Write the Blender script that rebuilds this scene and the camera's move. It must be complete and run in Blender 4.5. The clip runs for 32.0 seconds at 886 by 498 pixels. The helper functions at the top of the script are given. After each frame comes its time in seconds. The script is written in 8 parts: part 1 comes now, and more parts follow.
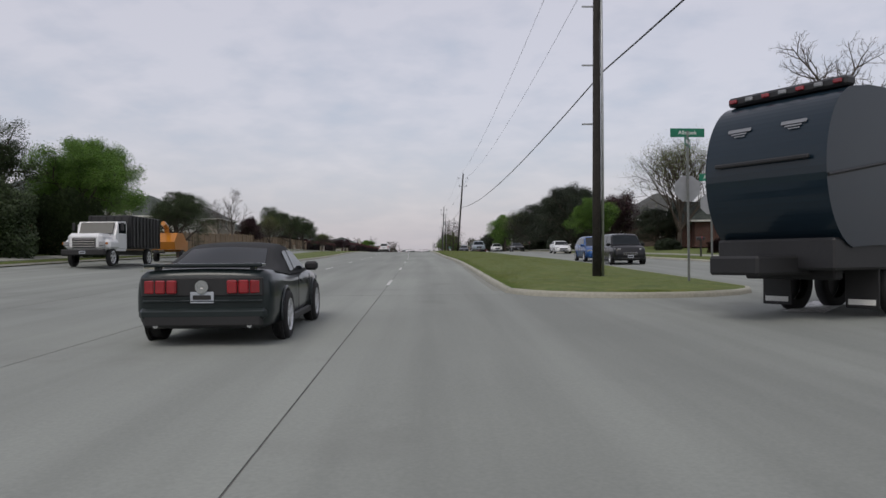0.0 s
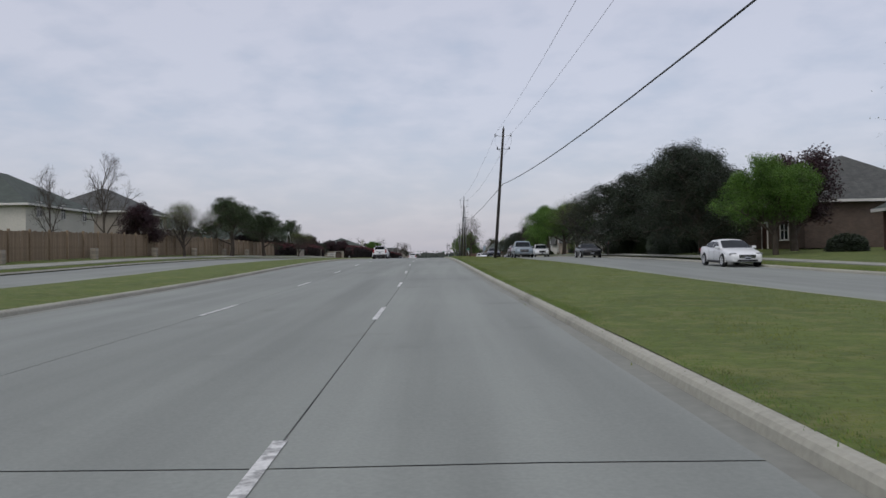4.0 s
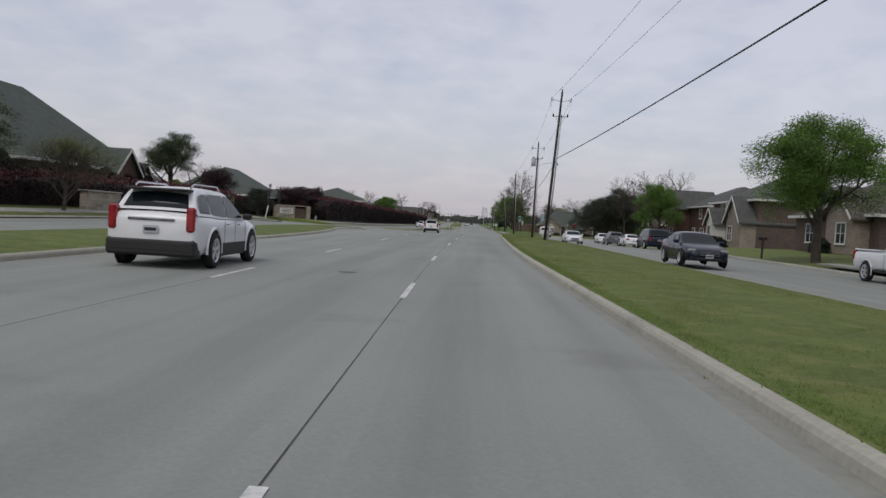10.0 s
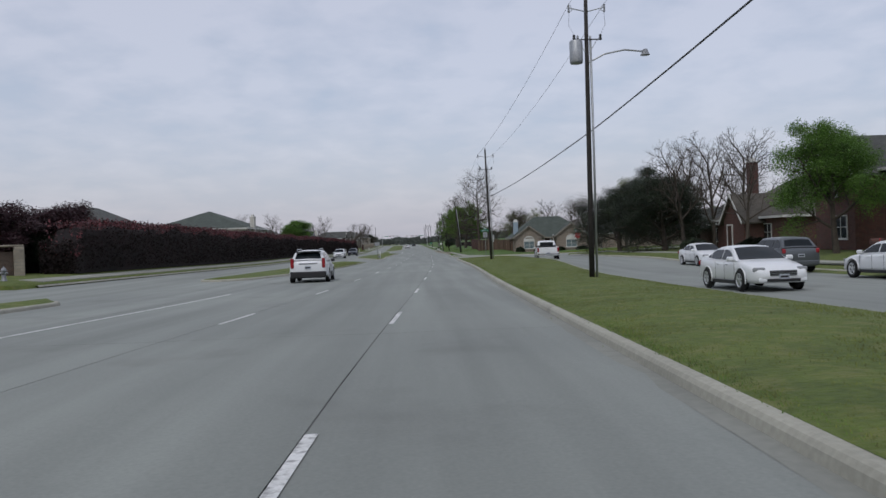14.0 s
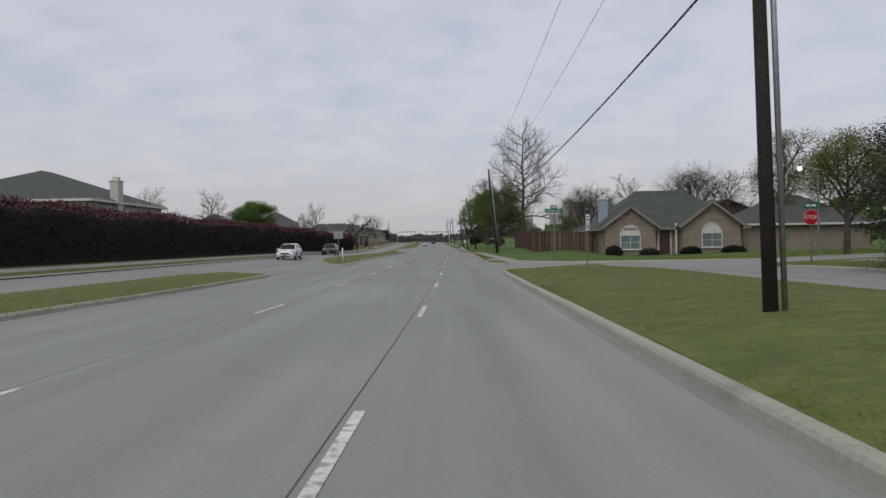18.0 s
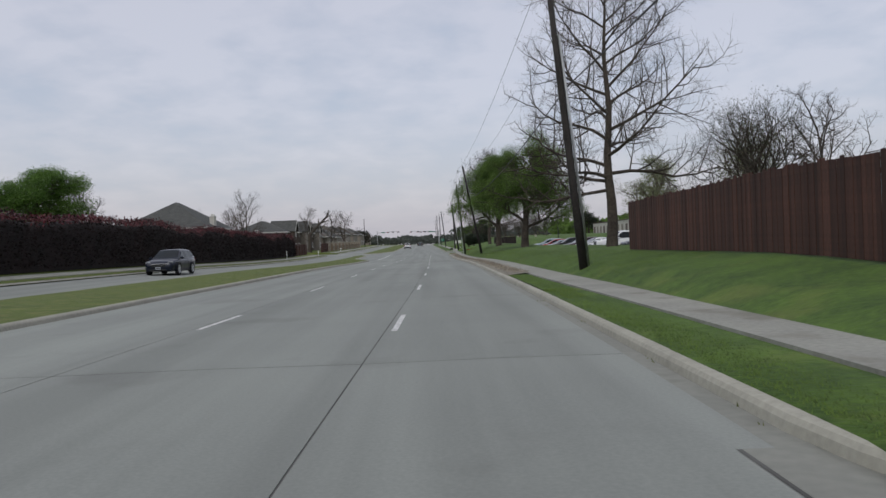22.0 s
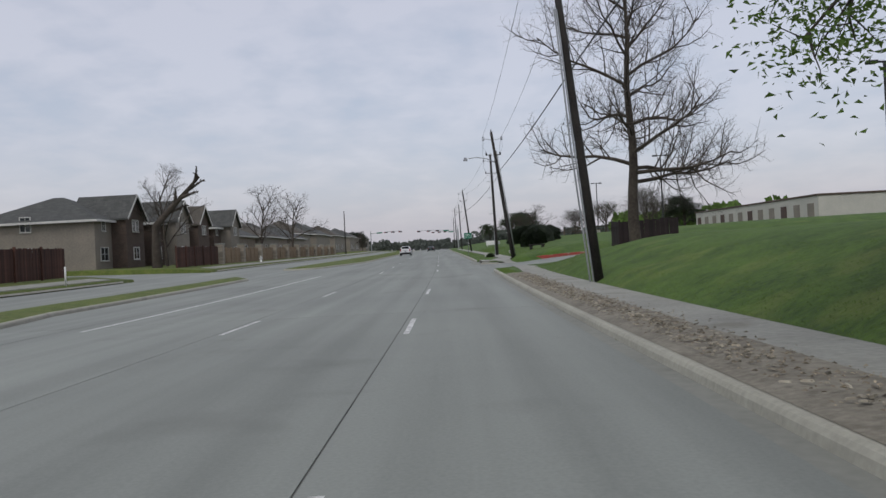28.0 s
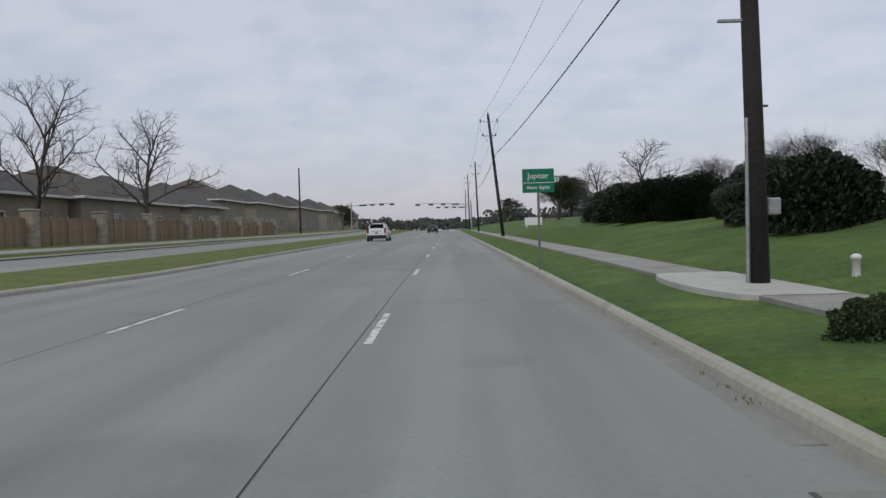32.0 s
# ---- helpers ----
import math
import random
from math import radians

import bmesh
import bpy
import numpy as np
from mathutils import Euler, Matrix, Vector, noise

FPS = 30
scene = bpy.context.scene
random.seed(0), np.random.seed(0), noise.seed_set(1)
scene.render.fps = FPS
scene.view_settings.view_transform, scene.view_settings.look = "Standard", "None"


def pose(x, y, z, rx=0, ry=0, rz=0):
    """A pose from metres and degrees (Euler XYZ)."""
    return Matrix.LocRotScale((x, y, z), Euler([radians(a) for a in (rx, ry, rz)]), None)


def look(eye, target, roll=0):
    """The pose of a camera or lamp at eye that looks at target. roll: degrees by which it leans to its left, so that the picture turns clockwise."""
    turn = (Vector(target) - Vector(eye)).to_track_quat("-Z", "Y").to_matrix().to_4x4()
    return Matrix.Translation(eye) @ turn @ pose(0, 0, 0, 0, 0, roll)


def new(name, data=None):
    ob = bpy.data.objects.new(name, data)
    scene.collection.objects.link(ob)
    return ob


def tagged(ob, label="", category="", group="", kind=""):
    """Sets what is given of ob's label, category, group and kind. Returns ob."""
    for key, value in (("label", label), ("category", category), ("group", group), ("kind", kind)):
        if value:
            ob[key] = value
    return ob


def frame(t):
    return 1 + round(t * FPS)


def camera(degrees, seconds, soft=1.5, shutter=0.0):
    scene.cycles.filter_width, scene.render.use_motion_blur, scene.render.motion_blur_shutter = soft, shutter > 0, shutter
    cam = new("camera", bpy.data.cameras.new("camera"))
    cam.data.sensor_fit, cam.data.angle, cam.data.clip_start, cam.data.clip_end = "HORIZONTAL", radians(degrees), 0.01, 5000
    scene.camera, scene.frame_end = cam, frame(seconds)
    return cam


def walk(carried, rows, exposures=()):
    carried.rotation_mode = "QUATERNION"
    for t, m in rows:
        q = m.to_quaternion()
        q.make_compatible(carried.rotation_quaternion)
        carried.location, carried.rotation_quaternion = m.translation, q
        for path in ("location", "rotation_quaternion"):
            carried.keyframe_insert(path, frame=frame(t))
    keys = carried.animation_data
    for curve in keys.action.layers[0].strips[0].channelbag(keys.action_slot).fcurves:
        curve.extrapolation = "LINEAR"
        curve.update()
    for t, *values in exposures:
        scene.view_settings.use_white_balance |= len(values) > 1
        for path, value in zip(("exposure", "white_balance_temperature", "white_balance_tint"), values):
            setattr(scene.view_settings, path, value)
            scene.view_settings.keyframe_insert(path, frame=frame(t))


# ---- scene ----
LENS = 2 * math.degrees(math.atan(784 / 1400))
cam = camera(LENS, 32.0)

# the street: its line and level at every 30 m, from 30 m before the start
KNOT = 30.0
LINE = [0.51, 0.27, 0.03, -0.17, -0.62, -1.28, -1.73, -2.06, -1.7, -0.68, 0.4, 1.08, 1.53, 2.0, 2.21, 2.19, 2.23, 2.21, 1.84, 1.47, 1.08, 0.68, 0.28, -0.11, -0.51]
LEVEL = [-0.57, -0.0, 0.59, 1.31, 1.82, 2.48, 2.81, 2.9, 3.01, 2.64, 2.44, 2.22, 2.15, 2.07, 1.96, 1.67, 1.57, 1.73, 2.0, 2.2, 2.4, 2.57, 2.8, 3.05, 3.3]


def spline(y, values):
    u = min(max((y + 30.0) / KNOT, 0.0), len(values) - 1.001)
    i = int(u)
    f = u - i
    a, b, c, d = (values[min(max(j, 0), len(values) - 1)] for j in (i - 1, i, i + 1, i + 2))
    return b + 0.5 * f * (c - a + f * (2 * a - 5 * b + 4 * c - d + f * (3 * (b - c) + d - a)))


def line(y):
    """x of the joint between the kerb lane and the middle lane."""
    return spline(y, LINE)


def level(y):
    return spline(y, LEVEL)


EYE = 1.366
# seconds, metres right of the lane joint, metres along, yaw, pitch, roll
DRIVE = [
    (0, 1.104, 11.96, -1.05, 0.7, -0.45),
    (0.5, 1.09, 17.737, -2.56, -0.82, -1.29),
    (1, 1.087, 23.06, 0.09, -0.24, -1.69),
    (1.5, 1.077, 28.778, -1.08, -0.75, -2.53),
    (2, 1.102, 34.13, -1.41, -1, -2.85),
    (2.5, 1.113, 39.794, 0.4, -0.52, -2.57),
    (3, 1.094, 45.51, 0.88, -1.21, -2.6),
    (3.5, 1.077, 51.552, -0.6, 0.12, -1.4),
    (5.5, 0.98, 84.462, 3.55, 1.2, 1.4),
    (6, 0.913, 90.84, 4.23, -0.11, 0.78),
    (6.5, 0.867, 96.987, 4.46, -0.58, 1.72),
    (7, 0.842, 103.23, 3.87, -0.84, 0.5),
    (7.5, 0.822, 110.163, 2.47, -0.2, -2.19),
    (8, 0.846, 117.15, 1.45, 1.87, -2.03),
    (8.5, 0.844, 124.361, 2.18, -1.18, -2.91),
    (9, 0.87, 131.7, 1.66, -3.36, -4.28),
    (9.5, 0.9, 139.215, 1.16, -3.62, -0.46),
    (10, 0.912, 146.26, 2.07, -2, 3.42),
    (10.5, 0.824, 153.527, 1.01, -0.18, -0.98),
    (11, 1.002, 160.95, -0.84, 1.3, -4.1),
    (11.5, 1.135, 168.579, -0.18, 0.81, -1.93),
    (12, 1.218, 175.84, -0.97, -0.26, -2.04),
    (12.5, 1.326, 184.09, -0.93, -0.42, -3.27),
    (13, 1.294, 192.18, -1.32, -0.72, -3.09),
    (13.5, 1.151, 200.269, -2.01, -0.57, -3.36),
    (14, 1.04, 208.66, -1.96, -0.45, -1.97),
    (14.5, 1.0, 216.35, -1.75, -0.3, -2.2),
    (16.5, 0.898, 246.019, -0.93, -0.31, -0.25),
    (17, 0.949, 253.28, -0.86, -0.02, -3.17),
    (17.5, 0.98, 261.219, -0.58, -1.7, -2.61),
    (18, 0.994, 268.91, -0.2, -0.5, -0.91),
    (18.5, 1.001, 276.818, -0.04, -0.65, 0.11),
    (19, 0.981, 284.84, 0.59, -0.94, -1.02),
    (19.5, 1.033, 292.357, 1.1, -0.72, -1.25),
    (20, 1.052, 300.56, 1.32, -0.11, -0.31),
    (20.5, 1.062, 308.404, 1.6, -0.27, -0.22),
    (21, 1.117, 315.96, 0.55, 0.2, -1.53),
    (21.5, 1.042, 324.254, -1.79, -0.8, -2.95),
    (22, 1.025, 331.63, -0.84, -0.38, -2.16),
    (22.5, 1.022, 340.086, -0.22, -0.7, -2.48),
    (23, 1.041, 348.4, 0.21, -0.76, -1.1),
    (23.5, 1.049, 356.235, 0.61, -0.88, -2.26),
    (24, 1.046, 364.71, 0.96, -1.32, -1.15),
    (24.5, 1.076, 372.87, 1.18, -1.41, -1.13),
    (25, 1.122, 380.85, 1.24, -0.86, 0.5),
    (25.5, 1.191, 388.733, 3.64, -0.4, -0.44),
    (26, 1.239, 396.58, 2.2, -1.32, -1.85),
    (26.5, 1.18, 404.929, 2.2, -1.9, -2.6),
    (28.5, 0.956, 436.132, -0.2, 0.46, -3.34),
    (29, 0.918, 444.11, -0.13, -0.02, -4.12),
    (29.5, 0.859, 451.845, 0.17, -0.73, -3.17),
    (30, 0.804, 459.71, 0.54, -0.14, -1.14),
    (30.5, 0.855, 467.715, 1.97, -0.86, 0.12),
    (31, 0.932, 475.85, 2.41, -1.36, 0.81),
    (31.5, 1.12, 484.474, 1.28, -0.8, 0.97),
    (32, 1.111, 492.34, 1.22, -1.32, -1.55),
]


def eye_row(off, y, yaw, pitch, roll):
    """Upright frame turned by yaw, pitch and a lean to the left."""
    a, b = radians(yaw), radians(pitch)
    ahead = Vector((-math.sin(a) * math.cos(b), math.cos(a) * math.cos(b), math.sin(b)))
    eye = Vector((line(y) + off, y, level(y) + EYE))
    return look(eye, eye + ahead, roll)


walk(cam, [(t, eye_row(*row)) for t, *row in DRIVE], exposures=[(0.0, 0.03, 6480, 9.0), (2.0, 0.0, 6200, 8.0), (8.0, 0.0, 6150, 7.8), (10.0, 0.0, 6380, 8.5), (12.0, -0.02, 5930, 7.0), (13.5, -0.03, 6000, 7.0), (16.5, -0.03, 6150, 7.0), (18.0, -0.03, 6430, 7.4), (19.0, -0.03, 6190, 7.0), (20.0, -0.03, 6130, 7.0), (25.5, 0.08, 6520, 7.5), (29.5, -0.03, 6080, 7.0), (32.0, 0.0, 6200, 7.5)])

# ---- sky and light: an overcast spring day ----
world = bpy.data.worlds.new("overcast_sky")
scene.world = world
world.use_nodes = True
wn, wl = world.node_tree.nodes, world.node_tree.links
for n in list(wn):
    wn.remove(n)


def wnode(kind, **values):
    n = wn.new(kind)
    for key, value in values.items():
        n.inputs[key].default_value = value
    return n


sky = wn.new("ShaderNodeTexSky")
sky.sky_type, sky.sun_disc = "NISHITA", False
sky.sun_elevation, sky.sun_rotation = radians(50), radians(205)
sky.dust_density, sky.ozone_density = 4.0, 2.0
coord = wn.new("ShaderNodeTexCoord")
split = wn.new("ShaderNodeSeparateXYZ")
wl.new(coord.outputs["Generated"], split.inputs[0])
rise = wn.new("ShaderNodeMath")
rise.operation = "MAXIMUM"
rise.inputs[1].default_value = 0.0
wl.new(split.outputs["Z"], rise.inputs[0])
lift = wn.new("ShaderNodeMath")
lift.operation = "ADD"
lift.inputs[1].default_value = 0.24
wl.new(rise.outputs[0], lift.inputs[0])
flat = wn.new("ShaderNodeVectorMath")
flat.operation = "DIVIDE"
both = wn.new("ShaderNodeCombineXYZ")
for k in ("X", "Y", "Z"):
    wl.new(lift.outputs[0], both.inputs[k])
wl.new(coord.outputs["Generated"], flat.inputs[0])
wl.new(both.outputs[0], flat.inputs[1])
puffs = wnode("ShaderNodeTexNoise", Scale=6.0, Detail=5.0, Roughness=0.5, Distortion=0.1)
wl.new(flat.outputs[0], puffs.inputs["Vector"])
banks = wnode("ShaderNodeTexNoise", Scale=0.7, Detail=3.0, Roughness=0.5)
wl.new(flat.outputs[0], banks.inputs["Vector"])
mixn = wn.new("ShaderNodeMath")
mixn.operation = "MULTIPLY_ADD"
mixn.inputs[1].default_value = 0.6
wl.new(banks.outputs[0], mixn.inputs[0])
half = wn.new("ShaderNodeMath")
half.operation = "MULTIPLY"
half.inputs[1].default_value = 0.55
wl.new(puffs.outputs[0], half.inputs[0])
wl.new(half.outputs[0], mixn.inputs[2])
ramp = wn.new("ShaderNodeValToRGB")
ramp.color_ramp.elements[0].position, ramp.color_ramp.elements[0].color = 0.46, (0.49, 0.49, 0.545, 1)
ramp.color_ramp.elements[1].position, ramp.color_ramp.elements[1].color = 0.66, (0.645, 0.60, 0.63, 1)
mid = ramp.color_ramp.elements.new(0.55)
mid.color = (0.56, 0.535, 0.575, 1)
wl.new(mixn.outputs[0], ramp.inputs[0])
# the cloud deck pales and warms towards the horizon
haze = wn.new("ShaderNodeValToRGB")
haze.color_ramp.elements[0].position, haze.color_ramp.elements[0].color = 0.0, (1, 1, 1, 1)
haze.color_ramp.elements[1].position, haze.color_ramp.elements[1].color = 0.22, (0, 0, 0, 1)
wl.new(rise.outputs[0], haze.inputs[0])
low = wn.new("ShaderNodeMix")
low.data_type = "RGBA"
low.inputs[7].default_value = (0.64, 0.585, 0.63, 1)
dim = wn.new("ShaderNodeMath")
dim.operation = "MULTIPLY"
dim.inputs[1].default_value = 0.75
wl.new(haze.outputs[0], dim.inputs[0])
wl.new(dim.outputs[0], low.inputs[0])
wl.new(ramp.outputs[0], low.inputs[6])
deck = wnode("ShaderNodeBackground", Strength=0.78)
wl.new(low.outputs[2], deck.inputs["Color"])
clear = wnode("ShaderNodeBackground", Strength=0.05)
wl.new(sky.outputs[0], clear.inputs["Color"])
total = wn.new("ShaderNodeAddShader")
wl.new(deck.outputs[0], total.inputs[0])
wl.new(clear.outputs[0], total.inputs[1])
wout = wn.new("ShaderNodeOutputWorld")
wl.new(total.outputs[0], wout.inputs[0])

sun = new("sun", bpy.data.lights.new("sun", "SUN"))
sun.data.energy, sun.data.angle, sun.data.color = 0.7, radians(25), (1.0, 0.96, 0.9)
sun.matrix_world = look((-30, -60, 100), (0, 0, 0))


# ---- materials ----
def material(name, colour, second=None, rough=0.8, fine=30.0, coarse=1.2, vary=0.35, bump=0.0, metal=0.0, per="", coat=0.0, bump_scale=None,
             spread=0.25, stain=None, glass=False, streak=0.0, thin=0.0):
    """A procedural surface: two scales of noise between two colours, fine relief, and a shade of its own per object or island."""
    m = bpy.data.materials.new(name)
    m.use_nodes = True
    nt = m.node_tree
    n, l = nt.nodes, nt.links
    b = n["Principled BSDF"]
    second = second or tuple(c * (1 - vary) for c in colour)
    tc = n.new("ShaderNodeTexCoord")
    a1 = n.new("ShaderNodeTexNoise")
    a1.inputs["Scale"].default_value, a1.inputs["Detail"].default_value = fine, 5.0
    a2 = n.new("ShaderNodeTexNoise")
    a2.inputs["Scale"].default_value, a2.inputs["Detail"].default_value = coarse, 4.0
    l.new(tc.outputs["Object"], a1.inputs["Vector"])
    l.new(tc.outputs["Object"], a2.inputs["Vector"])
    add = n.new("ShaderNodeMath")
    add.operation = "MULTIPLY_ADD"
    add.inputs[1].default_value = 0.5
    scaled = n.new("ShaderNodeMath")
    scaled.operation = "MULTIPLY"
    scaled.inputs[1].default_value = 0.5
    l.new(a2.outputs[0], scaled.inputs[0])
    l.new(a1.outputs[0], add.inputs[0])
    l.new(scaled.outputs[0], add.inputs[2])
    cr = n.new("ShaderNodeMapRange")
    cr.inputs["From Min"].default_value, cr.inputs["From Max"].default_value = 0.36, 0.64
    l.new(add.outputs[0], cr.inputs["Value"])
    mx = n.new("ShaderNodeMix")
    mx.data_type = "RGBA"
    mx.inputs[6].default_value, mx.inputs[7].default_value = (*second, 1), (*colour, 1)
    l.new(cr.outputs[0], mx.inputs[0])
    out = mx.outputs[2]
    if stain:
        a3 = n.new("ShaderNodeTexNoise")
        a3.inputs["Scale"].default_value, a3.inputs["Detail"].default_value = stain[1], 6.0
        l.new(tc.outputs["Object"], a3.inputs["Vector"])
        sr = n.new("ShaderNodeMapRange")
        sr.inputs["From Min"].default_value, sr.inputs["From Max"].default_value = stain[2], stain[2] + 0.12
        sr.inputs["To Max"].default_value = stain[3]
        l.new(a3.outputs[0], sr.inputs["Value"])
        ms = n.new("ShaderNodeMix")
        ms.data_type = "RGBA"
        ms.inputs[7].default_value = (*stain[0], 1)
        l.new(sr.outputs[0], ms.inputs[0])
        l.new(out, ms.inputs[6])
        out = ms.outputs[2]
    if streak:
        mp = n.new("ShaderNodeMapping")
        mp.inputs["Scale"].default_value = (1.0, 0.035, 1.0)
        l.new(tc.outputs["Object"], mp.inputs["Vector"])
        a5 = n.new("ShaderNodeTexNoise")
        a5.inputs["Scale"].default_value, a5.inputs["Detail"].default_value = 1.15, 5.0
        l.new(mp.outputs[0], a5.inputs["Vector"])
        st = n.new("ShaderNodeMapRange")
        st.inputs["From Min"].default_value, st.inputs["From Max"].default_value = 0.35, 0.65
        st.inputs["To Min"].default_value, st.inputs["To Max"].default_value = 1 - streak, 1 + streak
        l.new(a5.outputs[0], st.inputs["Value"])
        sv = n.new("ShaderNodeHueSaturation")
        l.new(st.outputs[0], sv.inputs["Value"])
        l.new(out, sv.inputs["Color"])
        out = sv.outputs[0]
    if per:
        if per == "object":
            src = n.new("ShaderNodeObjectInfo").outputs["Random"]
        else:
            src = n.new("ShaderNodeNewGeometry").outputs["Random Per Island"]
        rr = n.new("ShaderNodeMapRange")
        rr.inputs["To Min"].default_value, rr.inputs["To Max"].default_value = 1 - spread, 1 + spread
        l.new(src, rr.inputs["Value"])
        hs = n.new("ShaderNodeHueSaturation")
        l.new(rr.outputs[0], hs.inputs["Value"])
        l.new(out, hs.inputs["Color"])
        out = hs.outputs[0]
    l.new(out, b.inputs["Base Color"])
    b.inputs["Roughness"].default_value = rough
    b.inputs["Metallic"].default_value = metal
    b.inputs["Coat Weight"].default_value = coat
    b.inputs["Coat Roughness"].default_value = 0.05
    if glass:
        b.inputs["Specular IOR Level"].default_value = 0.8
    if bump:
        bp = n.new("ShaderNodeBump")
        bp.inputs["Strength"].default_value, bp.inputs["Distance"].default_value = 0.6, bump
        if bump_scale:
            a4 = n.new("ShaderNodeTexNoise")
            a4.inputs["Scale"].default_value, a4.inputs["Detail"].default_value = bump_scale, 4.0
            l.new(tc.outputs["Object"], a4.inputs["Vector"])
            l.new(a4.outputs[0], bp.inputs["Height"])
        else:
            l.new(a1.outputs[0], bp.inputs["Height"])
        l.new(bp.outputs[0], b.inputs["Normal"])
    if thin:
        # light passes through leaves
        tl, ms_ = n.new("ShaderNodeBsdfTranslucent"), n.new("ShaderNodeMixShader")
        l.new(out, tl.inputs["Color"])
        ms_.inputs[0].default_value = thin
        l.new(b.outputs[0], ms_.inputs[1])
        l.new(tl.outputs[0], ms_.inputs[2])
        l.new(ms_.outputs[0], n["Material Output"].inputs[0])
    return m


CONCRETE = material("street_concrete", (0.238, 0.252, 0.228), (0.195, 0.207, 0.19), 0.85, 30, 0.16, bump=0.0015, bump_scale=140, per="object", spread=0.04,
                    stain=((0.14, 0.142, 0.13), 0.45, 0.60, 0.4), streak=0.12)
KERB = material("kerb_concrete", (0.375, 0.365, 0.305), (0.275, 0.268, 0.222), 0.9, 14, 0.5, bump=0.003, stain=((0.16, 0.155, 0.13), 0.9, 0.58, 0.45))
WALKWAY = material("walkway_concrete", (0.31, 0.31, 0.272), (0.215, 0.215, 0.188), 0.9, 12, 0.5, bump=0.003, stain=((0.15, 0.14, 0.11), 0.9, 0.56, 0.6))
SEALANT = material("joint_sealant", (0.15, 0.15, 0.135), (0.02, 0.02, 0.019), 0.8, 0.6, 0.11)
PAINT = material("worn_road_paint", (0.70, 0.70, 0.68), (0.50, 0.50, 0.48), 0.7, 25, 2.5, stain=((0.25, 0.25, 0.24), 9.0, 0.50, 0.9))
RED_PAINT = material("red_kerb_paint", (0.36, 0.055, 0.04), (0.24, 0.04, 0.03), 0.8, 20, 2, stain=((0.30, 0.285, 0.24), 1.4, 0.58, 0.85))
GRASS = material("spring_lawn", (0.108, 0.142, 0.022), (0.058, 0.084, 0.013), 0.95, 7.0, 0.8, bump=0.06, bump_scale=14, stain=((0.17, 0.165, 0.052), 2.2, 0.50, 0.42))
LUSH = material("lush_lawn", (0.080, 0.142, 0.016), (0.032, 0.066, 0.008), 0.95, 7.0, 0.8, bump=0.06, bump_scale=14, stain=((0.14, 0.17, 0.035), 0.7, 0.56, 0.5))
BLADES = material("grass_blades", (0.125, 0.148, 0.026), (0.072, 0.088, 0.015), 0.9, 3, 0.3, per="island", spread=0.35)
DIRT = material("bare_dirt", (0.255, 0.236, 0.188), (0.15, 0.135, 0.105), 0.95, 12, 1.5, bump=0.03, bump_scale=20, stain=((0.09, 0.075, 0.055), 2.5, 0.57, 0.7))
# near-black colour standing in for the shade inside openings
VOID_SHADE = material("painted_void_shade", (0.01, 0.01, 0.01), rough=0.9)
POLE_WOOD = material("weathered_pole_wood", (0.038, 0.033, 0.029), (0.014, 0.012, 0.011), 0.9, 18, 1.5, bump=0.006)
STEEL = material("galvanised_steel", (0.42, 0.43, 0.44), (0.28, 0.29, 0.30), 0.45, 15, 2, metal=0.7)
BLACK_METAL = material("black_metal", (0.018, 0.018, 0.02), rough=0.5)
WIRE = material("cable", (0.02, 0.02, 0.022), rough=0.6)
CERAMIC = material("insulator", (0.25, 0.26, 0.28), rough=0.3)
WHITE_PLASTIC = material("white_plastic", (0.72, 0.72, 0.70), (0.6, 0.6, 0.57), 0.5)


# ---- building helpers ----
def mesh_of(name, verts, faces, mat, smooth=False):
    me = bpy.data.meshes.new(name)
    me.from_pydata([tuple(v) for v in verts], [], faces)
    me.materials.append(mat)
    if smooth:
        me.shade_smooth()
    me.update()
    return me


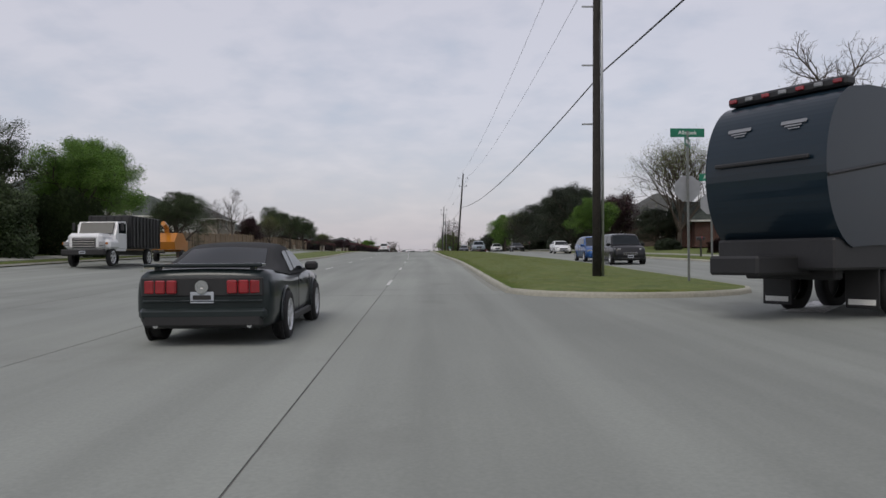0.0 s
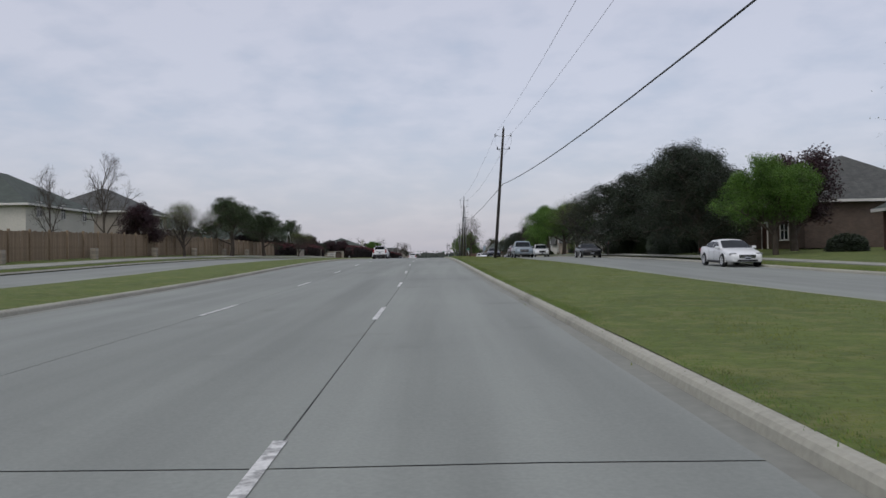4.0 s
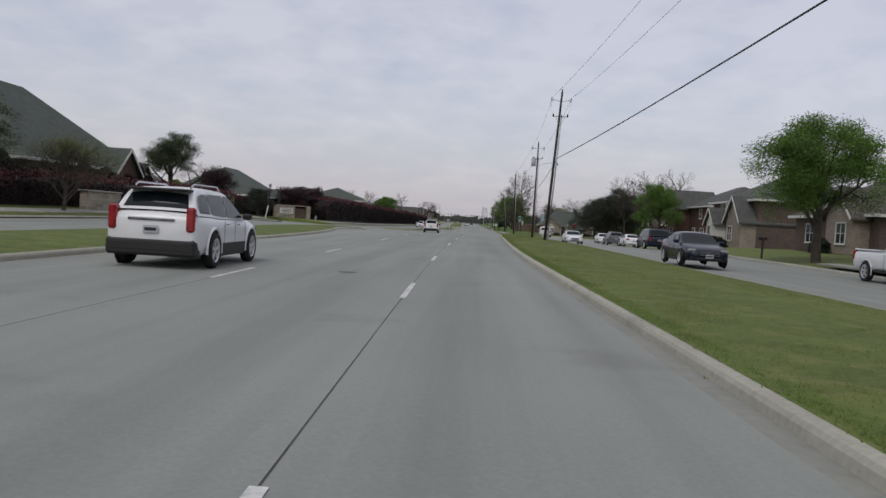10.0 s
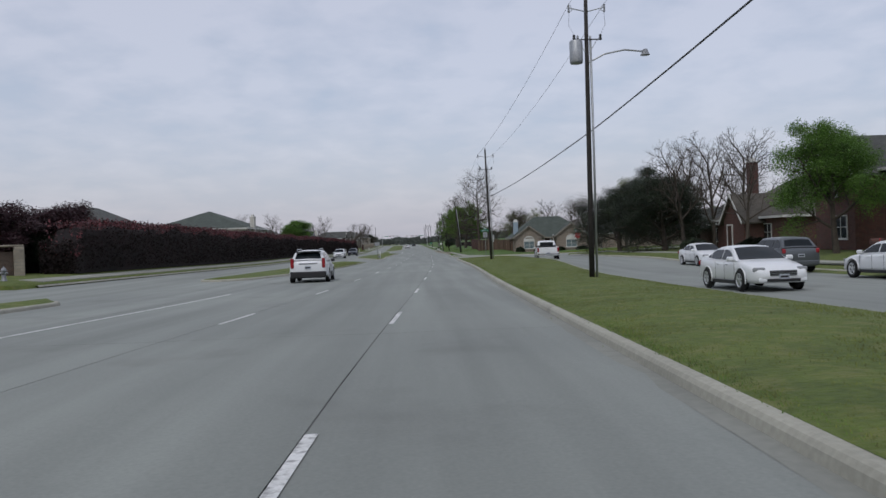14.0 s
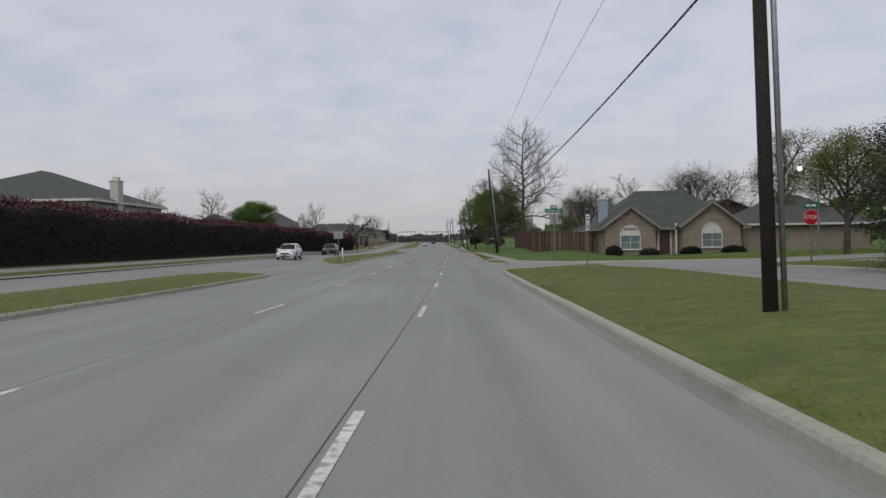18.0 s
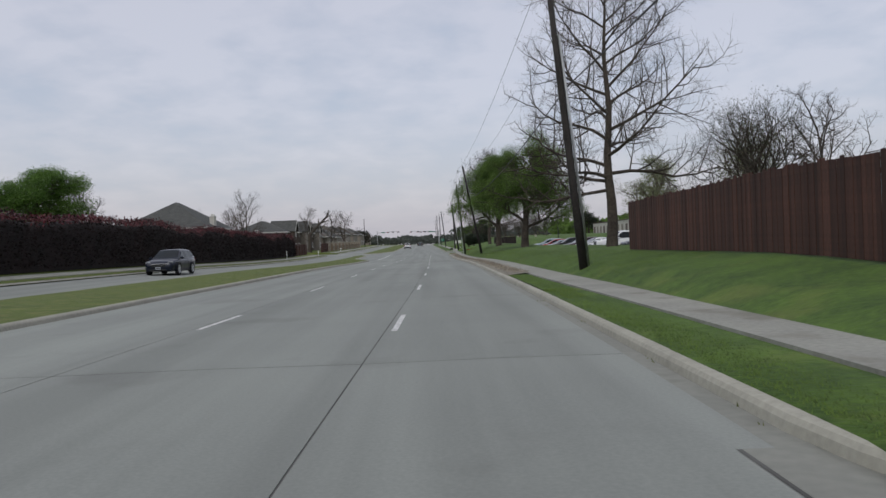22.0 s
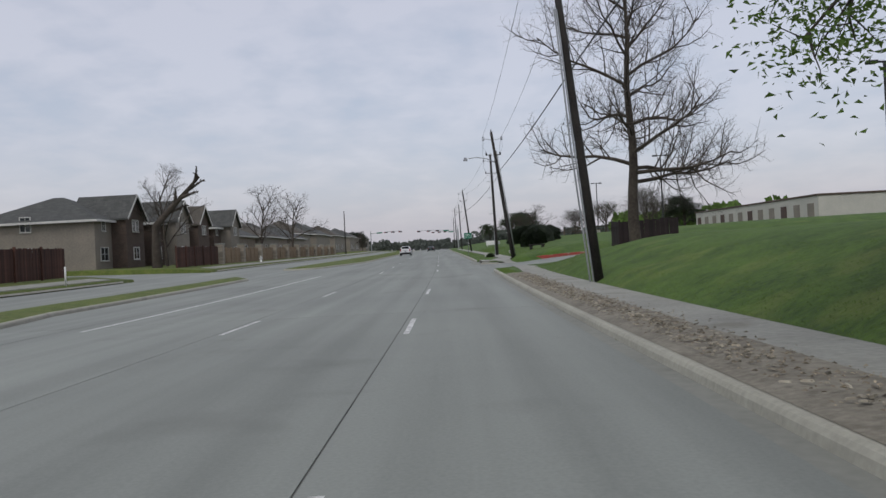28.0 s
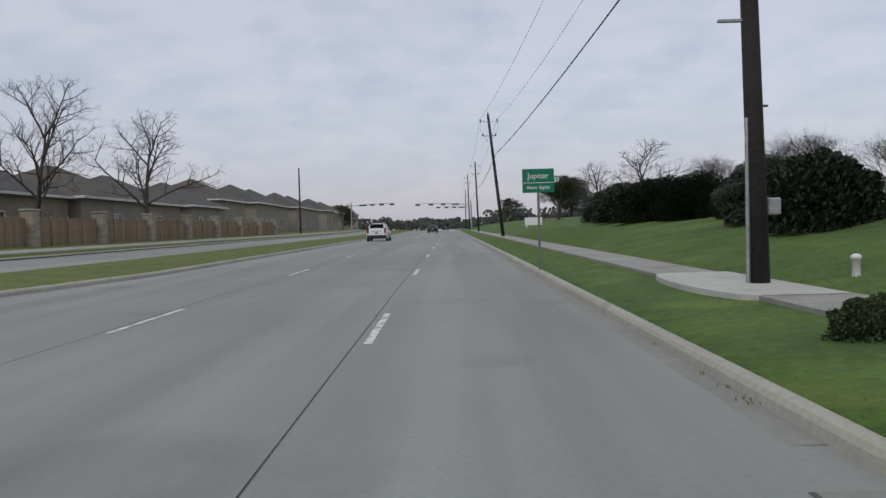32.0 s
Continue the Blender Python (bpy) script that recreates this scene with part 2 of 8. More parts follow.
class Shape:
    """Gathers faces of one mesh."""

    def __init__(self):
        self.v, self.f = [], []

    def add(self, verts, faces):
        k = len(self.v)
        self.v.extend(verts)
        self.f.extend(tuple(i + k for i in f) for f in faces)
        return self

    def box(self, at, size, bevel=0.01, turn=None):
        hx, hy, hz = (s / 2 for s in size)
        b = min(bevel, hx * 0.6, hy * 0.6, hz * 0.6)
        vs, key = [], {}
        for sx in (-1, 1):
            for sy in (-1, 1):
                for sz in (-1, 1):
                    for ax in range(3):
                        p = [sx * (hx - b * (ax != 0)), sy * (hy - b * (ax != 1)), sz * (hz - b * (ax != 2))]
                        key[sx, sy, sz, ax] = len(vs)
                        vs.append(Vector(p))
        fs = []
        for ax in range(3):
            o = [(-1, -1), (1, -1), (1, 1), (-1, 1)]
            for s in (-1, 1):
                q = []
                for a, c in o:
                    t = [a, c]
                    t.insert(ax, s)
                    q.append(key[t[0], t[1], t[2], ax])
                flip = (s > 0) ^ (ax == 1)
                fs.append(tuple(q if flip else q[::-1]))
        for ax in range(3):
            i, j = [k for k in range(3) if k != ax]
            for a in (-1, 1):
                for c in (-1, 1):
                    e = []
                    for s in (-1, 1):
                        t = [0, 0, 0]
                        t[ax], t[i], t[j] = s, a, c
                        e.append((key[(*t, i)], key[(*t, j)]))
                    q = (e[0][0], e[0][1], e[1][1], e[1][0])
                    fs.append(q if (a * c > 0) ^ (ax == 1) else q[::-1])
        for sx in (-1, 1):
            for sy in (-1, 1):
                for sz in (-1, 1):
                    q = tuple(key[sx, sy, sz, ax] for ax in range(3))
                    fs.append(q if sx * sy * sz > 0 else q[::-1])
        m = turn or Matrix()
        at = Vector(at)
        return self.add([m @ v + at for v in vs], fs)

    def tube(self, points, radii, sides=6, cap=True):
        pts = [Vector(p) for p in points]
        if not hasattr(radii, "__len__"):
            radii = [radii] * len(pts)
        k = len(self.v)
        side = None
        for i, p in enumerate(pts):
            d = (pts[min(i + 1, len(pts) - 1)] - pts[max(i - 1, 0)]).normalized()
            ref = Vector((0, 0, 1)) if abs(d.z) < 0.9 else Vector((1, 0, 0))
            if side is None:
                side = d.cross(ref).normalized()
            side = (side - d * side.dot(d)).normalized()
            up = d.cross(side)
            for s in range(sides):
                a = 2 * math.pi * s / sides
                self.v.append(p + (side * math.cos(a) + up * math.sin(a)) * radii[i])
        for i in range(len(pts) - 1):
            for s in range(sides):
                a, b = k + i * sides + s, k + i * sides + (s + 1) % sides
                self.f.append((a, b, b + sides, a + sides))
        if cap:
            self.f.append(tuple(k + s for s in range(sides))[::-1])
            self.f.append(tuple(k + (len(pts) - 1) * sides + s for s in range(sides)))
        return self

    def lathe(self, profile, at=(0, 0, 0), axis="z", sides=16):
        """Profile of (radius, height) turned round an axis."""
        k = len(self.v)
        at = Vector(at)
        for r, h in profile:
            for s in range(sides):
                a = 2 * math.pi * s / sides
                c, d = r * math.cos(a), r * math.sin(a)
                self.v.append(at + Vector({"z": (c, d, h), "x": (h, c, d), "y": (d, h, c)}[axis]))
        for i in range(len(profile) - 1):
            for s in range(sides):
                a, b = k + i * sides + s, k + i * sides + (s + 1) % sides
                self.f.append((a, b, b + sides, a + sides))
        return self

    def prism(self, outline, y0, y1, axis="y"):
        """A polygon in x, z carried from y0 to y1 (or y, z along x, or x, y along z)."""
        place = {"y": lambda a, b, t: (a, t, b), "x": lambda a, b, t: (t, a, b), "z": lambda a, b, t: (a, b, t)}[axis]
        n = len(outline)
        vs = [Vector(place(a, b, y0)) for a, b in outline] + [Vector(place(a, b, y1)) for a, b in outline]
        fs = [tuple(range(n)), tuple(range(2 * n - 1, n - 1, -1))]
        fs += [(i, n + i, n + (i + 1) % n, (i + 1) % n) for i in range(n)]
        return self.add(vs, fs)


def part(name, shape, mat, parent=None, label="", smooth=False):
    """One mesh object, under a thing or a part; a mesh may be given ready."""
    me = shape if isinstance(shape, bpy.types.Mesh) else mesh_of(name, shape.v, shape.f, mat, smooth)
    ob = new(name, me)
    ob.parent = parent
    if label:
        ob["label"] = label
    return ob


def thing(name, at, turn, label, category, group=""):
    """An Empty at a thing's base; turn in degrees round z."""
    return tagged_at(new(name), at, turn, label, category, group)


def tagged_at(ob, at, turn, label, category, group=""):
    ob.matrix_basis = pose(*at, 0, 0, turn)
    return tagged(ob, label, category, group)


def blend(y, a, b):
    u = min(max((y - a) / (b - a), 0.0), 1.0)
    return u * u * (3 - 2 * u)


def steps(x, table):
    for (x0, z0), (x1, z1) in zip(table, table[1:]):
        if x <= x1:
            u = max((x - x0) / (x1 - x0), 0.0)
            return z0 + (z1 - z0) * u
    return table[-1][1]


def dip_at(y):
    """How far the service road lies below the street; near the corner it lies above."""
    return (0.1 * blend(y, 96, 128) + 0.1 * blend(y, 185, 212)) * (1 - blend(y, 250, 272)) - 0.14 * blend(y, 258, 276) * (1 - blend(y, 302, 314))


def rise_at(off, y):
    """Height of the land over the street, by the way from the lane joint."""
    if off < -5:
        return steps(-off, [(5, 0.13), (13.7, 0.15), (18.8, 0.42), (22, 0.75), (30, 0.95), (60, 1.1), (400, 2.0)])
    a = steps(off, [(3.4, 0.14), (9.8, 0.17), (18, 0.22), (26, 0.5), (60, 0.8), (400, 1.5)])
    b = steps(off, [(3.4, 0.14), (5.44, 0.19), (6.2, 0.58), (8, 0.92), (10.2, 1.15), (12, 1.22), (15, 0.40), (60, 0.46), (400, 2.0)])
    b += (0.42 * blend(y, 412, 434) - 0.18 * blend(y, 362, 376) * (1 - blend(y, 388, 406))) * blend(off, 6.0, 9.5) * (1 - blend(off, 12.5, 16))
    a -= dip_at(y) * blend(off, 5, 9.8) * (1 - blend(off, 21, 30))
    c = steps(off, [(3.4, 0.14), (4.9, 0.26), (6.3, 0.30), (7.2, 0.48), (8, 0.62), (11, 1.15), (20, 2.1), (30, 2.4), (60, 2.6), (400, 3.0)])
    u, w = blend(y, 327, 350), blend(y, 478, 498)
    out = (a * (1 - u) + b * u) * (1 - w) + c * w
    g = blend(y, 465, 473) * (1 - blend(y, 483.5, 489.0))
    if g > 0:
        out += g * (steps(off, [(3.4, 0.14), (6.3, 0.22), (9.5, 0.48), (13, 0.68), (20, 0.85), (60, 0.95), (400, 2.0)]) - out)
    return out


def land(off, y, up=0.0):
    return Vector((line(y) + off, y, level(y) + rise_at(off, y) + up))


def spot(off, y, up=0.0):
    """On the street's own level."""
    return Vector((line(y) + off, y, level(y) + up))


# far edge of the driveway: off, y
DRIVE_EDGE = [(3.3, 487.5), (3.6, 487.4), (5.1, 486.3), (7.0, 486.2), (9.5, 483.8), (12, 481.6), (45, 481.4)]


def paved(off, y):
    if -18.9 < off < 3.4:
        return True
    if 3.3 < off < 18.0 + 6 * max(dip_at(y), 0.0) and y < 326:
        return True
    if 18.0 <= off < 70 and (312 < y < 326 or 10 < y < 30):
        return True
    if 475 < y < 481.3 and 3.3 < off < 45 or 481 < y < 487.5 and 3.3 < off < 7:
        return True
    if 472.1 < y < 475.1 and 3.3 < off < 5.0 or 481 < y < steps(off, DRIVE_EDGE) and 3.3 < off < 16:
        return True
    if 3.3 < off < 4.0 and (330.9 < y < 335.1 or 487.4 < y < 494.8):
        return True
    return -70 < off <= -18.9 and (226 < y < 246 or 478 < y < 494)


def frange(a, b, s):
    k = max(int(round((b - a) / s)), 1)
    return [a + (b - a) * i / k for i in range(k + 1)]


def ribbon(name, ys, edges, mat, parent=None, up=None, smooth=True):
    """A sheet along the street. edges(y) gives its points across: (off, height over the street)."""
    vs, fs, n = [], [], 0
    for y in ys:
        row = edges(y)
        n = len(row)
        vs += [spot(o, y, z) for o, z in row]
    for i in range(len(ys) - 1):
        for j in range(n - 1):
            a = i * n + j
            fs.append((a, a + 1, a + n + 1, a + n))
    return part(name, mesh_of(name, vs, fs, mat, smooth), mat, parent)


def sweep(name, path, profile, mat, parent=None, height=None, smooth=False, closed=False):
    """A profile of (to the left, up) drawn along a path of (off, y)."""
    pts = [Vector((line(y) + o, y)) for o, y in path]
    vs, fs, m = [], [], len(profile)
    for i, p in enumerate(pts):
        a = pts[i - 1] if (i or closed) else p
        b = pts[(i + 1) % len(pts)] if (i < len(pts) - 1 or closed) else p
        d = (b - a).normalized()
        left = Vector((-d.y, d.x))
        o, y = path[i]
        base = level(y) + (height(o, y) if height else 0.0)
        for u, z in profile:
            q = p + left * u
            vs.append((q.x, q.y, base + z))
    k = len(pts)
    for i in range(k if closed else k - 1):
        for j in range(m - 1):
            a, b = i * m + j, ((i + 1) % k) * m + j
            fs.append((a, b, b + 1, a + 1))
    return part(name, mesh_of(name, vs, fs, mat, smooth), mat, parent)


# ---- the ground: one sheet to the horizon, let down under the paving ----
def pairs(values, gap):
    return [v + s for v in values for s in (-gap, gap)]


offs = sorted(set([-2500, -1200, -600, -300, -150, -100, -70.2, -69.8, -55, -45, -38, -30, -26, -22, -20.5, -18.98, -18.82, -12, -6, 0, 3.0, 3.36, 3.46, 3.95, 4.05, 4.6, 5.44, 5.72, 6.3,
                   7.2, 8, 9.2, 10.2, 11, 12, 13.5, 15, 17.95, 18.06, 22, 26, 32, 38, 44.9, 45.1, 55, 69.8, 70.2, 110, 200, 400, 800, 1500, 2500]))
ys = sorted(set([-900, -400, -150, -60] + frange(-30, 720, 6.0) + pairs([10, 30, 226, 246, 312, 326, 331, 335, 475, 481.3, 487.5, 478, 494, 494.8], 0.06) + [472.05, 472.15, 482.3, 483.2, 484.2, 485.2, 486.2] + [800, 900, 1100, 1500, 2200, 3500]))
vs, fs = [], []
for y in ys:
    for o in offs:
        z = level(y) + (-0.22 if paved(o, y) else rise_at(o, y))
        z += 0.0 if paved(o, y) else 0.05 * noise.noise((o * 0.25, y * 0.25, 0)) * (1 if abs(o) > 24 else 0.4)
        if 3.4 < o < 4.1 and 353 < y < 459:
            z -= 0.07
        vs.append((line(y) + o, y, z))
n = len(offs)
for i in range(len(ys) - 1):
    for j in range(n - 1):
        a = i * n + j
        fs.append((a, a + 1, a + n + 1, a + n))
me = mesh_of("ground", vs, fs, GRASS, True)
me.materials.append(LUSH)
for p in me.polygons:
    c = p.center
    if c.x > line(c.y) + 3 and c.y > 326:
        p.material_index = 1
ground = tagged(new("ground", me), "mown spring lawn with straw-coloured patches beside the street", "ground", kind="structure")


# ---- the street and its slabs ----
def structure(name, label, category):
    ob = new(name)
    return tagged(ob, label, category, kind="structure")


road = structure("road", "pale grey concrete street with dark sealed joints and worn lane dashes", "road")
ribbon("road_bed", frange(-60, 720, 5) + [800, 900, 1100, 1500], lambda y: [(o, -0.022 if o < -9 else -0.007) for o in (-19.0, -13, -8.6, -4, 0, 3.5)], SEALANT, road)
cuts = [-60, 8.0, 32.6, 64, 100, 141, 180, 222, 262, 300, 341, 384, 405.5, 447, 467.4, 486, 530, 580, 640, 720, 1500]
lanes = [(-7.95, -3.668), (-3.652, -0.009), (0.009, 3.46)]
for a, b in zip(cuts, cuts[1:]):
    for o0, o1 in lanes:
        ribbon("lane_slab", frange(a + 0.012, b - 0.012, 5.0), lambda y, o0=o0, o1=o1: [(o0, -0.02), (o0, 0.0), ((o0 + o1) / 2, 0.012), (o1, 0.0), (o1, -0.02)], CONCRETE, road, smooth=False)
    ribbon("turn_slab", frange(a + 0.012, b - 0.012, 5.0), lambda y: [(-13.8, 0.0), (-10.5, 0.0), (-7.975, 0.0), (-7.975, -0.02)], CONCRETE, road, smooth=False)
    ribbon("far_lane_slab", frange(a + 0.012, b - 0.012, 5.0), lambda y: [(-18.9, 0.27), (-16.3, 0.15), (-13.82, 0.0), (-13.82, -0.02)], CONCRETE, road, smooth=False)

# side streets and the service road beside the verge
side_road = structure("side_road", "concrete service road with parked cars and its side streets", "road")
ribbon("service_slab", frange(-60, 311, 4), lambda y: [(3.3, -0.006), (9.0, -dip_at(y)), (13.4, 0.05 - dip_at(y)), (18.02 + 6 * max(dip_at(y), 0.0), -dip_at(y))], CONCRETE, side_road, smooth=False)
for y0, y1, o0, o1 in ((10, 29.94, 17.9, 70), (226, 246, -70, -18.7), (478, 494, -70, -18.7)):
    rows = [o0, (o0 * 3 + o1) / 4, (o0 + o1) / 2, o1]
    ribbon("side_street_slab", frange(y0, y1, 3), lambda y, rows=rows: [(o, (-0.004 if o < 10 else rise_at(o, y) - 0.10) if o > 0 else (0.268 if o > -19 else rise_at(o, y) - 0.1)) for o in rows],
           CONCRETE, side_road, smooth=False)

ribbon("side_street_slab", frange(311.0, 326.06, 3), lambda y: [(3.3, -0.004), (9, 0.0), (13.4, 0.046 * (1 - blend(y, 312, 322))), (18.02, 0.0), (24, 0.16), (36.6, rise_at(36.6, y) - 0.1), (70, rise_at(70, y) - 0.1)], CONCRETE, side_road, smooth=False)
rows = [3.3, 3.6, 4.0, 4.5, 5.1, 5.6, 6.3, 7, 8, 9.5, 11, 13, 16, 20, 30, 45]
vs, fs = [], []
for o in rows:
    for f in (0.0, 0.33, 0.66, 1.0):
        y = 474.9 + (steps(o, DRIVE_EDGE) - 474.9) * f
        vs.append(spot(o, y, 0.004 if o < 3.4 else rise_at(o, 479) - 0.13 * (1 - blend(o, 5, 12))))
for i in range(len(rows) - 1):
    for j in range(3):
        a = i * 4 + j
        fs.append((a, a + 4, a + 5, a + 1))
part("driveway_slab", mesh_of("driveway_slab", vs, fs, CONCRETE), CONCRETE, side_road)
ribbon("driveway_slab", frange(471.6, 475.0, 0.7), lambda y: [(3.3, 0.004), (3.9, 0.004), (4.9, 0.02)], CONCRETE, side_road)

# lane dashes
markings = structure("lane_markings", "worn white dashes and turn-lane lines painted on the street", "road marking")


def dash(off, y, length, width=0.10):
    vs, fs = [], []
    ys_ = frange(y, y + length, 1.6)
    for yy in ys_:
        vs += [spot(off - width / 2, yy, 0.006 + 0.0012), spot(off + width / 2, yy, 0.006 + 0.0012)]
    for i in range(len(ys_) - 1):
        fs.append((2 * i, 2 * i + 1, 2 * i + 3, 2 * i + 2))
    part("dash", mesh_of("dash", vs, fs, PAINT), PAINT, markings)


PERIOD = 12.19
# how far the dashes lie right of their joint along the street
DASH_SIDE = [(0, -0.02), (84, -0.02), (92, -0.13), (118, -0.12), (132, 0.0), (178, 0.02), (200, 0.06), (262, 0.08), (285, 0.15), (700, 0.15)]
for y0, y1, phase in ((33, 182, 12.87), (182, 300, 4.32), (300, 466, 3.22), (466, 700, 1.57)):
    k = math.ceil((y0 - phase) / PERIOD)
    while phase + k * PERIOD + 3 < y1:
        y = phase + k * PERIOD
        side = steps(y, DASH_SIDE)
        dash(side, y, 3.05)
        dash(-3.66 + side, y + 1.5, 3.05)
        k += 1
for y0, y1 in ((216, 240), (446, 479)):
    dash(-7.35, y0, y1 - y0, 0.12)
stop_bar = [spot(6.2, 319.6, 0.012), spot(9.6, 318.6, 0.02), spot(9.6, 319.2, 0.02), spot(6.2, 320.2, 0.012)]
part("stop_bar", mesh_of("stop_bar", stop_bar, [(0, 1, 2, 3)], PAINT), PAINT, markings)
stop_bar = [spot(8.0, 27.0, 0.014), spot(9.8, 29.4, 0.014), spot(10.4, 29.0, 0.014), spot(8.6, 26.6, 0.014)]
part("stop_bar", mesh_of("stop_bar", stop_bar, [(0, 1, 2, 3)], PAINT), PAINT, markings)

# ---- kerbs, verge and medians ----
kerbs = structure("kerb", "weathered concrete kerb with a shallow gutter", "kerb")
KERB_PROFILE = [(0.17, -0.01), (0.15, 0.08), (0.12, 0.118), (0.08, 0.132), (0.0, 0.134), (-0.06, 0.05)]
GUTTER = material("gutter_grime", (0.235, 0.238, 0.208), (0.185, 0.188, 0.165), 0.9, 8, 0.6, bump=0.003, stain=((0.12, 0.115, 0.098), 1.2, 0.60, 0.5))


def kerb(path, up=0.0, profile=None):
    return sweep("kerb_run", path, [(u, z + up) for u, z in (profile or KERB_PROFILE)], KERB, kerbs)


def verge_crown(y):
    """The verge swells towards the corner."""
    return 0.06 + 0.16 * blend(y, 190, 206) * (1 - blend(y, 294, 310))


def island(name, y0, y1, lefts, rights, label, mat, crown=0.1, nose=(2.0, 2.0), tilt=None):
    """A grass island between two lines (tables of y, off), with rounded noses."""
    def bounds(y):
        l, r = steps(y, lefts), steps(y, rights)
        c, w = (l + r) / 2, (r - l) / 2
        f = 1.0
        if y < y0 + nose[0]:
            f = math.sqrt(max(1 - ((y0 + nose[0] - y) / nose[0]) ** 2, 0.0))
        if y > y1 - nose[1]:
            f = min(f, math.sqrt(max(1 - ((y - y1 + nose[1]) / nose[1]) ** 2, 0.0)))
        return c - w * f, c + w * f
    near = [y0, y0 + 0.1, y0 + 0.35, y0 + 0.8, y0 + 1.4]
    last = [y1 - 1.4, y1 - 0.8, y1 - 0.35, y1 - 0.1, y1]
    ys_ = near + frange(y0 + 2.2, y1 - 2.2, 4.0) + last
    base = lambda o: 0.0 if o > -13 else 0.02

    def across(y):
        l, r = bounds(y)
        out = []
        for i in range(9):
            u = i / 8
            o = l + (r - l) * u
            out.append((o, 0.135 - (tilt(y) * u if tilt else 0.0) + (crown(y) if callable(crown) else crown) * math.sin(math.pi * u) + 0.02 * noise.noise((o, y * 0.6, 3))))
        return out
    ob = ribbon(name, ys_, across, mat)
    tagged(ob, label, "grass", kind="structure")
    rim = [(bounds(y)[1], y) for y in ys_] + [(bounds(y)[0], y) for y in reversed(ys_)]
    path = [p for i, p in enumerate(rim) if i == 0 or math.dist(p, rim[i - 1]) > 0.04]
    sweep("kerb_run", path[::-1], [(u, z) for u, z in KERB_PROFILE], KERB, kerbs, closed=True, height=(lambda o, y: -tilt(y) * blend(o, 5, 9)) if tilt else None)
    return ob


far = [(0, -13.75), (2000, -13.75)]
M = "mown grass median with a concrete kerb between the roadways"
island("grass_median", 53, 237, far, [(0, -8.1), (192, -8.1), (201, -8.8), (213, -10.6), (222, -11.8), (238, -12.2)], M, GRASS)
island("grass_median", 256, 311, far, [(0, -11.0), (256, -11.0), (270, -8.7), (285, -8.7), (312, -8.7)], M, GRASS)
island("grass_median", 329, 479, [(0, -8.7), (330, -8.7), (337, -10.2), (347, -12.2), (358, -13.75), (2000, -13.75)], [(0, -7.3), (331, -7.3), (346, -7.9), (360, -8.0), (436, -8.0), (452, -11.4), (480, -11.8)], M, GRASS)
island("grass_median", 498, 700, far, [(0, -10.6), (498, -10.6), (516, -8.0), (2000, -8.0)], M, GRASS)
island("grass_verge", 31.0, 317.0, [(0, 3.47), (310.2, 3.42), (311.3, 3.55), (312.2, 4.1), (313.6, 5.2), (315, 6.8), (316.2, 8.4), (317, 9.4)], [(0, 9.85), (2000, 9.85)], "wide mown grass verge between the street and the service road", GRASS, verge_crown, (2.6, 0.8), lambda y: 1.5 * dip_at(y))
sweep("kerb_run", [(18.0 + 6 * max(dip_at(y), 0.0), y) for y in frange(31, 310, 4)], KERB_PROFILE, KERB, kerbs, height=lambda o, y: -dip_at(y))
kerb([(40, 326.1), (14, 326.1), (9.2, 326.0), (8.3, 325.6)])
kerb([(4.6, 324.55), (4.3, 324.75), (3.9, 325.1), (3.58, 325.8), (3.47, 327), (3.46, 328.9)])
kerb([(3.72, 335.1), (3.66, 335.6), (3.54, 336.2), (3.47, 337.0)] + [(3.47, y) for y in frange(339, 471, 6)] + [(3.5, 472.4), (3.7, 473.6), (4.2, 474.5), (4.9, 474.85)])
kerb([(3.72, 494.7), (3.66, 495.2), (3.54, 495.8), (3.47, 496.6)] + [(3.47, y) for y in frange(499, 720, 6)])
for a, b in ((-60, 224), (248, 476), (496, 720)):
    kerb([(-18.85, y) for y in frange(a, b, 6)], 0.27)
for a, b in ((34, 309), (332, 470), (497, 720)):
    ribbon("gutter", frange(a, b, 5), lambda y: [(3.08 + 0.1 * noise.noise((y * 0.4, 0, 0)), 0.0035), (3.36, 0.007)], GUTTER, kerbs)
for a, b in ((44, 178), (362, 434), (518, 700)):
    ribbon("gutter", frange(a, b, 5), lambda y: [(-7.83, 0.008), (-7.6 + 0.1 * noise.noise((y * 0.4, 4, 0)), 0.005)], GUTTER, kerbs)
sweep("red_kerb", [(15, 481.5), (12.2, 481.7), (11, 482.5), (9.5, 483.9), (8.2, 485.1), (7.0, 486.3)], [(0.07, -0.2), (0.07, 0.19), (0.05, 0.205), (-0.08, 0.205), (-0.08, -0.2)], RED_PAINT, kerbs,
      height=lambda o, y: rise_at(o, 479) - 0.06)

# ---- walkways, storm drains, the worn strip ----
walk_1 = structure("pavement", "narrow concrete walkway behind the kerb", "walkway")


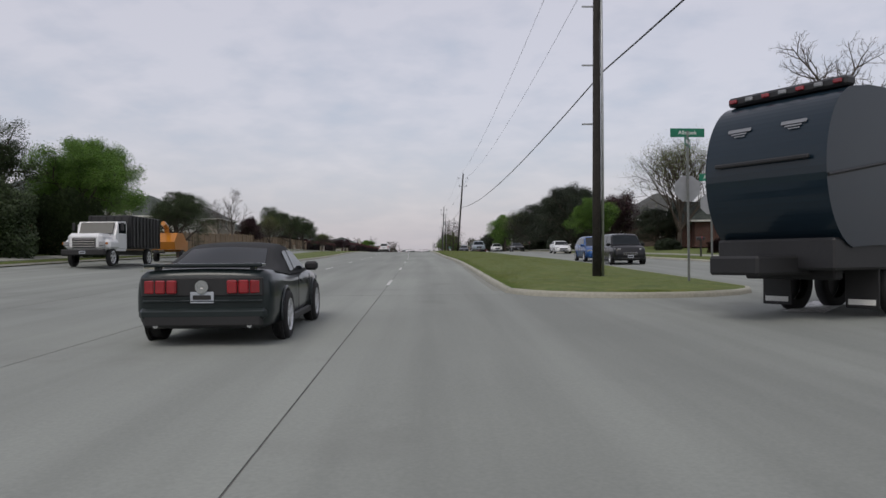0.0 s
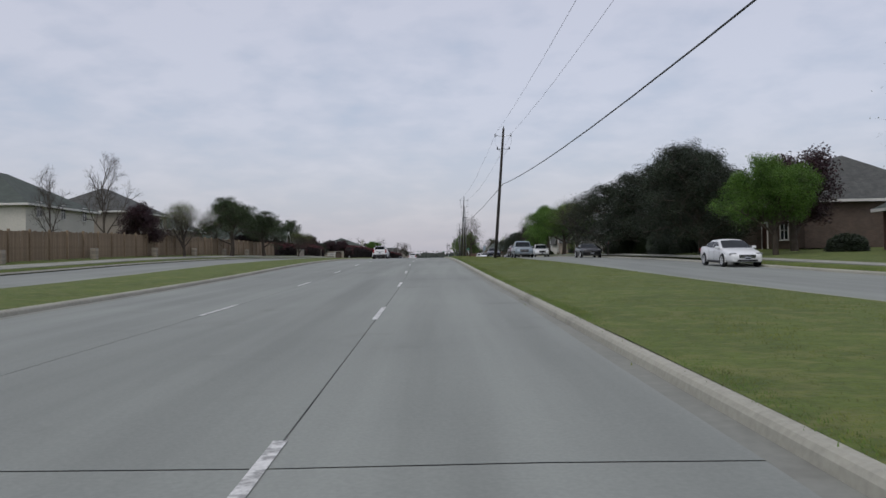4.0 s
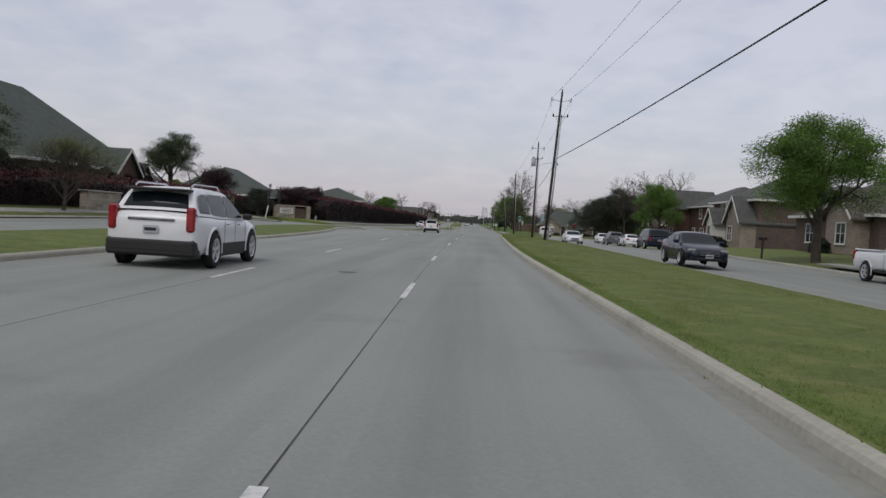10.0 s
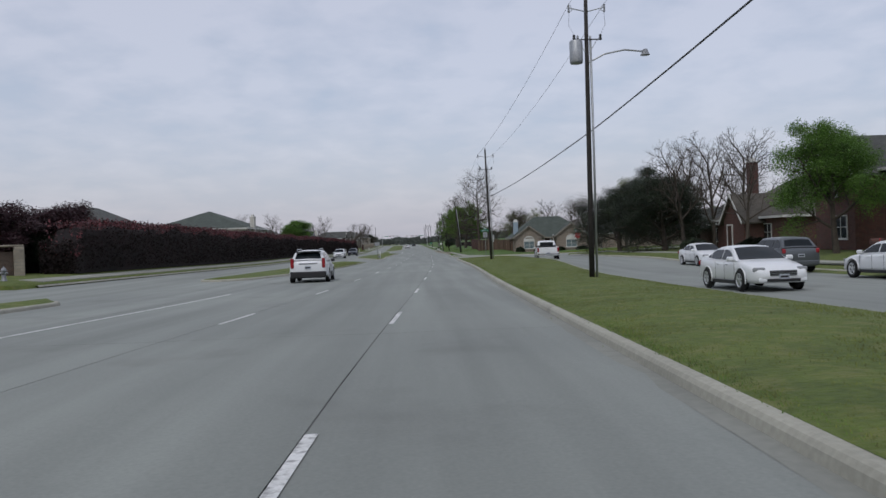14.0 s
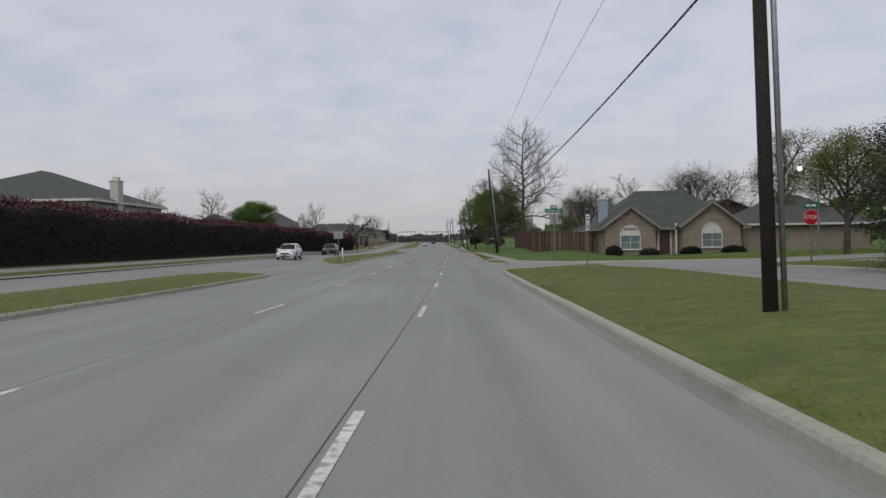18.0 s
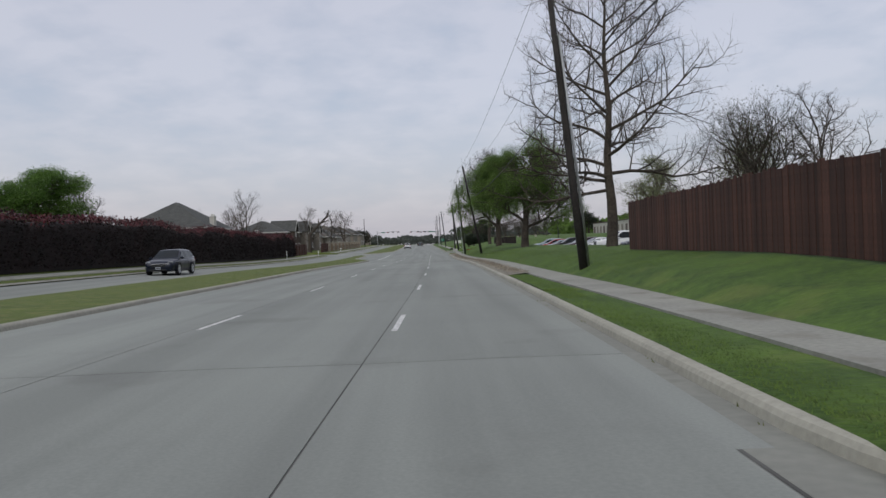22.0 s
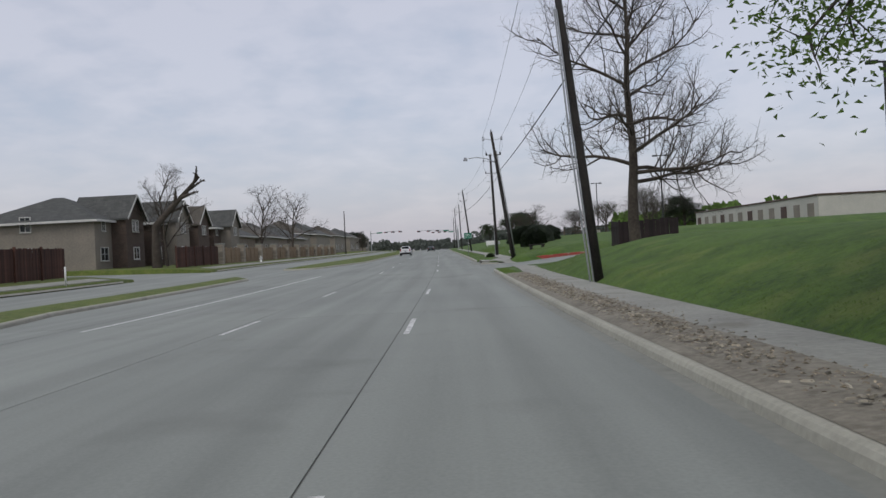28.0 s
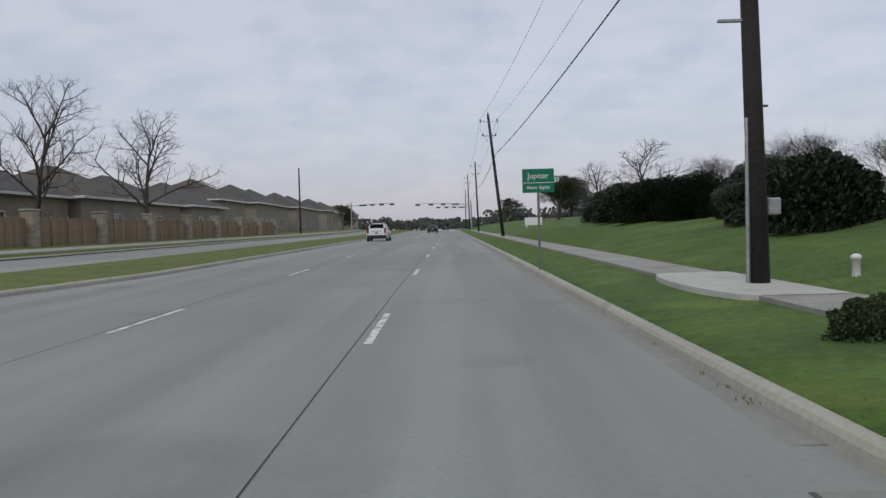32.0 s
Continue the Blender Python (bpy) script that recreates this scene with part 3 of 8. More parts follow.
def slabs(name, y0, y1, o0, o1, length, up, mat, parent, lift=rise_at, shift=None):
    """Walkway slabs, one by one, with open joints."""
    y = y0
    while y < y1 - 0.3:
        e = min(y + length, y1) - 0.015
        vs = []
        for yy in (y, e):
            a, b = (o0, o1) if shift is None else (o0 + shift(yy), o1 + shift(yy))
            zl, zr = lift(a, yy) + up, lift(b, yy) + up
            vs += [spot(a, yy, zl - 0.08), spot(a, yy, zl), spot(b, yy, zr), spot(b, yy, zr - 0.08)]
        part(name, mesh_of(name, vs, [(0, 1, 5, 4), (1, 2, 6, 5), (2, 3, 7, 6), (0, 3, 2, 1), (4, 5, 6, 7)], mat), mat, parent)
        y += length


WALK_LIFT = lambda o, y: 0.165 + 0.01 * (o - 4)
NEARER = lambda y: -0.36 * blend(y, 337, 362) * (1 - blend(y, 462, 473))
slabs("walkway_slab", 329, 475, 4.6, 5.72, 3.0, 0.03, WALKWAY, walk_1, WALK_LIFT, NEARER)
BANK_LIFT = lambda o, y: max(rise_at(5.6, y), 0.2)
slabs("walkway_slab", 492.6, 503, 5.1, 6.35, 3.0, 0.04, WALKWAY, walk_1, BANK_LIFT)
slabs("walkway_slab", 503, 640, 4.95, 6.15, 3.0, 0.04, WALKWAY, walk_1, BANK_LIFT)
slabs("walkway_slab", -20, 224, -20.8, -19.6, 4.0, 0.04, WALKWAY, walk_1)
slabs("walkway_slab", 250, 476, -20.8, -19.6, 4.0, 0.04, WALKWAY, walk_1)
slabs("walkway_slab", 498, 700, -20.8, -19.6, 4.0, 0.04, WALKWAY, walk_1)
slabs("walkway_slab", 40, 188, 19.2, 20.3, 4.0, 0.04, WALKWAY, walk_1)
slabs("walkway_slab", 212, 308, 20.4, 21.5, 4.0, 0.04, WALKWAY, walk_1)
# a newer, paler pad with a rounded edge round the pole
NEW_CONCRETE = material("newer_concrete", (0.44, 0.44, 0.40), (0.35, 0.35, 0.315), 0.9, 12, 0.6, bump=0.002, stain=((0.25, 0.24, 0.2), 1.3, 0.6, 0.4))


def pad_row(y):
    left = 5.12 - 0.44 * math.sqrt(max(1 - ((y - 504.9) / 2.3) ** 2, 0.0))
    z = BANK_LIFT(5, y) + 0.046
    return [(left - 0.01, z - 0.1), (left, z), (5.5, z), (6.3, z)]


ribbon("paved_pad", frange(502.6, 507.2, 0.2), pad_row, NEW_CONCRETE, walk_1, smooth=False)


def apron_row(y):
    """The corner ramp: up from the side street's gutter to the walkway."""
    left = steps(y, [(323.2, 6.2), (323.9, 5.2), (324.6, 4.72), (325.6, 4.62), (329, 4.6)])
    right = steps(y, [(323.2, 9.6), (325.6, 9.6), (326.1, 8.0), (326.8, 6.6), (327.8, 5.95), (329, 5.7)])
    out = [(left - 0.04, -0.02)]
    for i in range(6):
        o = left + (right - left) * i / 5
        out.append((o, 0.012 + (0.182 + 0.01 * (o - 4) - 0.012) * blend(y, 324.0, 327.2)))
    return out


ribbon("ramp_pad", frange(323.2, 329.0, 0.4), apron_row, WALKWAY, walk_1)
wedge = ribbon("grass_wedge", frange(324.7, 329.6, 0.35), lambda y: [(steps(y, [(324.7, 4.3), (325.4, 3.7), (326.2, 3.55)]), 0.13), (4.1 + 0.3 * (1 - blend(y, 324.7, 326)), 0.15), (4.62, 0.13 + 0.05 * blend(y, 325, 327))], LUSH)
tagged(wedge, "grass wedge between kerb, drain and walkway", "grass", kind="structure")
strip = ribbon("worn_strip", frange(362, 464.5, 1), lambda y: [(3.44, 0.139), (3.52, 0.152), (3.8, 0.185 + 0.03 * noise.noise((y, 1, 0))), (4.05, 0.203 + 0.04 * noise.noise((y, 5, 0))), (4.36 + 0.12 * noise.noise((y * 0.5, 9, 0)), 0.212)], DIRT)
tagged(strip, "bare dirt strip with dead leaves between kerb and walkway", "dirt", kind="structure")
far_apron = ribbon("grass_strip", frange(464, 474.6, 0.5), lambda y: [(steps(y, [(464, 3.5), (472, 3.53), (473.4, 3.72), (474.1, 4.05), (474.6, 4.5)]), 0.13), (steps(y, [(464, 4.1), (473, 4.2), (474.6, 4.58)]), 0.155), (4.63, 0.168)], LUSH)
tagged(far_apron, "grass strip between kerb and walkway", "grass", kind="structure")
apron = ribbon("dirt_apron", frange(352, 366, 1), lambda y: [(3.5, 0.145), (4.1, 0.147 + 0.012 * (y - 352) / 14), (4.7, 0.168)], LUSH)
tagged(apron, "grass strip between kerb and walkway", "grass", kind="structure")
rng = random.Random(5)
litter = Shape()
for i in range(5200):
    y = rng.uniform(362, 463)
    o = min(rng.gauss(4.0, 0.24), 4.7)
    s = rng.uniform(0.01, 0.034)
    c = spot(o, y, 0.215 + 0.03 * rng.random())
    a = rng.uniform(0, 6.28)
    litter.add([c + Vector((math.cos(a) * s, math.sin(a) * s, rng.uniform(-0.01, 0.02))), c + Vector((-math.sin(a) * s * 0.6, math.cos(a) * s * 0.6, 0.01)),
                c - Vector((math.cos(a) * s, math.sin(a) * s, 0)), c + Vector((math.sin(a) * s * 0.6, -math.cos(a) * s * 0.6, 0.012))], [(0, 1, 2, 3)])
LEAF_LITTER = material("dead_leaves", (0.33, 0.28, 0.20), (0.15, 0.12, 0.085), 0.9, 3, 0.5, per="island", spread=0.5)
tagged(part("leaf_litter", litter, LEAF_LITTER), "dead leaves and clods on the bare strip", "leaf litter", kind="stuff")


def drain(y0, y1, back, covers=(), stays=()):
    """A kerb inlet: a slab over a slot painted black for its shade, with a sunken gutter before it."""
    mid, L = (y0 + y1) / 2, y1 - y0
    ob = thing("storm_drain", spot(3.62, mid), 0, "concrete kerb inlet with a slot under its slab, painted black inside for shade", "drain", "storm drains")
    wide = back - 3.60
    part("lid", Shape().box((wide / 2 - 0.02, 0, 0.168), (wide, L + 0.5, 0.075), 0.025), WALKWAY, ob)
    # black back and floor: the slot's shade is painted on
    part("slot", Shape().box((0.26, 0, 0.03), (0.03, L + 0.1, 0.30), 0.004), VOID_SHADE, ob)
    part("throat", Shape().box((0.12, 0, -0.10), (0.26, L + 0.1, 0.02), 0.004), VOID_SHADE, ob)
    for s in (-1, 1):
        part("cheek", Shape().box((0.09, s * (L / 2 + 0.12), 0.06), (0.30, 0.26, 0.30), 0.04), KERB, ob)
    for y in stays:
        part("stay", Shape().tube([(0.03, y - mid, -0.08), (0.03, y - mid, 0.14)], 0.022, 8), STEEL, ob)
    for o, y in covers:
        part("manhole_ring", Shape().lathe([(0.0, 0.212), (0.29, 0.212), (0.31, 0.205)], (o - 3.62, y - mid, 0.001)), BLACK_METAL, ob)
    ribbon("gutter_apron", frange(y0 - 2.2, y1 + 1.6, 0.6), lambda y: [(2.86, 0.0095), (3.25, 0.008), (3.40 + 0.22 * blend(y, y0 - 2.0, y0) * (1 - blend(y, y1, y1 + 1.6)), 0.006), (3.41 + 0.22 * blend(y, y0 - 2.0, y0) * (1 - blend(y, y1, y1 + 1.6)), -0.12)], GUTTER, kerbs)
    ribbon("apron_joint", frange(y0 - 2.2, y1 + 1.6, 1.2), lambda y: [(2.825, 0.0088), (2.86, 0.0088)], SEALANT, kerbs)


drain(331.0, 335.0, 4.58)
# a broken length of kerb before the inlet
stub = thing("kerb_chunk", spot(3.55, 330.35, 0.0), -16, "broken length of kerb before the storm drain", "kerb stone")
part("stone", Shape().box((0, 0, 0.065), (0.26, 0.95, 0.15), 0.05), KERB, stub)
part("stone", Shape().box((-0.05, -0.72, 0.05), (0.24, 0.34, 0.12), 0.045, Matrix.Rotation(0.35, 3, "Z")), KERB, stub)
drain(488.5, 494.6, 4.95, ((4.5, 490.8), (4.4, 494.2)), (491.3,))


def ramp_row(y):
    """The corner ramp: from the driveway's slab up to the walkway."""
    left = steps(y, [(485, 5.1), (486.4, 5.0), (488.4, 4.25), (491, 4.4), (493, 5.1)])
    right = steps(y, [(485, 6.0), (486.5, 5.62), (488, 5.55), (490, 5.9), (491.5, 6.2), (493, 6.35)])
    u = blend(y, 485.0, 488.4)
    out = []
    for i in range(5):
        o = left + (right - left) * i / 4
        slab = rise_at(o, 479) - 0.13 * (1 - blend(o, 5, 12)) - 0.02
        out.append((o, slab * (1 - u) + (max(rise_at(o, y), 0.19) + 0.05) * u))
    return out


vs, fs = [], []
offs_ = (3.5, 3.9, 4.3, 4.7, 5.1, 5.6)
for o in offs_:
    for k in range(6):
        y = 487.5 - 0.767 * (o - 3.47) + 0.5 * k
        vs.append(spot(o, y, 0.15 - 0.11 * blend(o, 3.9, 5.1) * max(0.0, 1 - k / 2) - 0.004))
for i in range(len(offs_) - 1):
    for k in range(5):
        a = i * 6 + k
        fs.append((a, a + 6, a + 7, a + 1))
part("ramp_base", mesh_of("ramp_base", vs, fs, WALKWAY), WALKWAY, walk_1)
ribbon("ramp_pad", frange(485.0, 493.0, 0.5), ramp_row, WALKWAY, walk_1)
sweep("kerb_run", [(5.1, 486.2), (4.4, 486.6), (3.85, 487.05), (3.5, 487.5), (3.6, 488.4)], KERB_PROFILE, KERB, kerbs, height=lambda o, y: -0.11 * blend(o, 3.9, 5.1))


def mound_row(y):
    """Grass rising from the ramp's edge round the leaning pole."""
    o0, z0 = ramp_row(y)[-1]
    out = [(o0 - 0.02, z0 - 0.02)]
    for i in range(1, 8):
        o = o0 + (8.4 - o0) * i / 7
        swell = 0.17 * math.exp(-((o - 6.2) / 0.7) ** 2 - ((y - 488.0) / 1.6) ** 2)
        z = max(rise_at(o, y), z0 - 0.02) + swell + (0.03 if i < 7 else -0.03) + 0.02 * noise.noise((o * 3, y * 3, 2))
        edge = rise_at(o, 479) - 0.13 * (1 - blend(o, 5, 12)) - 0.06
        out.append((o, edge + (z - edge) * blend(y, 485.2, 486.2)))
    return out


mound = ribbon("grass_mound", frange(485.2, 492.8, 0.25), mound_row, LUSH)
tagged(mound, "grass mound round the leaning utility pole", "grass", kind="structure")
patch = ribbon("grass_patch", frange(486.4, 488.2, 0.3), lambda y: [(steps(y, [(486.4, 4.85), (487.2, 4.25), (488.2, 4.1)]), 0.165), (steps(y, [(486.4, 5.0), (487.2, 4.8), (488.2, 4.25)]), 0.185)], LUSH)
tagged(patch, "small grass patch between the ramp and the drain", "grass", kind="structure")

# manhole covers and patches in the slabs
for o, y in ((-1.7, 117), (-1.6, 164)):
    ob = part("manhole_cover", Shape().lathe([(0.0, 0.010), (0.20, 0.010), (0.22, 0.006)], spot(o, y, 0.006), sides=20), BLACK_METAL)
    tagged(ob, "round cast-iron cover set flush in the concrete street", "manhole cover", "street covers")

# ---- poles and wires ----
def utility_pole(off, y, height, lean=0.0, extras=(), label="weathered wooden utility pole with a crossarm and cables", radius=0.15, base=None):
    b = land(off, y, -0.05) if base is None else spot(off, y, base)
    ob = thing("utility_pole", b, 0, label, "utility pole", "utility poles")
    top = Vector((lean, 0, height))
    at = lambda f: top * f
    part("shaft", Shape().tube([at(0), at(0.35), at(0.7), at(1)], [radius, radius * 0.9, radius * 0.78, radius * 0.65], 10), POLE_WOOD, ob, smooth=True)
    if "arm" in extras:
        c = at(0.935)
        low = c - Vector((0, 0, 1.1))
        for dx in (-1, 1):
            br = part("bracket", Shape().tube([c + Vector((0.06 * dx, -0.1, 0)), c + Vector((0.64 * dx, -0.12, 0.13))], 0.022, 6), STEEL, ob)
            part("cutout", Shape().lathe([(0.0, -0.17), (0.035, -0.16), (0.05, -0.1), (0.035, -0.04), (0.05, 0.02), (0.035, 0.08), (0.045, 0.14), (0.0, 0.16)], c + Vector((0.70 * dx, -0.12, 0.12)), sides=8), CERAMIC, br)
            part("fuse_link", Shape().tube([c + Vector((0.62 * dx, -0.12, 0.24)), c + Vector((0.58 * dx, -0.12, 0.02)), c + Vector((0.68 * dx, -0.12, -0.03))], 0.012, 5), STEEL, br)
            arm = part("crossarm", Shape().tube([low + Vector((0.05 * dx, -0.1, 0)), low + Vector((0.50 * dx, -0.1, 0))], 0.026, 6), POLE_WOOD, ob)
            part("brace", Shape().tube([low + Vector((0.40 * dx, -0.1, 0)), low + Vector((0.07 * dx, -0.08, -0.52))], 0.014, 5), STEEL, arm)
            part("arrester", Shape().lathe([(0.0, -0.04), (0.05, -0.02), (0.07, 0.05), (0.045, 0.09), (0.06, 0.15), (0.03, 0.2), (0.0, 0.21)], low + Vector((0.52 * dx, -0.1, 0)), sides=8), BLACK_METAL, arm)
            part("jumper_wire", Shape().tube([low + Vector((0.53 * dx, -0.1, 0.2)), low + Vector((0.72 * dx, -0.12, 0.55)), c + Vector((0.69 * dx, -0.12, -0.04))], 0.006, 4), WIRE, ob)
        part("top_pin", Shape().lathe([(0.03, 0), (0.06, 0.1), (0.03, 0.2), (0, 0.24)], at(1), sides=8), CERAMIC, ob)
    if "rungs" in extras:
        for f in (0.42, 0.58, 0.74):
            part("bracket", Shape().box(at(f) + Vector((-0.18, 0, 0)), (0.62, 0.06, 0.05), 0.01), STEEL, ob)
    if "pipe" in extras:
        part("conduit", Shape().tube([Vector((0.19, -0.05, 0.0)), at(0.45) + Vector((0.18, -0.05, 0)), at(0.85) + Vector((0.14, -0.05, 0))], 0.045, 8), STEEL, ob, smooth=True)
    if "can" in extras:
        c = at(0.80) + Vector((-0.42, 0, 0))
        can = part("transformer", Shape().lathe([(0.0, -0.5), (0.24, -0.48), (0.26, -0.4), (0.26, 0.35), (0.22, 0.42), (0.0, 0.46)], c, sides=16), STEEL, ob, smooth=True)
        part("bushing", Shape().lathe([(0.03, 0.4), (0.05, 0.5), (0.03, 0.62)], c + Vector((0.08, 0, 0)), sides=8), CERAMIC, can)
    for side in ("lamp_right", "lamp_left"):
        if side in extras:
            s = 1 if side == "lamp_right" else -1
            f = 0.757
            a = at(f)
            pts = [a, a + Vector((s * 0.7, 0, 0.35)), a + Vector((s * 1.5, 0, 0.5)), a + Vector((s * 2.2, 0, 0.42))]
            arm = part("lamp_arm", Shape().tube(pts, 0.035, 6), STEEL, ob)
            part("lamp_head", Shape().lathe([(0.0, 0.16), (0.09, 0.13), (0.13, 0.02), (0.19, -0.1), (0.0, -0.12)], pts[-1] + Vector((s * 0.12, 0, -0.05)), sides=10), CERAMIC, arm)
    if "guy" in extras:
        for dx in (-0.30, -0.20):
            part("conduit", Shape().tube([Vector((dx, -0.15, 0.0)), at(0.4) + Vector((dx, -0.15, 0)), at(0.8) + Vector((dx * 0.6, -0.12, 0))], 0.03, 6), STEEL, ob)
    if "box" in extras:
        part("meter_box", Shape().box((0.22, 0.0, 1.25), (0.2, 0.12, 0.26), 0.02), STEEL, ob)
    if "sleeve" in extras:
        part("sleeve", Shape().tube([Vector((-0.19, -0.03, 0.02)), Vector((-0.17, -0.03, 2.6))], 0.035, 8), STEEL, ob)
    return b, top, height


spans = []
for off, y, hgt, lean, extras in (
        (6.0, -22, 12, 0.0, ("arm",)), (6.85, 38.0, 12.2, 0.1, ("rungs", "pipe", "arm")), (7.0, 128.4, 11.4, 0.9, ("arm",)), (6.35, 204.6, 11.0, 0.6, ("arm", "pipe")),
        (6.9, 239.6, 11.3, 0.1, ("arm", "can", "lamp_right", "pipe")), (5.45, 280.3, 10.2, -0.25, ("arm", "pipe")), (5.85, 359.0, 9.6, -0.85, ("pipe",)),
        (6.22, 423.7, 10.2, -1.85, ("arm",)), (5.55, 452.9, 10.6, -1.0, ("guy",)), (5.8, 487.6, 9.6, -1.2, ("lamp_left", "arm", "pipe")),
        (5.85, 504.5, 9.7, -0.2, ("arm", "rungs", "box", "sleeve")), (5.5, 556.8, 10.0, -1.0, ("arm",)), (5.6, 612, 10.5, -0.3, ("arm",)), (5.7, 666, 12.0, -0.2, ("arm",)),
        (5.6, 715, 11, 0.1, ("arm",))):
    spans.append(utility_pole(off, y, hgt, lean, extras, radius=0.11 if 200 < y < 300 else 0.15))
SLUNG = (6.8, 6.9, 6.5, 6.2, 6.0, 6.0, 6.4, 6.6, 6.8, 6.8, 7.2, 6.8, 6.6, 6.6, 6.6)
utility_pole(-21.4, 612, 10.0, 0.0, (), "slim weathered pole behind the far walkway")


def cable(name, a, b, sag, radius, label, parent=None):
    pts = [a.lerp(b, i / 14) - Vector((0, 0, sag * 4 * (i / 14) * (1 - i / 14))) for i in range(15)]
    ob = part(name, Shape().tube(pts, radius, 5), WIRE)
    return tagged(ob, label, "cable", "overhead cables")


SAG = (12, 12, 6, 12, 12, 19, 15, 12, 12, 12, 12, 12, 12, 12)
for (p0, t0, h0), (p1, t1, h1), g0, g1, slack in zip(spans, spans[1:], SLUNG, SLUNG[1:], SAG):
    a, b = p0 + t0, p1 + t1
    n_ = (b - a).length
    cable("telephone_cable", p0 + t0 * (g0 / h0) + Vector((0.25, 0, 0)), p1 + t1 * (g1 / h1) + Vector((0.25, 0, 0)), min(n_ * n_ * slack * 1e-5, 1.0), 0.024, "thick black overhead cable slung between poles")
    cable("power_line", a + Vector((0.7, -0.1, -0.45)), b + Vector((0.7, -0.1, -0.45)), n_ * 0.012, 0.008, "thin overhead power line between poles")
    cable("power_line", a + Vector((-0.7, -0.1, -0.45)), b + Vector((-0.7, -0.1, -0.45)), n_ * 0.012, 0.008, "thin overhead power line between poles")

# ---- plants: bark, leaves, hedges ----
BARK = material("bark", (0.085, 0.07, 0.055), (0.035, 0.028, 0.022), 0.95, 14, 2.0, bump=0.02, bump_scale=25)
PALE_BARK = material("pale_bark", (0.16, 0.135, 0.11), (0.07, 0.058, 0.048), 0.95, 12, 2.0, bump=0.02, bump_scale=25)
LEAF = {
    "oak": material("oak_leaves", (0.155, 0.245, 0.052), (0.072, 0.128, 0.025), 0.7, 2, 0.35, per="island", spread=0.4, thin=0.5),
    "spring": material("spring_leaves", (0.13, 0.24, 0.036), (0.065, 0.13, 0.024), 0.65, 2, 0.35, per="island", spread=0.4, thin=0.4),
    "bud": material("budding_leaves", (0.175, 0.215, 0.055), (0.10, 0.125, 0.035), 0.7, 2, 0.4, per="island", spread=0.4, thin=0.4),
    "pale": material("pale_bud_leaves", (0.21, 0.24, 0.11), (0.13, 0.15, 0.07), 0.75, 2, 0.4, per="island", spread=0.4, thin=0.4),
    "olive": material("olive_oak_leaves", (0.050, 0.078, 0.026), (0.022, 0.036, 0.012), 0.7, 2, 0.4, per="island", spread=0.5, thin=0.25),
    "dark": material("evergreen_leaves", (0.020, 0.034, 0.012), (0.008, 0.014, 0.006), 0.7, 2, 0.4, per="island", spread=0.45),
    "plum": material("plum_leaves", (0.045, 0.014, 0.02), (0.018, 0.008, 0.010), 0.7, 2, 0.4, per="island", spread=0.4),
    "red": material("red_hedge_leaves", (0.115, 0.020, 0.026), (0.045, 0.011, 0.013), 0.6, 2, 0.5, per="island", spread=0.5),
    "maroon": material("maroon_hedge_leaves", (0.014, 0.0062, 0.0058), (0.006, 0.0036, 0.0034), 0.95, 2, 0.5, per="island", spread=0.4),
}


def grow(seed, height, girth, fork=0.3, levels=4, counts=(7, 6, 5, 4), spread=50, droop=0.0, up=0.3, ratio=0.62, wiggle=0.12, crook=0.0):
    """A trunk with limbs, boughs and twigs: tubes of one mesh, and the tips for leaves."""
    r = random.Random(seed)
    stem, sh, tips = Shape(), Shape(), []

    def bough(p, d, length, rad, lv):
        k = 5 if lv == 0 else (4 if lv < 3 else 2)
        pts, dirs = [p.copy()], []
        for i in range(k):
            d = (d + Vector((r.uniform(-1, 1), r.uniform(-1, 1), r.uniform(-1, 1))) * (wiggle * (0.5 if lv == 0 else 1.3)) + Vector((0, 0, (up if lv else 0.1) - droop * (lv > 1))) * 0.12).normalized()
            if lv == 0 and crook and i == 2:
                d = (d + Vector((crook, 0, 0))).normalized()
            p = p + d * (length / k)
            pts.append(p.copy())
            dirs.append(d.copy())
        end = 0.25 if lv < levels - 1 else 0.4
        (sh if lv else stem).tube(pts, [rad * (1 - (1 - end) * i / k) for i in range(k + 1)], (9, 6, 4, 3, 3)[min(lv, 4)], cap=False)
        if lv >= levels - 2:
            tips.extend((q.copy(), lv) for q in pts[1:])
        if lv >= levels:
            return
        n_ = counts[min(lv, len(counts) - 1)]
        for j in range(n_):
            f = (fork if lv == 0 else 0.28) + (1 - (fork if lv == 0 else 0.28)) * (j + r.random() * 0.8) / n_
            f = min(f, 0.99)
            i = min(int(f * k), k - 1)
            q = pts[i].lerp(pts[i + 1], f * k - i)
            ax = dirs[i]
            side = ax.orthogonal().normalized()
            side.rotate(Matrix.Rotation(j * 2.4 + r.uniform(-0.5, 0.5), 3, ax))
            a = radians(spread * r.uniform(0.75, 1.2)) * (1.0 if lv else 1.0 - 0.35 * f)
            nd = ax * math.cos(a) + side * math.sin(a)
            bough(q, nd.normalized(), length * ratio * r.uniform(0.75, 1.15) * (1.15 - 0.45 * f if lv == 0 else 1.1 - 0.5 * f), rad * (0.52 if lv == 0 else 0.55) * (1.1 - 0.4 * f), lv + 1)

    bough(Vector((0, 0, -0.15)), Vector((0, 0, 1)), height * 0.62, girth, 0)
    return (stem, sh), tips


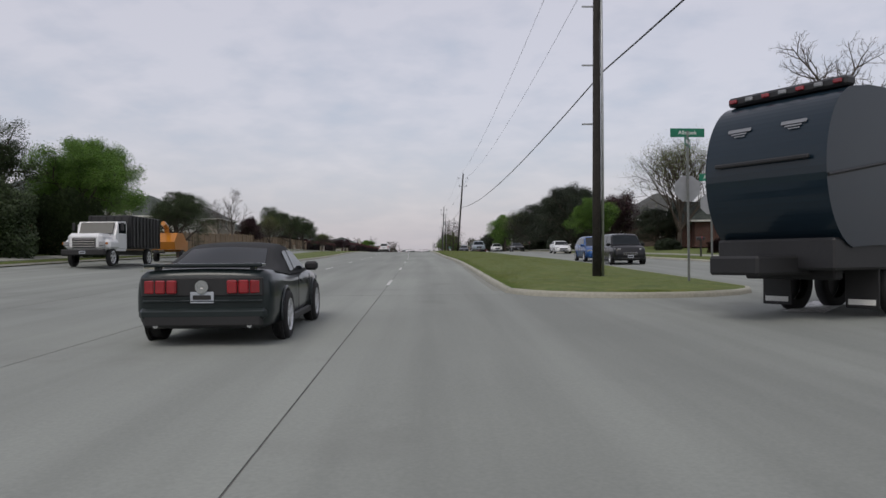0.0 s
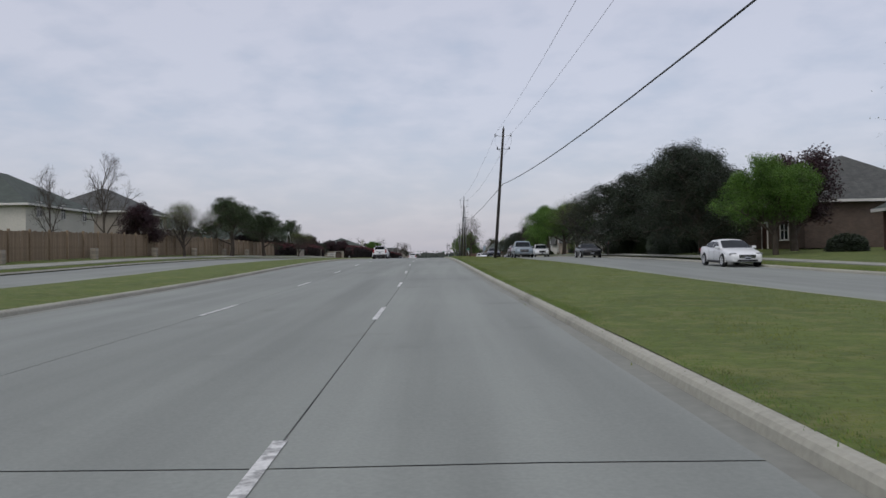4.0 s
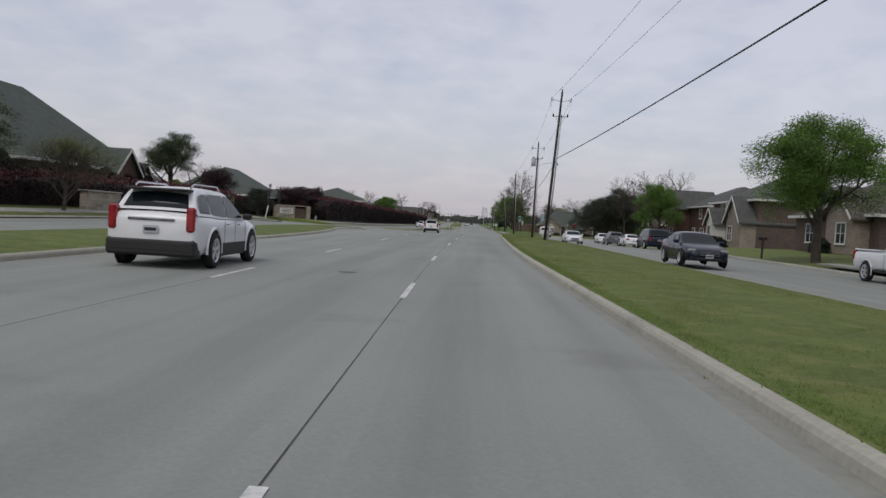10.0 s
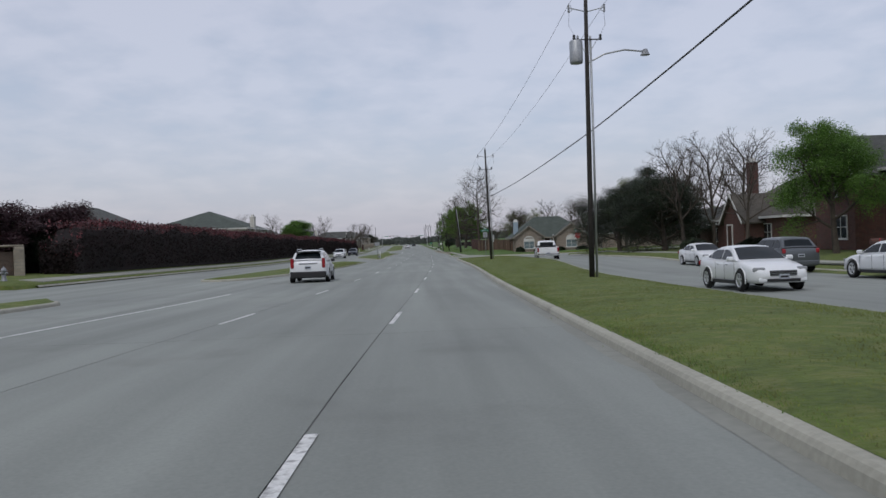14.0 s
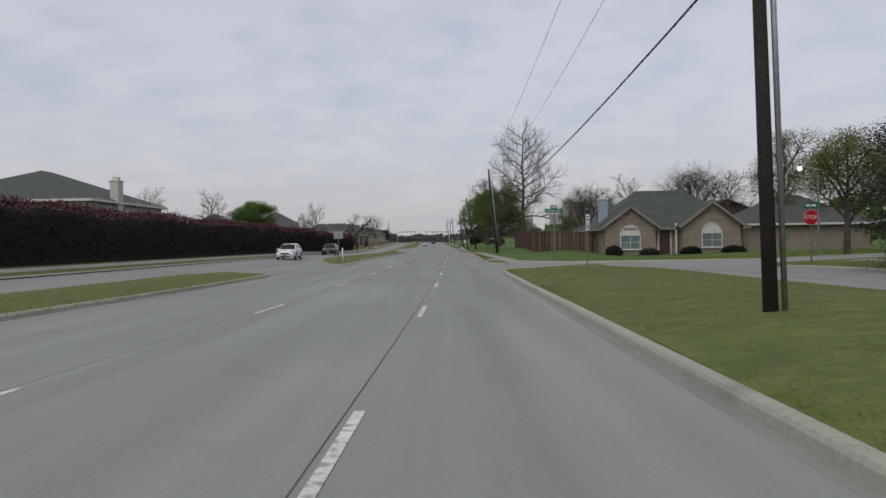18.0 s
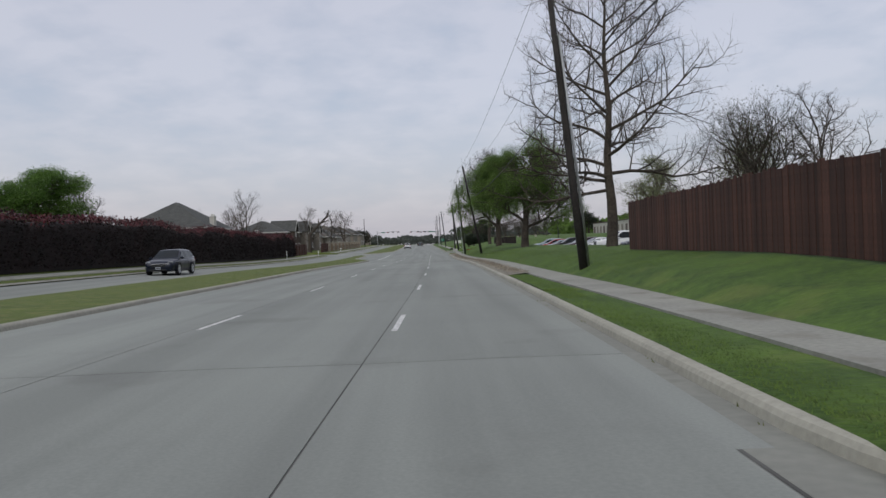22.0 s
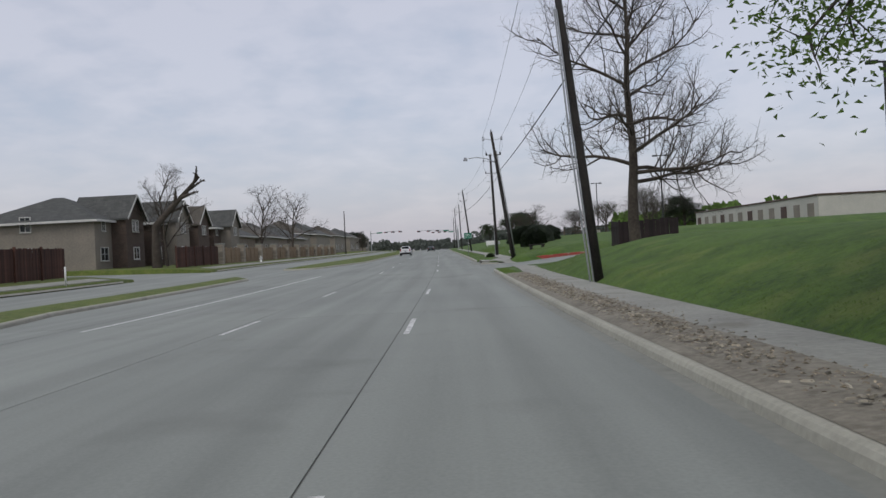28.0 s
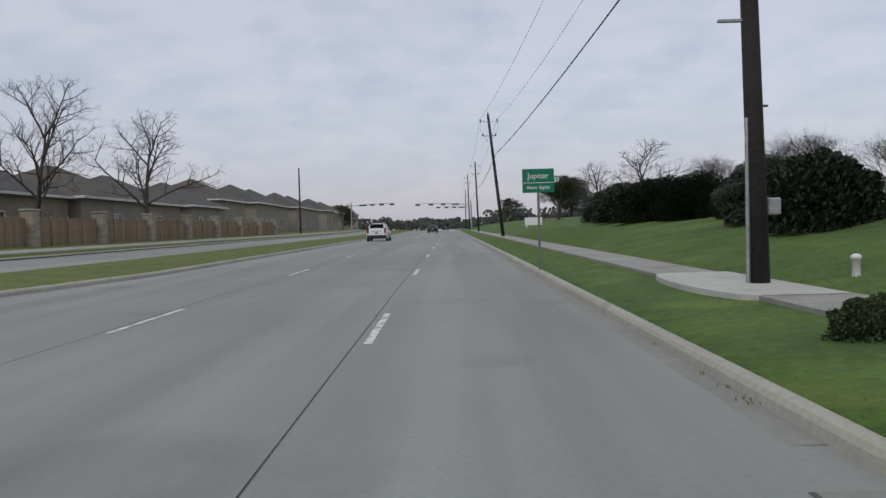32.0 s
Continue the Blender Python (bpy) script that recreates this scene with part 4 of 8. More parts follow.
def foliage(tips, count, size, reach, seed, squash=0.8):
    """Small folded leaf sprays round the tips."""
    r = random.Random(seed)
    sh = Shape()
    for _ in range(count):
        p, lv = tips[r.randrange(len(tips))]
        g = Vector((r.gauss(0, 1), r.gauss(0, 1), r.gauss(0, squash)))
        c = p + g * (reach * min(1.0, 1.5 / max(g.length, 0.01)))
        s = size * r.uniform(0.6, 1.4)
        a = Vector((r.gauss(0, 1), r.gauss(0, 1), r.gauss(0, 0.7))).normalized()
        b = a.orthogonal().normalized()
        b.rotate(Matrix.Rotation(r.uniform(0, 6.28), 3, a))
        nrm = a.cross(b) * s * 0.25
        sh.add([c - a * s, c + b * s * 0.6 + nrm, c + a * s - b * s * 0.3], [(0, 1, 2)])
    return sh


def leader(seed):
    """A tall straight trunk whose limbs arch out, sag and curl up into fine twigs."""
    r = random.Random(seed)
    stem, sh = Shape(), Shape()
    H = 10.0
    axis = [Vector((0.06 * math.sin(i * 1.3), 0.05 * math.cos(i * 1.7), H * i / 12)) for i in range(13)]
    axis[0].z = -0.15
    stem.tube(axis, [0.235 * (1 - 0.93 * (i / 12) ** 0.8) + 0.004 for i in range(13)], 9, cap=False)

    def twig(p, d, length, rad, lv):
        k = 5 if lv == 1 else (3 if lv == 2 else 2)
        pts, dirs = [p.copy()], []
        for i in range(k):
            f = i / k
            bend = Vector((0, 0, (-0.10 if f < 0.5 else 0.28) if lv == 1 else (0.22 if lv == 2 else 0.1)))
            d = (d + bend + Vector((r.uniform(-1, 1), r.uniform(-1, 1), r.uniform(-1, 1))) * (0.13 + 0.07 * lv)).normalized()
            p = p + d * (length / k)
            pts.append(p.copy())
            dirs.append(d.copy())
        sh.tube(pts, [rad * (1 - 0.72 * i / k) for i in range(k + 1)], (8, 6, 4, 3, 3)[lv], cap=False)
        if lv == 4:
            return
        for j in range((0, 11, 7, 5)[lv]):
            f = min(0.18 + 0.82 * (j + r.random() * 0.8) / (9, 11, 7, 5)[lv], 0.99)
            i = min(int(f * k), k - 1)
            q = pts[i].lerp(pts[i + 1], f * k - i)
            side = dirs[i].orthogonal().normalized()
            side.rotate(Matrix.Rotation(j * 2.4 + r.uniform(-0.6, 0.6), 3, dirs[i]))
            a = radians(r.uniform(35, 65))
            twig(q, (dirs[i] * math.cos(a) + side * math.sin(a)).normalized(), length * r.uniform(0.36, 0.58) * (1.15 - 0.4 * f), rad * 0.42 * (1.15 - 0.4 * f), lv + 1)

    for a, f, reach in ((3.3, 0.205, 3.7), (2.6, 0.235, 3.6), (3.9, 0.25, 3.3)):
        # long low limbs that sag towards the street
        q = axis[2].lerp(axis[3], f * 12 - 2)
        twig(q, Vector((math.cos(a), math.sin(a), 0.18)).normalized(), reach, 0.075, 1)
    for j in range(24):
        f = 0.26 + 0.73 * (j + 0.4 * r.random()) / 24
        reach = 3.9 * (1.0 - 0.62 * max(f - 0.5, 0) / 0.5) * r.uniform(0.75, 1.1) * (0.8 if f < 0.26 else 1.0)
        a = j * 2.4 + r.uniform(-0.4, 0.4)
        tilt = radians(82 - 44 * f)
        i = min(int(f * 12), 11)
        q = axis[i].lerp(axis[i + 1], f * 12 - i)
        twig(q, Vector((math.cos(a) * math.sin(tilt), math.sin(a) * math.sin(tilt), math.cos(tilt))), reach, 0.085 * (1.1 - 0.75 * f), 1)
    return stem, sh


PLANTS = {}


def plant_meshes(kind):
    """Meshes of one sort of tree, 10 m tall, shared by its copies."""
    if kind in PLANTS:
        return PLANTS[kind]
    sort, variant = kind[:-1], int(kind[-1])
    s = variant * 17
    if sort == "bare":
        sh, tips = grow(s + 1, 10, 0.15, 0.2, 5, (9, 6, 5, 3, 3), 48, 0.0, 0.5, 0.6, 0.13)
        leaf, bark = None, BARK
    elif sort == "tall":
        sh = leader(s + 2)
        leaf, bark = None, BARK
    elif sort == "fan":
        sh, tips = grow(s + 3, 7.0, 0.17, 0.16, 5, (13, 6, 4, 3, 3), 42, 0.0, 0.8, 0.8, 0.07)
        leaf, bark = (foliage(tips, 16000, 0.034, 0.22, s), LEAF["bud"]), BARK
    elif sort == "twig":
        sh, tips = grow(s + 3, 7.0, 0.17, 0.16, 5, (13, 6, 4, 3, 3), 46, 0.0, 0.75, 0.8, 0.08)
        leaf, bark = (foliage(tips, 6000, 0.036, 0.22, s), LEAF["olive"]), BARK
    elif sort == "lime":
        sh, tips = grow(s + 6, 8.6, 0.2, 0.26, 4, (9, 6, 5, 3), 56, 0.0, 0.4, 0.60, 0.12)
        leaf, bark = (foliage(tips, 30000, 0.055, 0.38, s), LEAF["bud"]), BARK
    elif sort == "bud":
        sh, tips = grow(s + 4, 9.5, 0.22, 0.25, 4, (9, 6, 5, 3), 52, 0.0, 0.5, 0.52, 0.12)
        leaf, bark = (foliage(tips, 15000, 0.045, 0.30, s), LEAF["pale"]), PALE_BARK
    elif sort == "oak":
        sh, tips = grow(s + 5, 8.6, 0.25, 0.26, 5, (11, 7, 5, 4, 3), 60, 0.0, 0.38, 0.64, 0.18)
        leaf, bark = (foliage(tips, 300000, 0.027, 0.22, s), LEAF["oak"]), BARK
    elif sort == "spring":
        sh, tips = grow(s + 6, 8.6, 0.2, 0.26, 4, (9, 6, 5, 3), 56, 0.0, 0.4, 0.60, 0.12)
        leaf, bark = (foliage(tips, 80000, 0.048, 0.30, s), LEAF["spring"]), BARK
    elif sort == "airy":
        sh, tips = grow(s + 15, 8.6, 0.22, 0.30, 5, (9, 6, 5, 3, 2), 58, 0.0, 0.55, 0.60, 0.16)
        leaf, bark = (foliage(tips, 52000, 0.042, 0.24, s, 0.6), LEAF["olive"]), BARK
    elif sort == "dark":
        sh, tips = grow(s + 7, 8.4, 0.23, 0.10, 4, (12, 6, 5, 3), 64, 0.0, 0.32, 0.62, 0.13)
        leaf, bark = (foliage(tips, 90000, 0.046, 0.30, s), LEAF["dark"]), BARK
    elif sort == "plum":
        sh, tips = grow(s + 8, 8.2, 0.26, 0.2, 4, (9, 6, 4, 3), 50, 0.0, 0.5, 0.58, 0.12)
        leaf, bark = (foliage(tips, 18000, 0.10, 0.42, s), LEAF["plum"]), BARK
    else:  # crooked, broken
        sh, tips = grow(s + 9, 11.5, 0.34, 0.55, 3, (5, 5, 4), 50, 0.0, 0.4, 0.22, 0.10, crook=0.9)
        leaf, bark = None, BARK
    stem, sh = sh
    k = 10.0 / max(v.z for v in stem.v + sh.v)
    PLANTS[kind] = [("trunk", mesh_of("trunk", [v * k for v in stem.v], stem.f, bark, True)), ("branchwork", mesh_of("branchwork", [v * k for v in sh.v], sh.f, bark, True))]
    if leaf:
        PLANTS[kind].append(("crown", mesh_of("crown", [v * k for v in leaf[0].v], leaf[0].f, leaf[1])))
    return PLANTS[kind]


def tree(kind, off, y, height, label, width=1.0, turn=0.0, group="street trees", base=None):
    ob = new("tree")
    at = land(off, y) if base is None else spot(off, y, base)
    k = height / 10.0
    ob.matrix_basis = pose(*at, 0, 0, turn) @ Matrix.Diagonal((k * width, k * width, k, 1))
    tagged(ob, label, "tree", group)
    for name, me in plant_meshes(kind):
        part(name, me, None, ob)
    return ob


DENSE, LIVE = "dense dark evergreen oak in a front yard", "broad oak with fresh green leaves on the grass slope"
BAREL, BUDL = "leafless deciduous tree with fine grey twigs", "rounded tree just coming into pale leaf"
# far side of the street
START_SHRUBS = []
tree("spring0", -22.6, 66, 7.6, "full bright green tree beside the far kerb", 1.2, 20)
for o, y, w, h in ((-21.5, 62, 5.5, 4.2), (-24.5, 58.5, 6.0, 4.6), (-23.0, 54.5, 6.0, 4.4), (-26.0, 50, 6.5, 4.6)):
    START_SHRUBS.append((o, y, w, h))
tree("spring1", -25.0, 77, 9.0, "full bright green tree beside the far kerb", 1.1, 130)
tree("airy1", -26, 60, 9.0, "full dark green tree beside the far kerb", 1.1, 210)
tree("airy0", -21.0, 83, 5.4, "small round evergreen tree before the wooden fence", 1.25, 40)
tree("bare0", -24.5, 122, 8.5, "slim leafless tree by the wooden fence", 0.7, 10)
tree("bare1", -24.0, 112, 6.5, "slim leafless tree by the wooden fence", 0.7, 70)
tree("plum0", -23.0, 125, 4.3, "small dark plum-leaved tree before the fence", 1.2, 0)
tree("fan0", -21.0, 131, 5.2, "small budding ornamental tree before the fence", 1.25, 60)
tree("airy0", -20.6, 146.5, 6.1, "small spreading dark green tree before the fence", 1.45, 100)
tree("airy1", -20.6, 163.5, 5.9, "small spreading evergreen tree before the fence", 1.5, 300)
tree("airy0", -24.8, 182, 6.0, "dark green tree before the wide-roofed house", 1.5, 70)
tree("airy1", -30.5, 184, 9.2, "tall dark green tree beside the wide-roofed house", 1.4, 160)
tree("fan1", -20.2, 187, 4.4, "small budding fan-shaped tree before the fence", 1.3, 30)
tree("airy1", -18.0, 74.5, 5.0, "small airy tree between walkway and fence", 1.3, 30)
tree("airy1", -30.0, 225, 7.6, "leafy dark tree behind the hedge", 1.4, 0)
tree("plum0", -25.4, 225, 4.4, "small plum-leaved tree at the hedge's end", 1.2, 140)
tree("plum0", -26.6, 258.5, 4.4, "plum-leaved tree where the long hedge begins", 1.7, 130)
tree("plum0", -25.6, 263, 4.4, "plum-leaved tree where the long hedge begins", 1.7, 30)
tree("dark1", -27.0, 243.5, 3.4, "dark round evergreen tree by the side street", 1.3, 30)
tree("plum0", -26.5, 268, 4.8, "small plum-leaved tree rising from the hedge", 1.3, 30)
tree("dark1", -25.5, 262, 3.2, "clipped round evergreen bush beside the entrance wall", 1.3, 80)
tree("bare1", -38, 372, 9, BAREL, 1.0, 0)
tree("bare2", -34.5, 387, 9.4, BAREL, 1.0, 140)
tree("spring1", -31.0, 395, 7.8, "round bright green treetop over the hedge", 1.5, 45)
tree("bare0", -34.5, 412, 8.2, BAREL, 1.0, 210)
tree("bare2", -33.5, 478, 12.5, "tall leafless tree behind the hedge", 0.85, 90)
tree("bare1", -44, 484, 9.5, BAREL, 0.9, 30)
tree("bare0", -38, 483, 9.0, BAREL, 0.8, 200)
tree("bare1", -38.5, 492, 10.5, BAREL, 0.9, 120)
tree("bare0", -25.8, 504, 10.2, BAREL, 0.9, 15)
tree("snag0", -25.0, 499, 8.8, "crooked dark tree with a broken trunk", 1.0, 5)
tree("bare2", -23.2, 555.5, 10.8, "gnarled dark leafless tree by the townhouse fence", 1.15, 50)
tree("bare0", -25.6, 543, 11.0, "leafless tree with fine grey twigs by the townhouse fence", 1.1, 280)
tree("bare1", -24, 680, 6.5, BAREL, 1.2, 33)
# service-road side
tree("bare2", 27.5, 62, 14.5, "large leafless tree in a front yard", 1.0, 75)
tree("bare1", 34, 52, 13, "large leafless tree in a front yard", 1.0, 15)
tree("fan1", 28.5, 95, 12.8, "rounded fan-shaped tree with first pale buds", 1.0, 20)
tree("dark0", 22.2, 120, 8.2, DENSE, 1.3, 0)
tree("dark1", 25.3, 128, 9.2, DENSE, 1.2, 70)
tree("spring0", 23.0, 109, 6.2, "round light green tree in a front yard", 1.2, 150)
tree("plum0", 27.0, 115, 7.0, "dark half-bare tree against a brick chimney", 1.1, 20)
tree("dark1", 27.0, 98, 4.5, "low evergreen by a front door", 1.5, 0)
tree("dark0", 22.0, 149, 8.8, DENSE, 1.5, 200)
tree("dark1", 25.2, 142, 9.0, DENSE, 1.5, 320)
tree("dark0", 24.4, 134, 8.6, DENSE, 1.5, 80)
tree("spring1", 21.0, 176, 7.4, "broad bright green tree by the service road", 1.65, 0)
tree("spring0", 20.8, 192, 8.2, "broad bright green tree by the service road", 1.3, 60)
tree("fan1", 21.5, 168, 8.4, "budding fan-shaped tree by the service road", 1.2, 30)
tree("spring1", 25.0, 256, 8.0, "round vivid green tree on a front lawn", 1.05, 100)
tree("dark1", 24.0, 289, 7.4, DENSE, 1.4, 140)
tree("dark0", 21.5, 298, 7.4, DENSE, 1.4, 250)
tree("bare0", 25, 286, 11.2, BAREL, 1.0, 60)
tree("bare1", 27.5, 294, 12.0, BAREL, 1.0, 160)
tree("bare2", 27, 275, 9.4, BAREL, 1.0, 0)
tree("dark0", 27.5, 301, 9.5, DENSE, 1.2, 10)
tree("bare2", 31.0, 294, 13.0, BAREL, 1.0, 99)
tree("bare2", 36, 298, 14.0, BAREL, 1.0, 45)
tree("lime0", 29.3, 326, 8.8, "yellow-green budding tree at the corner", 1.1, 0)
tree("airy0", 37, 330, 10.5, "tall green tree behind the corner house", 1.0, 0)
tree("bud0", 25, 392, 9.4, BUDL, 1.1, 0)
tree("bare0", 42, 385, 11.5, BAREL, 1.0, 0)
tree("bare2", 27, 384, 11.0, BAREL, 1.0, 120)
tree("bud1", 36, 353, 12.5, "tall budding tree behind the corner house", 1.0, 60)
tree("twig0", 19.5, 377, 9.4, BAREL, 1.0, 77)
tree("twig1", 30.8, 367, 11.6, BAREL, 1.05, 10)
tree("tall0", 10.5, 375.5, 17.6, "tall leafless tree with long dark spreading limbs on the slope", 0.92, 0)
tree("bud1", 21, 404, 8.6, BUDL, 1.1, 140)
tree("oak0", 10.0, 412.6, 12.0, LIVE, 1.28, 0)
tree("oak1", 9.0, 432.3, 11.4, LIVE, 1.1, 120)
tree("bud1", 26, 420, 9.0, BUDL, 1.1, 10)
tree("tall1", 10.6, 469.3, 17.6, "tall leafless tree with dark spreading limbs beside the driveway", 0.85, 170)
tree("bare0", 15, 548, 5.6, "low leafless tree above the shrubs", 1.4, 0)
tree("bare1", 14, 560, 5.2, "low leafless tree above the shrubs", 1.4, 50)
for i, (o, y, h) in enumerate(((27.5, 531.3, 5.9), (25.2, 546.0, 5.2), (22.5, 557.0, 4.4), (33.0, 549.0, 5.0))):
    tree(("twig0", "twig1")[i % 2], o, y, h, "low spreading twiggy tree with sparse dark leaves", 1.3, i * 70)
tree("dark1", 60, 620, 8.0, DENSE, 1.5, 90)
for i, (o, y, h) in enumerate(((16, 600, 6), (24, 640, 7), (40, 650, 7), (18, 700, 6), (-30, 720, 7))):
    tree(("airy0", "dark1", "bare0")[i % 3], o, y, h, "distant low tree beside the street", 1.5, i * 50)


def shrub_mesh(kind, seed, count=2600, size=0.10):
    r = random.Random(seed)
    sh = Shape()
    for _ in range(count):
        a = Vector((r.gauss(0, 1), r.gauss(0, 1), r.gauss(0, 1))).normalized()
        if a.z < -0.3:
            a.z = -a.z
        lump = 1 + 0.22 * noise.noise(a * 2.3 + Vector((seed, 0, 0)))
        c = Vector((a.x, a.y, a.z * 0.95 + 0.25)) * lump * (r.random() ** 0.25)
        d = (a + Vector((r.gauss(0, 0.7), r.gauss(0, 0.7), r.gauss(0, 0.7)))).normalized()
        b = d.orthogonal().normalized()
        s = size * r.uniform(0.6, 1.4)
        sh.add([c - d * s, c + b * s * 0.6, c + d * s, c - b * s * 0.6], [(0, 1, 2, 3)])
    return mesh_of("shrub", sh.v, sh.f, LEAF[kind])


SHRUBS = {}


def shrub(kind, off, y, w, h, label, d=None):
    key = kind + ("_large" if w > 3 else "")
    if key not in SHRUBS:
        SHRUBS[key] = shrub_mesh(kind, len(SHRUBS) + 3, 42000, 0.025) if w > 3 else shrub_mesh(kind, len(SHRUBS) + 3, 9000, 0.05)
    ob = new("shrub")
    ob.matrix_basis = pose(*land(off, y, -0.05), 0, 0, (off * 37 + y * 11) % 360) @ Matrix.Diagonal((w / 2, (d or w) / 2, h / 1.25, 1))
    part("leaves", SHRUBS[key], None, ob)
    part("stem", Shape().tube([(0, 0, -0.05), (0.05, 0.02, 0.5)], 0.06, 5).tube([(0, 0, 0), (-0.25, 0.1, 0.55)], 0.04, 5), BARK, ob)
    return tagged(ob, label, "shrub", "shrubs")


for o, y, w, h in ((10.25, 511.9, 2.9, 1.9), (11.6, 518, 3.5, 2.2), (13.4, 524, 3.4, 2.0), (13.0, 530, 4, 2.2), (12.6, 536, 5, 2.4), (12.6, 542, 5, 2.5), (13, 549, 5, 2.4)):
    shrub("dark", o, y, w, h, "dense rounded evergreen shrub on the grass bank")
for o, y, w, h in ((14.6, 336.6, 1.5, 0.9), (17.6, 336.4, 1.7, 0.7), (21.0, 335.8, 1.8, 0.7), (24.6, 335.8, 2.0, 0.65)):
    shrub("dark", o, y, w, h, "clipped evergreen shrub under the window")
for i in range(12):
    shrub("dark" if i % 3 else "plum", 23.5 + (i * 7 % 5), 70 + i * 19.5, 2.6, 1.2, "low evergreen shrub in a front garden bed")
for o, y, w, h in START_SHRUBS:
    shrub("olive", o, y, w, h, "tall dense evergreen shrub beside the far kerb")
for o, y, w, h in ((22.5, 127.0, 5.0, 2.8), (24.0, 133.0, 6.5, 3.4), (22.5, 139.5, 6.0, 3.0), (23.5, 146.0, 6.0, 3.2)):
    shrub("dark", o, y, w, h, "tall dark evergreen undergrowth beneath the oaks")
for o, y in ((-28.8, 250.0), (-29.6, 247.4)):
    shrub("maroon", o, y, 2.8, 2.4, "dark maroon shrub beside the entrance wall")
shrub("olive", 4.85, 499.4, 0.62, 0.42, "low dark green weedy tuft beside the walkway", 0.8)
for i in range(9):
    shrub("maroon", -27.3 + 0.28 * i - 0.2 * (i % 3), 257.0 + 2.2 * i, 3.2, 2.5 + 0.25 * (i % 3), "dark maroon shrub in a row before the brick house")
for i in range(12):
    shrub("maroon", -27.0 - 0.3 * (i % 3), 176 + 3.2 * i, 4.0, 2.7 + 0.3 * (i % 3), "dark maroon shrub in a row before the house")


def hedge(y0, y1, off, depth, height, label, kind_top="red", kind_side="maroon", dens=36, ease=1.5):
    """A long clipped hedge: woody core, side leaves, and a fringe of new growth on top."""
    ob = thing("hedge", land(off, (y0 + y1) / 2), 0, label, "hedge", "hedges")
    o = land(off, (y0 + y1) / 2)
    r = random.Random(int(y0))
    tall = lambda y: height * (0.92 + 0.13 * noise.noise((y * 0.11, 2, 0)) + 0.05 * noise.noise((y * 0.6, 7, 0)))
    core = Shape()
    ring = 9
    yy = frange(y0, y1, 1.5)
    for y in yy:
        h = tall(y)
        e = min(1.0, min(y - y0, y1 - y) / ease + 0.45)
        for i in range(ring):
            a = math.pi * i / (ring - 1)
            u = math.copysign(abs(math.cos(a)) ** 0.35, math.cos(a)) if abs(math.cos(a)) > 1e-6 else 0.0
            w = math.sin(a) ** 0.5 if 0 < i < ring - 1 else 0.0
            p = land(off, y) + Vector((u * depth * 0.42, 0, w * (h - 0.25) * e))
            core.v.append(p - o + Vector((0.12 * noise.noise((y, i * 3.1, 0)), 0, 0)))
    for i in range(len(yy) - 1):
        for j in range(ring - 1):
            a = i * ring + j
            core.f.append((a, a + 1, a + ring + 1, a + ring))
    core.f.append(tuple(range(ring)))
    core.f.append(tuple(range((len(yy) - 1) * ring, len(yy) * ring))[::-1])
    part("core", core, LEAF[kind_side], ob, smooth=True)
    side, top = Shape(), Shape()
    total = int((y1 - y0) * (height + depth * 0.7) * dens)
    for _ in range(total):
        y = r.uniform(y0 - 0.2, y1 + 0.2)
        h = tall(y)
        e = min(1.0, min(y - y0, y1 - y) / ease + 0.5)
        f = r.random()
        if f < 0.05:
            # the two ends
            end, fe = (y0, -1) if r.random() < 0.5 else (y1, 1)
            p = land(off, end) + Vector((r.uniform(-0.5, 0.5) * depth, fe * r.uniform(0.0, 0.35), r.uniform(0.02, 1) * h * 0.62))
        elif f < 0.62:
            p = land(off, y) + Vector((math.copysign(depth / 2, 1) + r.gauss(0, 0.1), 0, r.uniform(0.05, 1) ** 0.9 * h * e))
        else:
            p = land(off, y) + Vector((r.uniform(-0.5, 0.55) * depth, 0, h * e + r.gauss(-0.05, 0.13)))
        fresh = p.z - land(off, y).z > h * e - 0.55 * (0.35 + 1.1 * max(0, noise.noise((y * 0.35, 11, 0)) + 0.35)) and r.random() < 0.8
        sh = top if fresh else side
        a = Vector((r.gauss(0, 1), r.gauss(0, 1), r.gauss(0.2, 1))).normalized()
        b = a.orthogonal().normalized()
        b.rotate(Matrix.Rotation(r.uniform(0, 6.28), 3, a))
        s = r.uniform(0.05, 0.11)
        p = p - o
        sh.add([p - a * s, p + b * s * 0.6, p + a * s, p - b * s * 0.6], [(0, 1, 2, 3)])
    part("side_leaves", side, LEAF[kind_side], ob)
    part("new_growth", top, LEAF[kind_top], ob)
    return ob


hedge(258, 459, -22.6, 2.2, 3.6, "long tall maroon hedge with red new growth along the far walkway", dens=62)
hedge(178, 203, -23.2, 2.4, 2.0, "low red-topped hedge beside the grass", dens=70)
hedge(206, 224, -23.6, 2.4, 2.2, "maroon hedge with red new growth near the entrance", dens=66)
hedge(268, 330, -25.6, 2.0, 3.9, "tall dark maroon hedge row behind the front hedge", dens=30)

